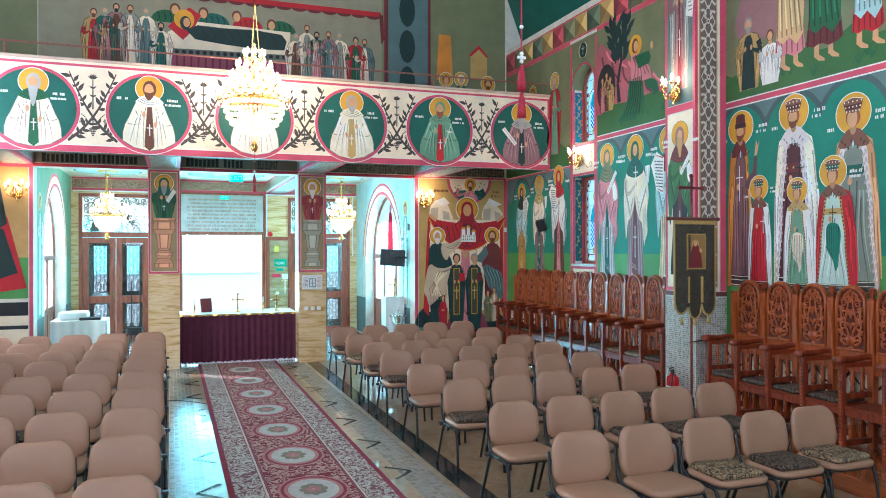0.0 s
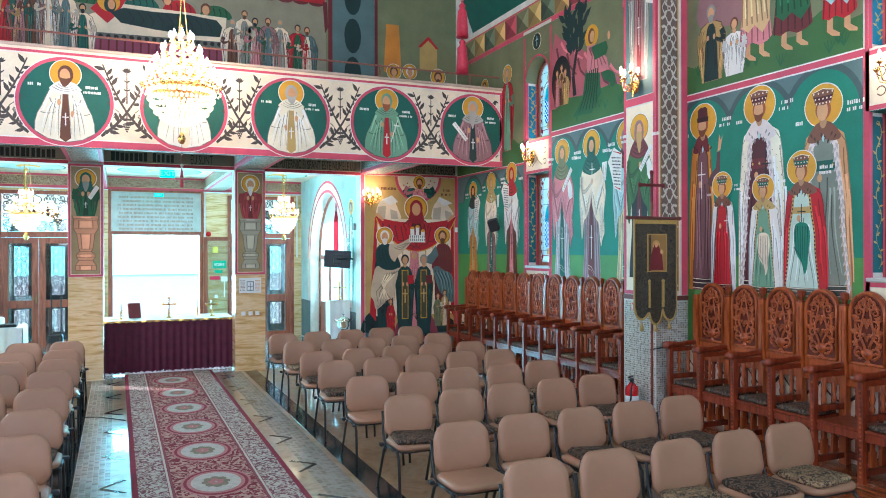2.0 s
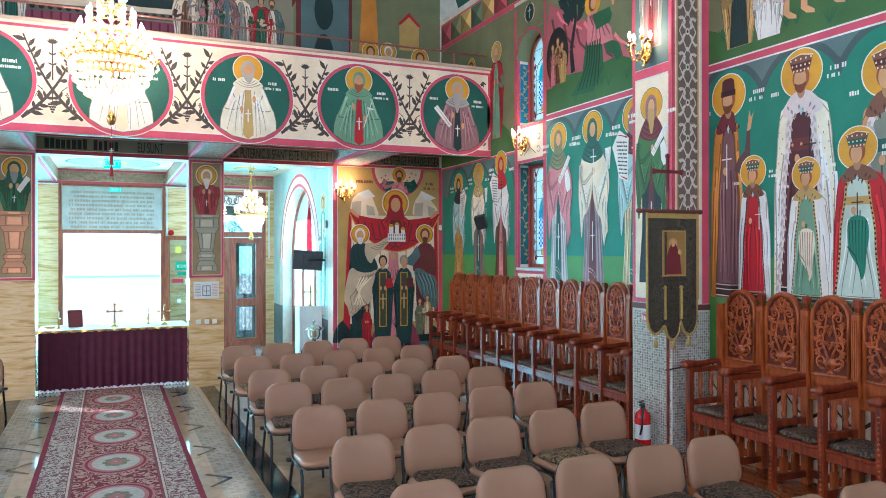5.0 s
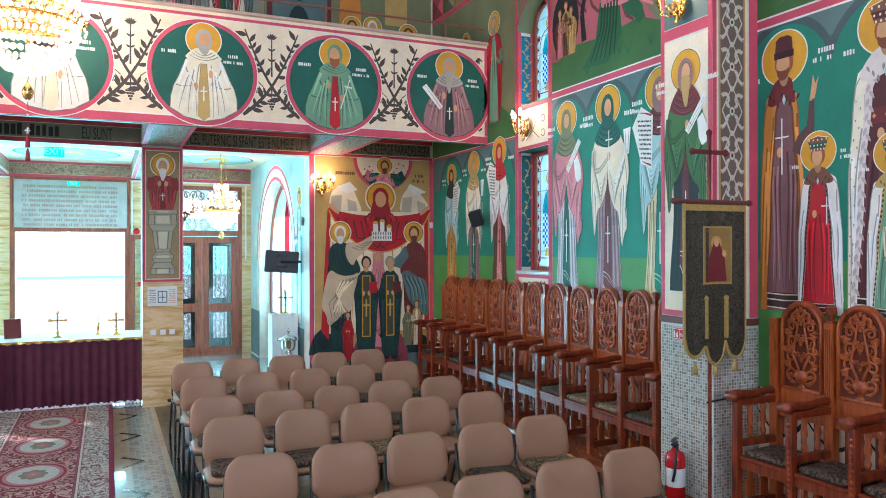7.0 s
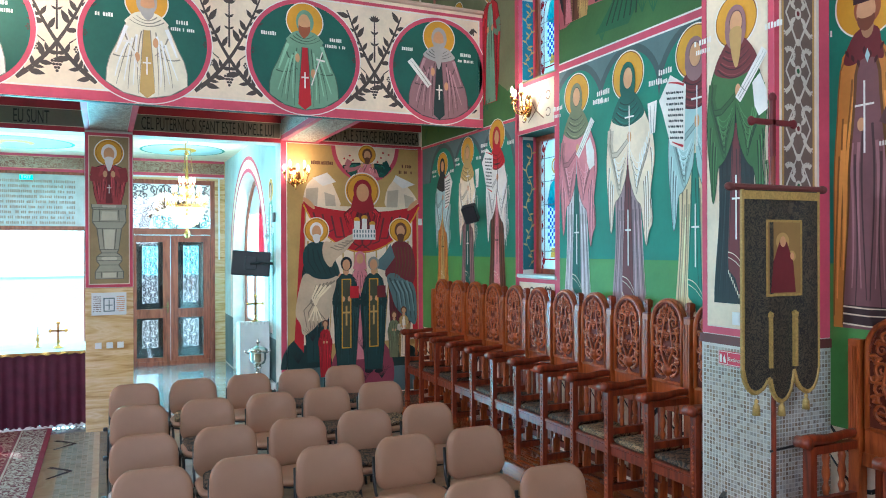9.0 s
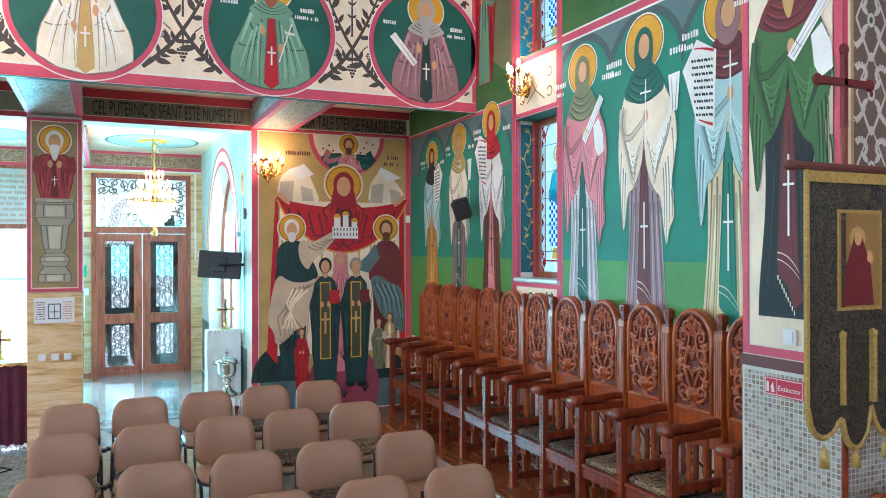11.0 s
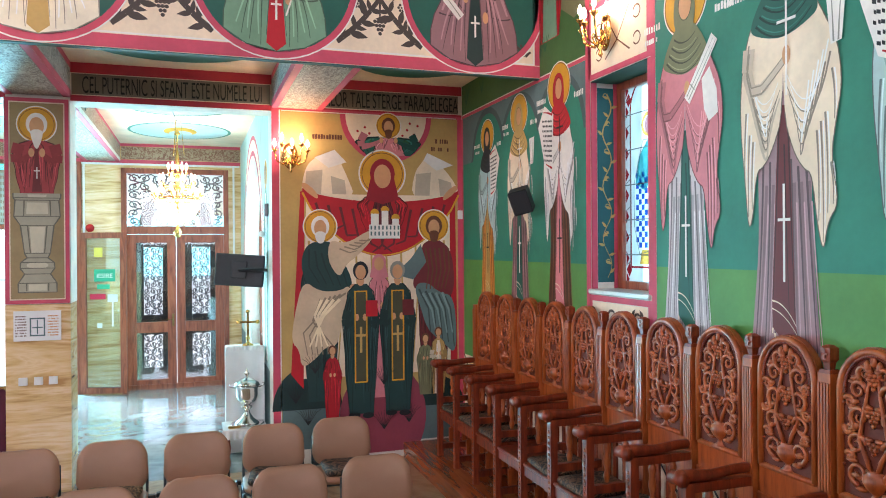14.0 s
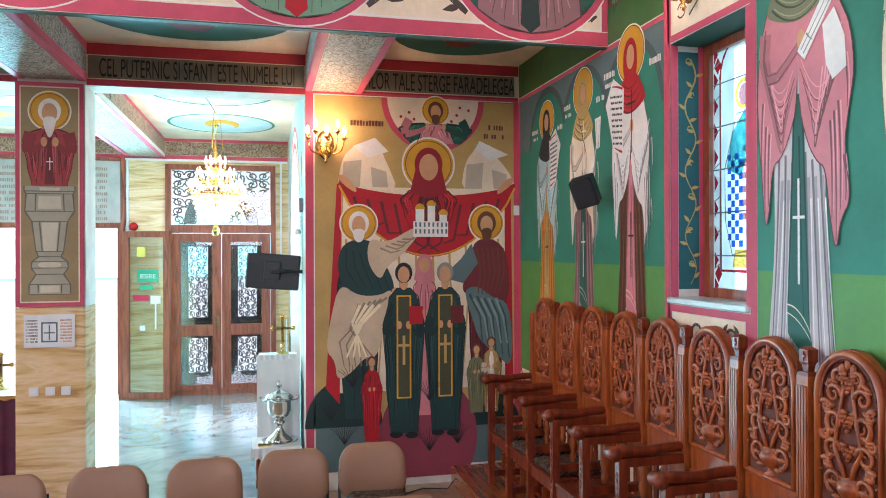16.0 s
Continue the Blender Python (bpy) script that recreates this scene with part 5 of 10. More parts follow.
fold_lines(EAST, [f for k in range(5) for f in stroke([(-4.44 - 0.03 * k, 4.9), (-4.52 - 0.05 * k, 4.76), (-4.48 - 0.09 * k, 4.58)], 0.028)], fold_paint(ROSE, 0.62), kn, 8.5)
EAST.polys("halo", [oval(-4.5, 5.05, 0.16)], GOLD, kn, 5.6)
EAST.polys("hair", [oval(-4.5, 5.05, 0.08, 0.11, 18)], BROWN, kn, 9.5)
EAST.polys("head", [oval(-4.52, 5.04, 0.055, 0.08, 18)], SKIN, kn, 10)
EAST.rects("border", [(-5.82, -3.45, 5.55, 5.6)], PINK, q, 3)
q = scene_field(EAST, -2.60, -0.02, 3.5, 5.55, "fresco of standing elders on a dull green ground", OLIVE, MOSS,
                [(-2.05, 3.75, 5.05, 0.15, 0.24, REDP, SAGE, None, DEEPRED, dict(NO, hair=GREY, beard=True)), (-1.2, 4.0, 5.0, 0.14, 0.22, BROWN, TEAL_DARK, None, BLACKP, dict(NO)),
                 (-0.6, 4.0, 5.0, 0.14, 0.22, OCHRE, SAGE, None, BROWN, dict(NO))], [], [(-1.5, 4.2, 0.3, 0.5, BROWN)])
EAST.rects("border", [(-2.60, -0.02, 5.55, 5.6), (-2.66, -2.6, 3.8, 5.5)], PINK, q, 3)
q = scene_field(EAST, -8.62, -6.395, 3.865, 5.7, "fresco of large barefoot figures on a green meadow", OLIVE, MOSS,
                [(-6.78, 3.95, 4.72, 0.12, 0.22, OCHRE, NAVY, None, BROWN, dict(NO, hair=GREY, halo=None, beard=True)), (-7.12, 3.95, 4.5, 0.1, 0.18, WHITE, WHITE, None, GREY, dict(NO, halo=None))],
                [], [(-7.1, 4.5, 0.6, 0.9, MAUVE)])
for u, m, under, w in ((-7.4, paint("peach_robe_paint", 222, 180, 128), ROSE, 0.2), (-7.86, LEAFG, DEEPRED, 0.22), (-8.38, PALE, REDP, 0.17)):
    wk = EAST.polys("painted_figure", [[(u + w * x, z) for x, z in ((-0.9, 5.68), (0.9, 5.68), (1.0, 5.2), (0.8, 4.7), (0.9, 4.42), (0.45, 4.34), (0.0, 4.4), (-0.5, 4.3), (-0.95, 4.4), (-1.05, 4.9))]], m, q, 7)
    EAST.polys("skirt", [[(u + w * x, z) for x, z in ((-0.95, 4.5), (0.9, 4.5), (1.05, 4.24), (0.6, 4.2), (0.2, 4.23), (-0.3, 4.18), (-0.8, 4.2), (-1.1, 4.24))]], under, wk, 6.4)
    fold_lines(EAST, [f for k in range(6) for f in stroke([(u + w * (-0.8 + 0.3 * k), 5.6 - 0.1 * (k % 3)), (u + w * (-0.5 + 0.26 * k), 5.0), (u + w * (-0.85 + 0.34 * k), 4.42)], 0.03)], fold_paint(m, 0.66), wk, 7.5)
    fold_lines(EAST, [f for k in range(4) for f in stroke([(u + w * (-0.6 + 0.4 * k), 5.5), (u + w * (-0.4 + 0.36 * k), 5.0), (u + w * (-0.66 + 0.42 * k), 4.5)], 0.036)], fold_paint(m, 1.14), wk, 7.8)
    fold_lines(EAST, [f for k in range(6) for f in stroke([(u + w * (-0.9 + 0.36 * k), 4.4), (u + w * (-0.95 + 0.38 * k), 4.22)], 0.022)], fold_paint(under, 0.66), wk, 6.8)
    for e in (-1, 1):
        EAST.polys("bare_foot", [[(u + e * 0.09 + x, z) for x, z in ((-0.03, 4.22), (0.03, 4.22), (0.035, 4.1), (-0.02, 4.05), (-0.1, 4.03), (-0.1, 4.06), (-0.03, 4.11))]], SKIN, wk, 6)
q = painting(EAST, "wall_painting", list(cut_cells(-3.45, -2.60, 3.82, 5.55, [(-3.37, -2.67, 3.84, 5.12)])), OLIVE, "dull green painted surround of an arched window")
EAST.polys("painted_medallion", [oval(-3.02, 5.36, 0.1, 0.14)], NAVY, q, 3)
EAST.polys("medallion_edge", ring(-3.02, 5.36, 0.12, 0.135, 24), CREAM, q, 3)
EAST.rects("cross", cross_shape(-3.02, 5.28, 0.16, 0.045, 0.008), PALE, q, 4)
# faceted frieze under the vault
p = painting(EAST, "painted_frieze", [(-8.62, -0.02, 5.6, 6.0)], SAND, "painted frieze of coloured diamond facets")
facets = (paint("facet_rose_paint", 176, 66, 76), OLIVE, SAND, paint("facet_green_paint", 92, 108, 84), OCHRE)
for k in range(22):
    u, m = -0.03 - 0.39 * k, facets[k % 5]
    c, quad = (u - 0.195, 5.8), [(u, 5.63), (u, 5.97), (u - 0.39, 5.97), (u - 0.39, 5.63)]
    for j, tone in enumerate((0.72, 1.0, 1.16, 0.86)):
        EAST.polys("facet", [[quad[j], quad[(j + 1) % 4], c]], m if tone == 1.0 else fold_paint(m, tone), p, 3)
EAST.rects("border", [(-8.62, -0.02, 5.6, 5.625), (-8.62, -0.02, 5.975, 6.0)], PINK, p, 4)

# pier faces
p = painting(PIER_W, "wall_painting", [(-6.355, -5.86, 1.6, 3.76)], CREAM, "fresco of a bearded hermit on cream ground on the pier")
PIER_W.rects("border", frame_rects(-6.395, -5.82, 1.55, 3.82, 0.045), PINK, p, 1)
nun(PIER_W, p, -6.11, 1.75, 3.5, 0.165, -1, BLACKP, MOSS, DEEPRED, DEEPRED, MAUVE, "roll", beard=True, reach=0.85)
p = painting(PIER_W, "wall_painting", [(-6.355, -5.86, 3.87, 6.0)], STEEL, "fresco of a grey-robed figure on the pier")
PIER_W.rects("border", frame_rects(-6.395, -5.82, 3.82, 6.05, 0.045), PINK, p, 1)
saint(PIER_W, p, -6.11, 4.05, 5.7, 0.165, 0.21, GREY, MAUVE, DEEPRED, WHITE, prop="sheet", side=-1)
p = painting(PIER_S, "painted_ornament", [(-0.40, -0.13, 1.6, 6.0)], paint("taupe_paint", 112, 94, 84), "painted silver scroll ornament on a dark ground on the pier")
SILVERP = paint("silver_paint", 206, 200, 186)
for k in range(13):
    zc = 1.78 + 0.34 * k
    curl = []
    for e in (-1, 1):
        for f in (-1, 1):
            curl += stroke([(-0.265 + e * (0.062 + 0.05 * (1 - 0.8 * i / 12) * math.cos(0.6 * f + 4.4 * i / 12)), zc + f * (0.078 + 0.06 * (1 - 0.8 * i / 12) * math.sin(0.6 + 4.4 * i / 12))) for i in range(13)], 0.034)
            curl.append(leaf_shape((-0.265 + e * 0.02, zc + f * 0.02), math.atan2(f, e), 0.075))
        curl += stroke([(-0.265 + e * 0.012, zc - 0.17), (-0.265 + e * 0.1, zc), (-0.265 + e * 0.012, zc + 0.17)], 0.016)
    curl += [oval(-0.265, zc, 0.026, 0.034, 14), oval(-0.265, zc + 0.17, 0.022, 0.022, 12)]
    tagged(PIER_S.polys("scroll_motif", curl, SILVERP, p, 2), kind="stuff")
    PIER_S.polys("motif_heart", [oval(-0.265, zc, 0.012, 0.016, 12)], DEEPRED if k % 2 else LEAFG, p, 2.6)
PIER_S.rects("gold_edge", [(-0.40, -0.383, 1.6, 6.0), (-0.147, -0.13, 1.6, 6.0)], OCHRE, p, 2)
PIER_S.rects("border", [(-0.46, -0.42, 1.55, 6.05), (-0.09, 0, 1.55, 6.05)], PINK, p, 1)
PIER_S.rects("border_line", [(-0.42, -0.405, 1.55, 6.05), (-0.125, -0.11, 1.55, 6.05)], CREAM, p, 1)

# protective veil mural beside the porch
p = painting(NORTH, "wall_painting", [(-1.88, -0.05, 0.16, 3.47)], SAND, "large mural of a red veil held over saints and clergy")
NORTH.rects("border", [(-1.95, -1.88, 0.1, 3.485), (-0.05, -0.002, 0.1, 3.485), (-1.88, -0.05, 3.47, 3.49)], PINK, p, 2)
NORTH.rects("border_line", [(-1.88, -1.87, 0.16, 3.47), (-1.86, -0.06, 3.46, 3.468)], WHITE, p, 3)
NORTH.rects("painted_base", [(-1.865, -0.06, 0.16, 0.55)], STEEL, p, 1.6)
NORTH.polys("painted_hill", [oval(-1.62, 0.55, 0.34, 0.42, 24, 0, 180), oval(-0.3, 0.5, 0.3, 0.3, 24, 0, 180)], NAVY, p, 3)
NORTH.polys("painted_ground", [oval(-0.86, 0.42, 0.45, 0.55, 24, -40, 220)], paint("raspberry_paint", 150, 62, 78), p, 3.3)
for u, s in ((-1.42, 1), (-0.3, -1)):
    NORTH.polys("painted_rock", [[(u - 0.26, 2.6), (u + 0.3, 2.6), (u + 0.2, 2.85), (u + 0.08 * s, 3.1), (u - 0.12, 3.02), (u - 0.22, 2.9)]], CREAM, p, 2.4)
    NORTH.polys("painted_crag", [[(u - 0.22, 2.62), (u - 0.06, 2.62), (u - 0.04, 2.9), (u - 0.2, 2.88)], [(u + 0.06, 2.62), (u + 0.2, 2.62), (u + 0.18, 2.8), (u + 0.04, 2.84)]], fold_paint(CREAM, 0.84), p, 2.7)
    NORTH.polys("painted_peak", [[(u - 0.12, 3.02), (u + 0.08 * s, 3.1), (u + 0.2, 2.98), (u + 0.02, 2.92)]], WHITE, p, 2.9)
lun = NORTH.polys("painted_lunette", [oval(-0.81, 3.46, 0.44, 0.44, 24, 180, 360)], CREAM, p, 3)
NORTH.polys("lunette_edge", ring(-0.81, 3.46, 0.42, 0.475, 24, 180, 360), PINK, lun, 4)
NORTH.polys("painted_star", [oval(-0.81 + 0.34 * math.cos(a) * k, 3.46 - 0.34 * math.sin(a) * k, 0.014, 0.014, 6) for k in (0.75, 1.0) for a in [radians(15 + 17 * i) for i in range(9)]], REDP, lun, 4)
saint(NORTH, p, -0.79, 3.06, 3.36, 0.125, 0.34, TEAL_DARK, ROSE, None, LEAFG, lay=5, hair=BROWN, beard=True, names=False, prop="")
# red veil
n = 20
arc = [i / n for i in range(n + 1)]
vt = [(-1.66 + 1.62 * s, 2.72 - 0.13 * math.sin(math.pi * s) ** 0.6) for s in arc]
vb = [(-1.66 + 1.62 * s, 2.66 - 0.62 * math.sin(math.pi * s) ** 0.75) for s in arc]
NORTH.polys("red_veil", [[a, b, d, c] for a, b, c, d in zip(vt, vt[1:], vb, vb[1:])], REDP, p, 6)
NORTH.polys("veil_fold", [f for k in range(12) for s in [0.08 + 0.075 * k] for f in stroke([(-1.66 + 1.62 * s, 2.6 - 0.1 * math.sin(math.pi * s)), (-1.66 + 1.62 * (s + 0.04 * (1 if s < 0.5 else -1)), 2.45 - 0.3 * math.sin(math.pi * s)), (-1.66 + 1.62 * (s + 0.1 * (1 if s < 0.5 else -1)), 2.6 - 0.52 * math.sin(math.pi * s))], 0.028)], DEEPRED, p, 7)
NORTH.polys("veil_hem", stroke([(u, z + 0.012) for u, z in vb], 0.02) + stroke([(u, z + 0.012) for u, z in vb[::-1]], 0.02), GOLD, p, 7)
for u0, u1, s in ((-1.78, -1.66, 1), (-0.14, -0.06, -1)):
    NORTH.polys("veil_fall", [[(u0, 0.9), (u1, 0.75), (u1 + 0.02 * s, 2.7), (u0 + 0.1 * max(s, 0), 2.68)]], REDP, p, 5)
NORTH.polys("white_lining", [[(-1.68, 0.85), (-0.12, 0.85), (-0.1, 2.66), (-1.62, 2.66)]], CREAM, p, 4.3)
NORTH.polys("lining_fold", [f for k in range(10) for u in [-1.6 + 0.155 * k] for f in stroke([(u, 2.2), (u + 0.02, 1.6), (u - 0.03, 0.95)], 0.022)], SAND, p, 4.6)
saint(NORTH, p, -0.857, 2.3, 2.873, 0.23, 0.26, REDP, DEEPRED, None, DEEPRED, lay=8, veil=paint("veil_paint", 158, 24, 38), names=False, prop="", arms=False)
for e in (-1, 1):
    NORTH.polys("raised_arm", [[(-0.86 + e * x, z) for x, z in ((0.82, 2.74), (0.74, 2.66), (0.64, 2.6), (0.66, 2.68), (0.78, 2.78))]], SKIN, p, 9)
ch = NORTH.rects("painted_church", [(-1.0, -0.68, 2.22, 2.36), (-0.98, -0.9, 2.36, 2.47), (-0.87, -0.8, 2.36, 2.5), (-0.76, -0.69, 2.36, 2.42)], WHITE, p, 20)
NORTH.polys("church_dome", [oval(u, z, 0.045, 0.05, 12, 0, 180) for u, z in ((-0.94, 2.47), (-0.835, 2.5), (-0.725, 2.42))], GOLD, ch, 21)
NORTH.rects("church_window", [(u, u + 0.016, z, z + 0.04) for u in [-0.985 + 0.04 * i for i in range(8)] for z in (2.25, 2.31)], STEEL, ch, 21)
FAWN = paint("fawn_cloak_paint", 210, 184, 152)
BOTTLE = paint("bottle_green_paint", 24, 62, 60)
sl = saint(NORTH, p, -1.488, 0.62, 2.34, 0.16, 0.19, BOTTLE, BOTTLE, None, NAVY, lay=8, hair=WHITE, beard=True, prop="", names=False, open_=0.2, arms=False)
NORTH.polys("torso", [[(-1.6, 2.19), (-1.36, 2.2), (-1.26, 2.0), (-1.16, 1.78), (-1.22, 1.7), (-1.4, 1.68), (-1.56, 1.72), (-1.66, 1.84), (-1.68, 2.04)]], BOTTLE, sl, 13)
fold_lines(NORTH, [f for k in range(5) for f in stroke([(-1.6 + 0.06 * k, 2.12 - 0.02 * k), (-1.6 + 0.08 * k, 1.94), (-1.5 + 0.07 * k, 1.78 - 0.01 * k)], 0.02)], NAVY, sl, 13.5)
NORTH.polys("cloak", [[(-1.4, 2.22), (-1.24, 2.16), (-0.98, 2.32), (-0.93, 2.26), (-1.1, 2.06), (-1.24, 1.96), (-1.3, 1.82), (-1.42, 2.0)]], FAWN, sl, 14)
NORTH.polys("cloak", [[(-1.66, 1.82), (-1.5, 1.7), (-1.3, 1.7), (-1.2, 1.76), (-1.2, 1.66), (-1.26, 1.4), (-1.34, 1.14), (-1.44, 1.16), (-1.54, 1.04), (-1.68, 0.95), (-1.7, 1.14), (-1.78, 1.22), (-1.74, 1.5)]], FAWN, sl, 14)
fold_lines(NORTH, [f for k in range(5) for f in stroke([(-1.3 + 0.05 * k, 2.12 + 0.02 * k), (-1.2 + 0.05 * k, 2.08 + 0.03 * k), (-1.12 + 0.04 * k, 2.1 + 0.04 * k)], 0.016)], fold_paint(FAWN, 0.74), sl, 14.6)
fold_lines(NORTH, [f for k in range(6) for f in stroke([(-1.24 - 0.05 * k, 1.68 - 0.01 * k), (-1.42 - 0.03 * k, 1.56 - 0.03 * k), (-1.66 + 0.06 * k, 1.3 - 0.03 * k), (-1.62 + 0.05 * k, 1.08)], 0.02)], fold_paint(FAWN, 0.72), sl, 14.6)
fold_lines(NORTH, [f for k in range(4) for f in stroke([(-1.3 - 0.06 * k, 1.62), (-1.46 - 0.03 * k, 1.46), (-1.6 + 0.06 * k, 1.16)], 0.03)], fold_paint(FAWN, 1.12), sl, 14.9)
for u, z in ((-0.95, 2.3), (-1.16, 1.74)):
    NORTH.polys("palm", [oval(u, z, 0.04, 0.03, 12)], SKIN, sl, 15)
sr = saint(NORTH, p, -0.315, 0.85, 2.35, 0.16, 0.19, DEEPRED, DEEPRED, None, BROWN, lay=8, hair=BROWN, beard=True, prop="", names=False, open_=0.3, arms=False)
NORTH.polys("torso", [[(-0.44, 2.2), (-0.2, 2.2), (-0.1, 2.0), (-0.1, 1.6), (-0.26, 1.64), (-0.36, 1.76), (-0.5, 1.68), (-0.56, 1.76), (-0.46, 2.0)]], paint("maroon_robe_paint", 120, 40, 46), sr, 13)
NORTH.polys("sleeve", [[(-0.46, 2.16), (-0.4, 1.98), (-0.54, 1.8), (-0.68, 1.84), (-0.66, 1.93), (-0.56, 2.02)]], STEEL, sr, 14)
fold_lines(NORTH, [f for k in range(6) for f in stroke([(-0.16 - 0.05 * k, 2.12), (-0.15 - 0.045 * k, 1.9), (-0.2 - 0.04 * k, 1.7)], 0.018)], BROWN, sr, 13.5)
NORTH.polys("cloak", [[(-0.54, 1.74), (-0.4, 1.78), (-0.26, 1.66), (-0.1, 1.62), (-0.07, 1.2), (-0.1, 1.02), (-0.2, 1.12), (-0.3, 1.2), (-0.4, 1.3), (-0.46, 1.5)]], STEEL, sr, 13.1)
fold_lines(NORTH, [f for k in range(5) for f in stroke([(-0.48 + 0.07 * k, 1.7 - 0.02 * k), (-0.38 + 0.06 * k, 1.5), (-0.36 + 0.065 * k, 1.26 - 0.04 * k)], 0.022)], fold_paint(STEEL, 0.7), sr, 13.3)
fold_lines(NORTH, [f for k in range(4) for f in stroke([(-0.44 + 0.07 * k, 1.66), (-0.34 + 0.06 * k, 1.48), (-0.3 + 0.06 * k, 1.24)], 0.026)], fold_paint(STEEL, 1.14), sr, 13.4)
NORTH.polys("palm", [oval(-0.67, 1.88, 0.035, 0.045, 12)], SKIN, sr, 15)
saint(NORTH, p, -0.9, 0.62, 1.98, 0.13, 0.14, ROSE, ROSE, None, MAUVE, lay=14, veil=ROSE, halo=None, prop="", names=False)
for u, hr in ((-1.09, BLACKP), (-0.71, GREY)):
    f = saint(NORTH, p, u, 0.47, 1.90, 0.14, 0.185, BOTTLE, BOTTLE, None, NAVY, lay=20, hair=hr, halo=None, prop="", names=False)
    NORTH.rects("stole", [(u - 0.055, u + 0.055, 0.8, 1.68)], fold_paint(OLIVE, 0.62), f, 25)
    NORTH.rects("stole_edge", frame_rects(u - 0.066, u + 0.066, 0.78, 1.7, 0.014), GOLD, f, 26)
    NORTH.rects("stole_cross", cross_shape(u, 1.08, 0.26, 0.05, 0.012), SAND, f, 26)
    NORTH.rects("book", [(u + 0.05, u + 0.17, 1.44, 1.6)], REDP if u < -1 else DEEPRED, f, 28)
    NORTH.polys("shoe", [oval(u - 0.07, 0.46, 0.06, 0.03, 12), oval(u + 0.07, 0.45, 0.06, 0.03, 12)], BLACKP, f, 21)
for u, m, m2, z1 in ((-1.38, REDP, REDP, 1.12), (-0.42, OLIVE, OLIVE, 1.2), (-0.28, OCHRE, CREAM, 1.26)):
    saint(NORTH, p, u, 0.42 if m is REDP else 0.62, z1, 0.075, 0.09, m, m2, None, DEEPRED if m is REDP else BROWN, lay=30, halo=None, prop="", names=False)
NORTH.polys("painted_plant", [f for u, z in ((-1.74, 0.62), (-1.55, 0.9), (-1.62, 0.4), (-0.86, 0.75), (-0.86, 0.3), (-0.6, 0.35), (-0.16, 0.5)) for a in range(-4, 5) for f in stroke([(u, z), (u + 0.02 * a, z + 0.12), (u + 0.032 * a, z + 0.2 - 0.012 * abs(a))], 0.006)], BLACKP, p, 32)
tagged(NORTH.rects("name_bar", bars(rng, -1.56, -1.24, 3.2, 0.05) + bars(rng, -0.32, -0.14, 3.2, 0.045) + bars(rng, -0.34, -0.12, 3.12, 0.045), BROWN, p, 14), kind="stuff")

# matching mural on the far side
XM = -10.47
p = painting(NORTH, "wall_painting", [(XM + 0.05, -8.6, 1.3, 3.47)], OCHRE, "mural of a mounted figure on ochre ground beside the porch")
NORTH.rects("border", frame_rects(XM, -8.53, 0.1, 3.485, 0.055), PINK, p, 2)
NORTH.rects("lower_field", [(XM + 0.06, -8.6, 1.28, 1.95)], GREEN, p, 2)
NORTH.rects("painted_drape", [(XM + 0.06, -8.6, 0.16, 1.12)], CREAM, p, 2)
NORTH.rects("drape_band", [(XM + 0.06, -8.6, 1.0, 1.22), (XM + 0.06, -8.6, 0.78, 0.84)], BLACKP, p, 3)
NORTH.polys("painted_hill", [[(-9.6, 1.3), (-8.62, 1.45), (-8.9, 2.6), (-9.3, 3.2), (-9.6, 3.2)]], REDP, p, 3)
NORTH.polys("painted_shape", [[(-9.3, 1.5), (-8.75, 1.7), (-8.95, 2.4), (-9.25, 2.6)], [(-9.2, 2.3), (-8.9, 2.5), (-9.0, 3.1), (-9.3, 3.2)]], NAVY, p, 4)

# figures of the upper back wall
painting(NORTH, "wall_painting", [(XL, -8.46, 4.0, 7.6)], OLIVE, "dull green painted end of the loft wall")
LEFT = ((-7.62, 6.08, OCHRE, REDP), (-7.44, 6.12, TEAL_DARK, MAUVE), (-7.27, 6.2, MAUVE, BROWN), (-7.05, 6.2, GREY, CREAM), (-6.8, 6.18, CREAM, STEEL), (-6.56, 5.95, CREAM, TEAL_DARK))
RIGHT = ((-4.04, 6.16, CREAM, GREY), (-4.24, 5.99, CREAM, BROWN), (-3.86, 6.05, LEAFG, ROSE), (-3.64, 6.08, MAUVE, STEEL), (-3.43, 6.08, CREAM, GREY), (-3.12, 6.02, REDP, LEAFG), (-2.95, 6.0, STEEL, CREAM))
q = scene_field(NORTH, -8.45, -2.6, 4.0, 7.6, "large dim fresco of mourners round a bier", paint("putty_paint", 150, 142, 118), OLIVE,
                [(u, 5.0, z, 0.095, 0.2, c, t, None, BROWN, dict(NO, halo=None, lay=14 + 0.9 * (k % 2), hair=(BROWN, GREY, BLACKP)[k % 3], beard=c is not REDP)) for k, (u, z, c, t) in enumerate(LEFT + RIGHT)])
NORTH.rects("wall_field", [(-2.6, -2.12, 4.0, 7.6)], OLIVE, q, 1)
NORTH.rects("painted_bier", [(-6.4, -4.4, 4.6, 5.5)], paint("bier_paint", 150, 66, 92), q, 9)
fold_lines(NORTH, [f for k in range(16) for f in stroke([(-6.3 + 0.12 * k, 5.48), (-6.31 + 0.12 * k, 4.9)], 0.03)], DEEPRED, q, 9.4)
NORTH.polys("bier_cloth", [[(-6.74, 5.56), (-6.45, 5.86), (-5.96, 6.08), (-5.2, 6.07), (-4.34, 6.05), (-4.38, 5.6), (-6.35, 5.56)]], CREAM, q, 11)
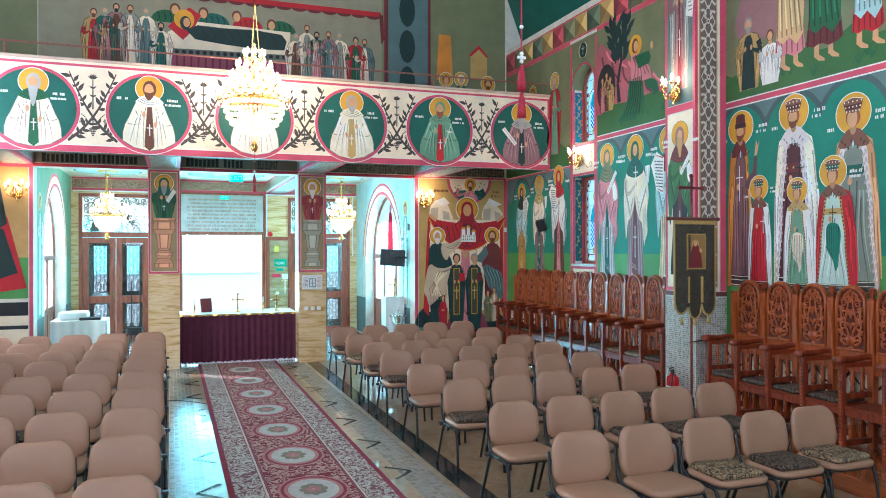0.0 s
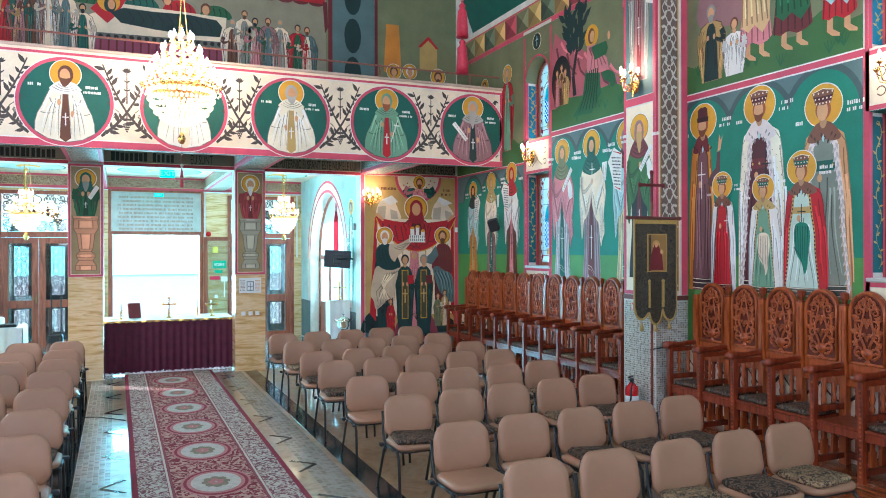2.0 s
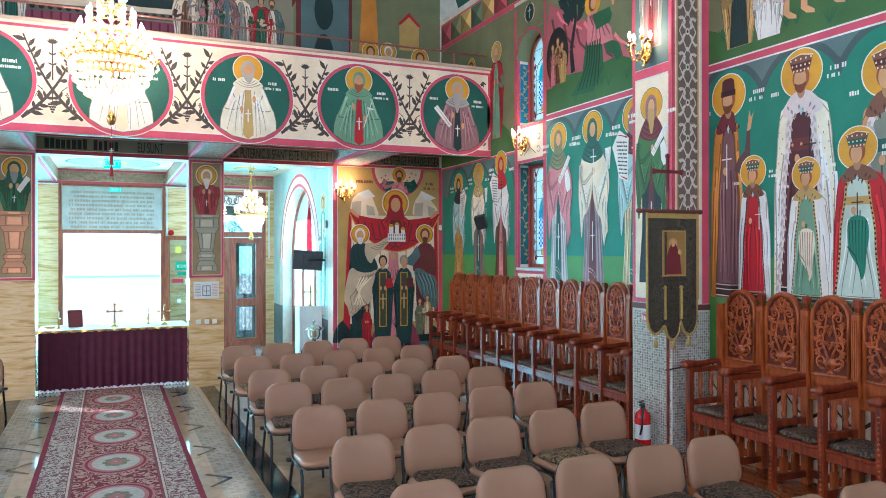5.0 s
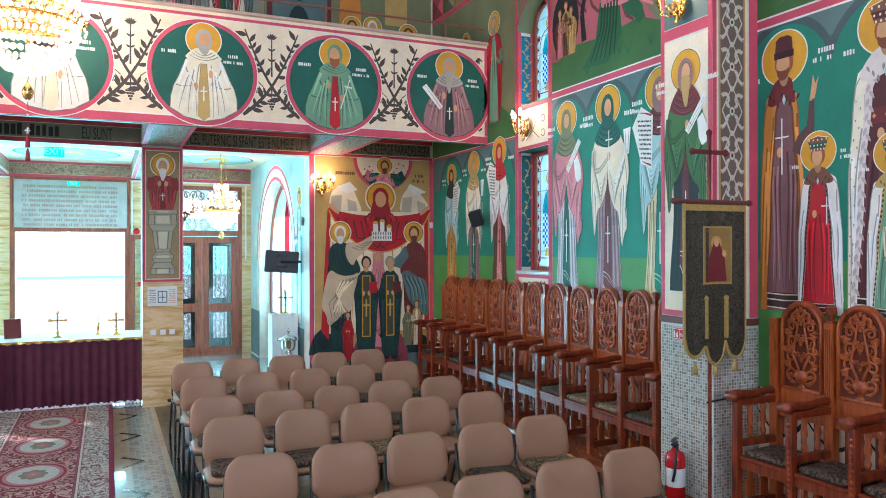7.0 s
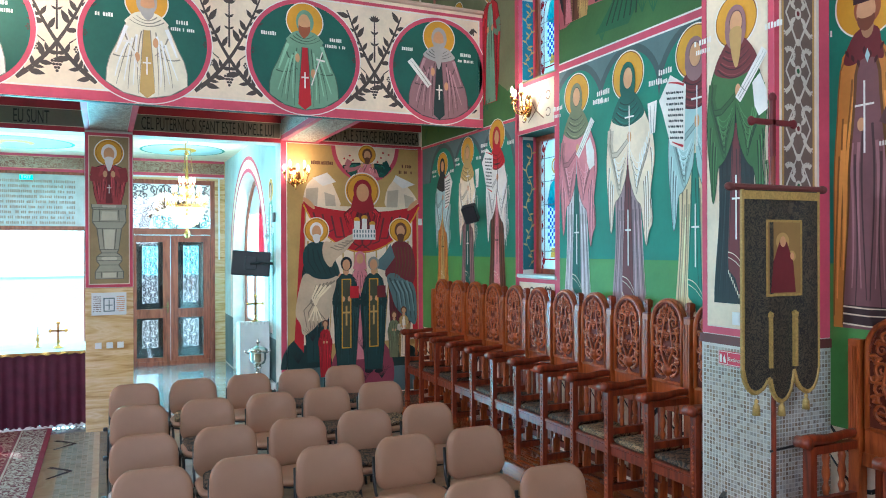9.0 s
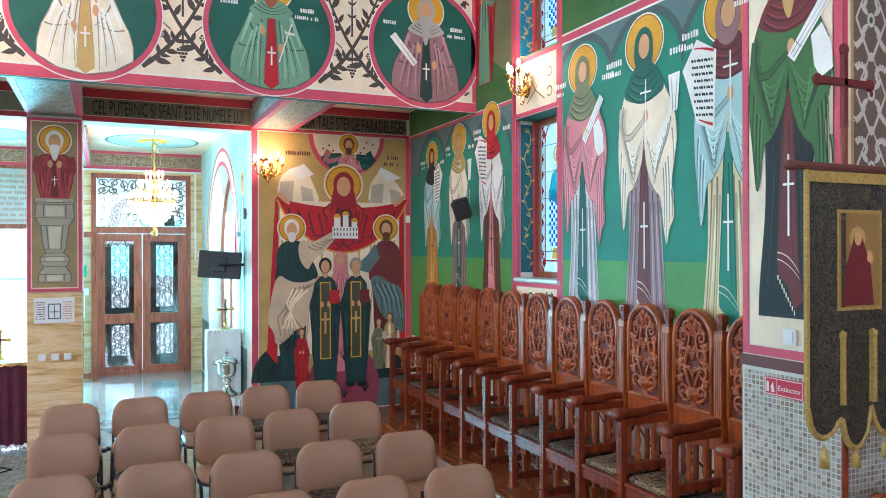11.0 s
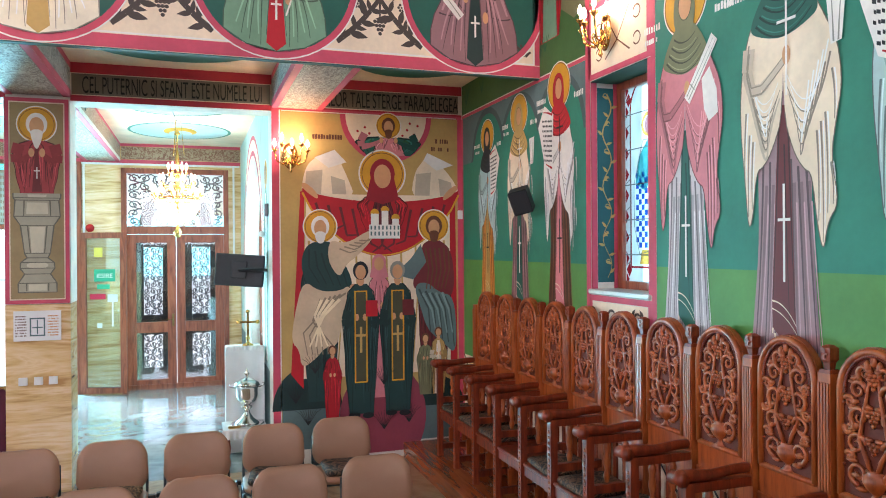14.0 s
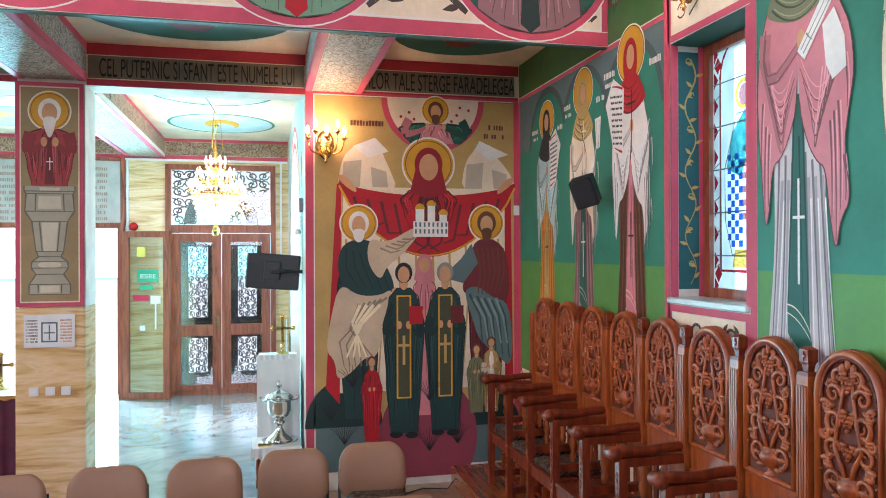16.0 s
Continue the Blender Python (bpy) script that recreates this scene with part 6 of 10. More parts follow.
NORTH.polys("bier_band", [[(-6.37, 5.47), (-4.41, 5.53), (-4.41, 5.63), (-6.37, 5.58)]], fold_paint(GREY, 0.7), q, 11.6)
NORTH.polys("band_gem", [oval(-6.3 + 0.115 * k, 5.528 + 0.0035 * k, 0.036, 0.036, 12) for k in range(17)], BLACKP, q, 12)
NORTH.polys("painted_shroud", [[(-6.15, 5.92), (-5.96, 6.02), (-5.5, 6.01), (-4.98, 6.03), (-4.5, 5.99), (-4.41, 5.88), (-4.45, 5.71), (-4.9, 5.69), (-5.5, 5.72), (-6.0, 5.77)]], NAVY, q, 12.5)
fold_lines(NORTH, [f for k in range(9) for f in stroke([(-5.9 + 0.15 * k, 5.98), (-5.8 + 0.15 * k, 5.86), (-5.86 + 0.16 * k, 5.75)], 0.02)], BLACKP, q, 12.9)
NORTH.polys("pillow", [[(-6.45, 5.95), (-6.2, 5.74), (-6.05, 5.9), (-5.9, 6.2), (-6.1, 6.32)]], REDP, q, 11.8)
NORTH.polys("halo", [oval(-6.18, 6.1, 0.17)], GOLD, q, 12.2)
NORTH.polys("veil", [oval(-6.16, 6.04, 0.09, 0.12, 18)], NAVY, q, 12.7)
NORTH.polys("head", [oval(-6.14, 6.05, 0.055, 0.08, 18)], SKIN, q, 13)
for u, z, hu, hz_, m in ((-6.46, 6.02, -6.33, 6.26, LEAFG), (-5.68, 6.04, -5.86, 6.24, TEAL_DARK), (-5.1, 6.03, -5.29, 6.24, REDP), (-4.51, 6.02, -4.68, 6.15, LEAFG)):
    mn = NORTH.polys("painted_mourner", [oval(u, z, 0.27, 0.22, 20, 0, 180)], m, q, 9.6)
    fold_lines(NORTH, [f for k in range(4) for f in stroke([(u - 0.15 + 0.1 * k, z + 0.17), (u - 0.12 + 0.1 * k, z + 0.08), (u - 0.16 + 0.11 * k, z + 0.01)], 0.022)], fold_paint(m, 0.6), mn, 9.9)
    NORTH.polys("hair", [oval(hu, hz_ + 0.01, 0.085, 0.1, 16)], BROWN, mn, 10.2)
    NORTH.polys("head", [oval(hu, hz_ - 0.01, 0.06, 0.08, 16)], SKIN, mn, 10.5)
NORTH.rects("painted_drapery", [(-6.0, -2.62, 6.5, 6.6)], REDP, q, 5)
tagged(NORTH.polys("drape_scallop", [oval(-5.86 + 0.28 * k, 6.51, 0.14, 0.06, 10, 180, 360) for k in range(12)] + [[(-2.66, 6.55), (-2.58, 6.55), (-2.56, 6.1), (-2.62, 5.98)]], DEEPRED, q, 6), kind="stuff")
NORTH.rects("border", [(-2.56, -2.48, 4.0, 7.2), (-1.68, -1.62, 4.0, 7.2)], DEEPRED, q, 4)
NORTH.rects("painted_pilaster", [(-2.48, -1.68, 4.0, 7.2)], STEEL, q, 3)
NORTH.polys("pilaster_motif", [oval(-2.1, 4.6 + 0.7 * k, 0.16, 0.32, 16) for k in range(4)], NAVY, q, 4)
q = scene_field(NORTH, -1.62, -0.02, 4.0, 7.4, "fresco of a temple presentation on dark green ground", OLIVE, OCHRE,
                [(-1.3, 4.2, 5.42, 0.14, 0.2, DEEPRED, DEEPRED, None, BLACKP, dict(NO)), (-0.98, 4.2, 5.45, 0.14, 0.2, LEAFG, CREAM, None, NAVY, dict(NO, hair=WHITE)),
                 (-0.8, 4.2, 4.85, 0.09, 0.12, DEEPRED, REDP, None, BROWN, dict(NO, lay=12)), (-0.4, 4.2, 5.4, 0.15, 0.22, CREAM, LEAFG, None, REDP, dict(NO, beard=True))])
NORTH.polys("painted_house", [[(-0.78, 5.5), (-0.42, 5.5), (-0.42, 5.95), (-0.6, 6.12), (-0.78, 5.95)]], SAND, q, 3)
NORTH.polys("house_roof", [[(-0.82, 5.93), (-0.6, 6.16), (-0.38, 5.93), (-0.44, 5.93), (-0.6, 6.08), (-0.76, 5.93)]], REDP, q, 4)
NORTH.polys("painted_tower", [[(-1.5, 5.4), (-1.15, 5.4), (-1.2, 6.3), (-1.45, 6.3)]], ORANGE, q, 3)

# column pictures
for cx, robe, hood, ped, lab in ((-3.955, paint("brick_robe_paint", 176, 62, 64), None, paint("stone_pillar_paint", 168, 162, 140), "painted column panel of a maroon-robed stylite on a grey pillar"),
                                 (-6.515, LEAFG, TEAL_DARK, paint("salmon_stone_paint", 206, 142, 104), "painted column panel of a green-robed stylite on a salmon pillar")):
    p = painting(COLS, "wall_painting", [(cx - 0.215, cx + 0.215, 1.70, 3.41)], paint("khaki_paint", 158, 134, 92), lab)
    COLS.rects("border", frame_rects(cx - 0.25, cx + 0.25, 1.662, 3.447, 0.032), PINK, p, 1)
    COLS.rects("border_line", frame_rects(cx - 0.216, cx + 0.216, 1.697, 3.412, 0.008), CREAM, p, 2)
    saint(COLS, p, cx, 2.62, 3.22, 0.15, 0.19, robe, robe, fold_paint(robe, 0.7), DEEPRED, hair=WHITE if cx > -5 else GREY, veil=hood, beard=2, prop="scroll" if cx < -5 else "", names=False, lay=3)
    # octagonal capital, flared stem, bulb and base
    rim = fold_paint(ped, 0.66)
    body = [(0.185, 2.62), (0.185, 2.58), (0.17, 2.56), (0.18, 2.42), (0.13, 2.34), (0.1, 2.1), (0.08, 2.06), (0.13, 2.02), (0.135, 1.97), (0.1, 1.92), (0.15, 1.84), (0.15, 1.76)]
    vs = COLS.polys("painted_pillar", [[(cx - a, z) for a, z in body] + [(cx + a, z) for a, z in body[::-1]]], ped, p, 9)
    COLS.polys("pillar_facet", [[(cx - 0.08, 2.54), (cx + 0.08, 2.54), (cx + 0.085, 2.44), (cx - 0.085, 2.44)], [(cx - 0.06, 2.33), (cx + 0.06, 2.33), (cx + 0.045, 2.1), (cx - 0.045, 2.1)], [(cx - 0.075, 2.61), (cx + 0.075, 2.61), (cx + 0.07, 2.585), (cx - 0.07, 2.585)], [(cx - 0.07, 1.83), (cx + 0.07, 1.83), (cx + 0.07, 1.775), (cx - 0.07, 1.775)], oval(cx, 1.995, 0.085, 0.03, 18)], fold_paint(ped, 1.12), vs, 9.5)
    edge = [q for sg in (-1, 1) for (a, za), (b, zb) in zip(body, body[1:]) for q in stroke([(cx + sg * a, za), (cx + sg * b, zb)], 0.012)]
    edge += [q for a, z in body[1:] for q in stroke([(cx - a, z), (cx + a, z)], 0.009)]
    edge += [q for sg in (-1, 1) for a, za, b, zb in ((0.1, 2.56, 0.105, 2.42), (0.075, 2.34, 0.055, 2.1), (0.085, 1.84, 0.085, 1.77)) for q in stroke([(cx + sg * a, za), (cx + sg * b, zb)], 0.012)]
    fold_lines(COLS, edge, rim, vs, 10)

# text frieze over openings and mural
fr = painting(NORTH, "painted_frieze", [(a, b, 3.515, 3.70) for a, b in ((-1.45, -0.04), (-3.69, -1.96), (-6.25, -4.22), (-8.52, -6.78), (XL, -9.0))], TEXTBAND, "grey painted frieze lettered in black")
NORTH.rects("border", [(a, b, c, d) for a, b in ((-1.46, 0), (-3.7, -1.945), (-6.26, -4.21), (-8.53, -6.77)) for c, d in ((3.455, 3.507), (3.707, 3.8))], paint("deep_rose_paint", 188, 48, 66), fr, 1)
NORTH.rects("border_line", [(a, b, c, d) for a, b in ((-1.45, -0.04), (-3.69, -1.96), (-6.25, -4.22), (-8.52, -6.78)) for c, d in ((3.508, 3.514), (3.701, 3.706))], CREAM, fr, 2)
for body, cx, k in (("CEL PUTERNIC SI SFANT ESTE NUMELE LUI", -2.82, 0.385), ("ILOR TALE STERGE FARADELEGEA", -0.72, 0.415), ("EU SUNT", -4.75, 0.42)):
    lettering(body, widen(Matrix(((1, 0, 0, cx), (0, 0, -1, -0.008), (0, 1, 0, 3.53), (0, 0, 0, 1))), k), 0.215, BLACKP, fr)
tagged(NORTH.rects("faint_lettering", bars(rng, -6.15, -5.1, 3.535, 0.15, 0.07) + bars(rng, -8.4, -6.9, 3.535, 0.15, 0.07), BLACKP, fr, 2), kind="stuff")

# ceilings: painted ovals
def ceiling_oval(u, v, ru, rv, z, base):
    c = Face((0, 0, 0), (1, 0, 0), (0, 0, -1))
    def put(name, shape, m, lay, root):
        bm = bmesh.new()
        f = bm.faces.new([bm.verts.new((a, b, z - 0.002 * lay)) for a, b in shape])
        f.normal_update()
        if f.normal.z > 0:
            f.normal_flip()
        return part(name, bm, m, root)
    o = tagged(put("ceiling_painting", oval(u, v, ru, rv), TEAL_DARK if base else PALE, 1, None), "oval ceiling painting with a gold disc", "fresco")
    put("halo", oval(u, v, ru * 0.34, rv * 0.5), GOLD, 3, o)
    put("painted_robe", oval(u, v + rv * 0.25, ru * 0.24, rv * 0.36), DEEPRED if base else PALE, 4, o)
    bm = bmesh.new()
    for q in ring(0, 0, 1.0, 1.06, 40):
        bm.faces.new([bm.verts.new((u + a * ru, v + b * rv, z - 0.004)) for a, b in q][::-1])
    part("oval_edge", bm, CREAM if base else TEAL, o)
for a, b in ((-1.46, -0.0), (-3.7, -1.945), (-6.26, -4.21), (-8.53, -6.77)):
    ceiling_oval((a + b) / 2, -0.95, (b - a) / 2 - 0.12, 0.68, 3.8, True)
for a, b in ((-3.7, -1.95), (-6.26, -4.21), (-8.52, -6.77)):
    ceiling_oval((a + b) / 2, 1.4, (b - a) / 2 - 0.25, 0.7, 3.73, False)
    ceiling_oval((a + b) / 2, 3.4, (b - a) / 2 - 0.25, 0.7, 3.73, False)

# loft roundels and vines
def bust(F, root, u, zc, r, clip, cloak, cape, stole, hood, beard, long_beard, prop, side=1, lay=3):
    """A painted half figure kept to plain shapes, cut off by its round field."""
    cu, cz, R = clip

    def at(x, z):
        a, b = u + side * x * r, zc + z * r
        q = math.hypot(a - cu, b - cz)
        return (a, b) if q <= R else (cu + (a - cu) * R / q, cz + (b - cz) * R / q)

    def line(pts, w, n=8):
        (a, b), (c, d), (e, f) = pts
        return stroke([at((1 - t) ** 2 * a + 2 * t * (1 - t) * c + t * t * e, (1 - t) ** 2 * b + 2 * t * (1 - t) * d + t * t * f) for t in [i / n for i in range(n + 1)]], w * r)

    half = [(0.4, -0.75), (0.95, -1.02), (1.22, -1.6), (1.5, -2.3), (1.8, -2.9), (1.95, -3.5), (2.0, -4.2), (1.2, -4.9), (0.0, -5.2)]
    fig = F.polys("painted_figure", [[at(-x, z) for x, z in half] + [at(x * 0.96, z) for x, z in half[-2::-1]]], cloak, root, lay)
    F.polys("stole", [[at(-0.14, -1.2), at(0.14, -1.2), at(0.36, -4.6), at(0.0, -4.9), at(-0.38, -4.6)]], stole, fig, lay + 1)
    dark, lit = [], []
    for e in (-1, 1):
        for k in range(3):
            j = 0.11 * math.sin(5 * k + 2 * e + u)
            dark += line(((e * (0.36 + 0.2 * k + j), -1.5 - 0.3 * k), (e * (0.55 + 0.28 * k), -2.9), (e * (0.5 + 0.42 * k + j), -4.7 + 0.2 * k)), 0.06)
            lit += line(((e * (0.48 + 0.2 * k), -1.7 - 0.2 * k), (e * (0.66 + 0.28 * k + j), -2.9), (e * (0.66 + 0.42 * k), -4.3 + 0.2 * k)), 0.11)
        lit += line(((e * 0.95, -1.3), (e * 1.2, -2.0), (e * 1.45, -2.7)), 0.2)
        dark += line(((e * 1.1, -1.5), (e * 0.9, -2.3), (e * 0.4, -2.7)), 0.09) + line(((e * 1.6, -2.8), (e * 1.1, -3.0), (e * 0.5, -2.7)), 0.07)
        dark += line(((e * 0.16, -1.3), (e * 0.24, -2.6), (e * 0.38, -4.3)), 0.05)
    dark += [q for a, b in zip(half[1:], half[2:]) for e in (-1, 0.96) for q in stroke([at(e * a[0], a[1]), at(e * b[0], b[1])], 0.05 * r)]
    fold_lines(F, dark, fold_paint(cloak, 0.62), fig, lay + 1.6)
    fold_lines(F, lit, fold_paint(cloak, 1.14), fig, lay + 1.9)
    F.rects("stole_cross", cross_shape(u, zc - 3.7 * r, 0.9 * r, 0.2 * r, 0.04 * r), WHITE, fig, lay + 2.4)
    cp_ = F.polys("cape", [[at(x, z) for x, z in ((-0.5, -0.5), (-1.0, -0.98), (-1.08, -1.12), (-0.7, -1.32), (0, -1.48), (0.7, -1.32), (1.08, -1.12), (1.0, -0.98), (0.5, -0.5))]], cape, fig, lay + 2.6)
    fold_lines(F, [q for k in range(3) for q in line(((-0.5 - 0.17 * k, -0.72 - 0.12 * k), (0, -1.2 - 0.16 * k), (0.5 + 0.17 * k, -0.72 - 0.12 * k)), 0.06)], fold_paint(cape, 0.62), cp_, lay + 2.9)
    F.polys("halo", [oval(u, zc, r, r, 40)], GOLD, fig, lay - 0.6)
    F.polys("halo_line", ring(u, zc, r, r * 1.06, 40), WHITE, fig, lay - 0.4)
    F.polys("hair", [oval(u, zc - 0.02 * r, 0.5 * r, 0.66 * r, 24)], hood or beard, fig, lay + 3.2)
    F.polys("head", [oval(u - side * 0.04 * r, zc - 0.1 * r, 0.34 * r, 0.5 * r, 24)], SKIN, fig, lay + 3.5)
    F.polys("beard", [[at(-0.36, -0.2), at(-0.2, -0.32), at(0.14, -0.32), at(0.3, -0.2), at(0.3, -0.6), at(0.1, -1.7 if long_beard else -0.85), at(-0.06, -1.95 if long_beard else -0.95), at(-0.2, -1.5 if long_beard else -0.85), at(-0.36, -0.6)]], beard, fig, lay + 3.8)
    for x, z in ((-0.42, -2.05), (0.46, -2.85)):
        F.polys("palm", [oval(at(x, z)[0], at(x, z)[1], 0.13 * r, 0.25 * r, 14)], SKIN, fig, lay + 4.2)
    if prop == "scroll":
        F.polys("scroll", [[at(-0.75, -3.05), at(-0.5, -2.8), at(-1.75, -1.35), at(-2.05, -1.6)]], WHITE, fig, lay + 4.5)
        fold_lines(F, line(((-0.66, -2.9), (-1.2, -2.2), (-1.86, -1.5)), 0.05), GREY, fig, lay + 4.8)
    else:
        F.polys("cross", [[at(0.34, -3.5), at(0.4, -3.52), at(1.02, -1.6), at(0.95, -1.6)], [at(0.62, -1.98), at(0.64, -2.08), at(1.14, -2.16), at(1.13, -2.06)]], WHITE, fig, lay + 4.5)
    tagged(F.rects("name_bar", bars(rng, u - 2.4 * r, u - 1.45 * r, zc - 0.95 * r, 0.22 * r) + bars(rng, u + 1.3 * r, u + 2.2 * r, zc - 0.95 * r, 0.22 * r) + bars(rng, u + 1.15 * r, u + 2.35 * r, zc - 1.3 * r, 0.18 * r), WHITE, fig, lay), kind="stuff")


robes = [(LILAC, ASH, NAVY, ASH, ASH, True, "scroll", 1), (SAGE, SAGE, REDP, SAGE, GINGER, False, "cross", 1), (IVORY, IVORY, SAND, None, ASH, False, "cross", -1), (WHITE, BLACKP, CREAM, None, ASH, False, "cross", 1),
         (IVORY, WHITE, BROWN, None, BROWN, False, "cross", 1), (CREAM, LEAFG, LEAFG, None, ASH, True, "cross", 1), (SAGE, SAND, SAND, None, BROWN, False, "cross", 1)]
for k, robe in enumerate(robes):
    u = -0.56 - 1.535 * k
    if u < XL:
        break
    p = tagged(LOFT.polys("roundel_painting", [oval(u, 4.1, 0.555, 0.555, 48)], TEAL_DARK, None, 1),
               ("round portrait of a cowled monk holding a scroll", "round portrait of a monk in sage green", "round portrait of an old martyr in cream", "round portrait of a bishop in chequered white",
                "round portrait of a martyr in a brown cloak", "round portrait of a grey-bearded monk", "round portrait of a saint in pale green")[k] + " on the loft", "fresco", "loft roundels")
    LOFT.polys("roundel_ring", ring(u, 4.1, 0.555, 0.6, 48), PINK, p, 2)
    LOFT.polys("roundel_line", ring(u, 4.1, 0.6, 0.61, 48), WHITE, p, 2)
    bust(LOFT, p, u, 4.47, 0.188, (u, 4.1, 0.553), *robe)


def vine(u):
    """Crossed leafy stems with a flower above and grapes below."""
    shapes = []
    for s in (-1, 1):
        P = ((0.33, 3.66), (0.04, 3.86), (-0.14, 4.2), (-0.31, 4.65))
        stem = []
        for i in range(19):
            t = i / 18
            k = ((1 - t) ** 3, 3 * t * (1 - t) ** 2, 3 * t * t * (1 - t), t ** 3)
            stem.append((u + s * sum(a * p[0] for a, p in zip(k, P)), sum(a * p[1] for a, p in zip(k, P))))
        shapes += stroke(stem, 0.046)
        for i in range(1, 18):
            (a, b), (c, d) = stem[i], stem[i + 1]
            if abs(a - u) < 0.045:
                continue
            ang = math.atan2(d - b, c - a)
            e = 1 if i % 2 else -1
            shapes.append(leaf_shape((a, b), ang + e * 0.95, 0.105 + 0.022 * (i % 3)))
            if i % 3 == 0:
                shapes.append(leaf_shape((a, b), ang - e * 0.9, 0.095))
        for x, z in ((0.22, 4.12), (0.17, 3.95)):
            shapes += [oval(u + s * x + 0.024 * math.cos(a), z + 0.024 * math.sin(a), 0.0115, 0.0115, 7) for a in [k * 1.047 for k in range(6)]] + [oval(u + s * x, z, 0.009, 0.009, 7)]
        shapes += stroke([(u + s * 0.1, 4.0), (u + s * 0.16, 4.05), (u + s * 0.2, 4.1)], 0.012)
    shapes += [oval(u + 0.026 * (k - (3 - row) / 2), 3.83 - 0.03 * row, 0.0145, 0.0145, 8) for row in range(4) for k in range(4 - row)]
    shapes += [leaf_shape((u, 4.56), radians(30 + 24 * k), 0.075) for k in range(6)] + stroke([(u, 4.12), (u, 4.58)], 0.02) + stroke([(u, 4.0), (u, 3.84)], 0.018)
    shapes += [leaf_shape((u, z), q, 0.06) for z, q in ((4.3, 0.6), (4.3, 2.54), (4.42, 0.7), (4.42, 2.44))]
    return shapes


vines = [LOFT.polys("painted_vine", vine(-0.56 - 1.535 * (k + 0.5)), VINE, loft, 1, "dark brown painted vine with grapes") for k in range(6)]
LOFT.polys("painted_sprig", [s for z, e in ((4.62, -1), (3.66, 1)) for a in (0.4, 1.0, 1.6, 2.2) for s in stroke([(-0.13, z), (-0.13 + 0.04 * math.cos(a + 0.5), z + e * 0.05 * math.sin(a)), (-0.13 + 0.08 * math.cos(a + 0.5), z + e * 0.09 * math.sin(a))], 0.03)], VINE, loft, 1)

# porch paintings
p = painting(PORCH, "painted_frieze", [(-8.5, -6.78, 3.49, 3.68), (-6.25, -4.22, 3.49, 3.68), (-3.69, -1.96, 3.49, 3.68)], ORN3, "brown scroll frieze above the porch doors")
PORCH.rects("border", [(-8.5, -1.96, 3.43, 3.485), (-8.5, -1.96, 3.685, 3.728)], PINK, p, 1)
for F, lab in ((PORCH_E, "painted arch surround in rose and teal"), (PORCH_W, "painted arch surround in teal with angels")):
    arch = [f for i in range(20) for a, b in [(radians(180 * i / 20), radians(180 * (i + 1) / 20))] for f in [[(2.5 + 1.68 * math.cos(a), 1.9 + 1.62 * math.sin(a)), (2.5 + 1.68 * math.cos(b), 1.9 + 1.62 * math.sin(b)), (2.5 + 1.68 * math.cos(b), 3.72), (2.5 + 1.68 * math.cos(a), 3.72)]]]
    p = tagged(F.polys("wall_painting", arch + [[(0.31, 0.9), (0.82, 0.9), (0.82, 3.72), (0.31, 3.72)], [(4.18, 0.9), (4.83, 0.9), (4.83, 3.72), (4.18, 3.72)]], PALE if F is PORCH_E else SAGE, None, 1), lab, "fresco")
    F.polys("arch_band", [q for r0, r1 in ((1.41, 1.47),) for q in ring(2.5, 1.9, r0, r1, 24, 0, 180)], PINK, p, 2)
    F.polys("arch_band", ring(2.5, 1.9, 1.475, 1.6, 24, 0, 180), CREAM, p, 2)
    F.polys("arch_band", ring(2.5, 1.9, 1.605, 1.66, 24, 0, 180), PINK, p, 2)
    F.rects("lower_field", [(0.31, 1.08, 0.02, 0.9), (3.92, 4.83, 0.02, 0.9)], STEEL, p, 2)
    saint(F, p, 0.62, 0.95, 2.9, 0.15, 0.2, SAGE, WHITE, None, PALE, lay=3, prop="sheet", names=False)

# ---- windows and doors ----


def arch_fill(name, x0, x1, uc, r, zs, zt, material, parent=None):
    """Corners that turn a square-headed opening in an x wall into an arch."""
    bm = bmesh.new()
    n = 24
    pts = [(uc + r * math.cos(math.pi * i / n), zs + r * math.sin(math.pi * i / n)) for i in range(n + 1)]
    for (a, c), (b, d) in zip(pts, pts[1:]):
        v = [bm.verts.new((x, u, z)) for x in (x0, x1) for u, z in ((a, c), (b, d), (b, zt), (a, zt))]
        for f in ((0, 1, 2, 3), (7, 6, 5, 4), (0, 4, 5, 1), (3, 2, 6, 7)):
            bm.faces.new([v[i] for i in f])
    bmesh.ops.recalc_face_normals(bm, faces=bm.faces[:])
    return part(name, bm, material, parent)


ST_CLEAR = stained("frosted_glass", (0.68, 0.76, 0.78))
ST_BLUE = stained("blue_glass", (0.008, 0.06, 0.34))
ST_TEAL = stained("teal_glass", (0.03, 0.26, 0.28))
ST_RED = stained("red_glass", (0.3, 0.006, 0.012))
ST_PINK = stained("pink_glass", (0.42, 0.14, 0.15))
ST_YEL = stained("amber_glass", (0.55, 0.26, 0.05))
LEAD = mat("lead_came", (0.05, 0.05, 0.05), 0.5)


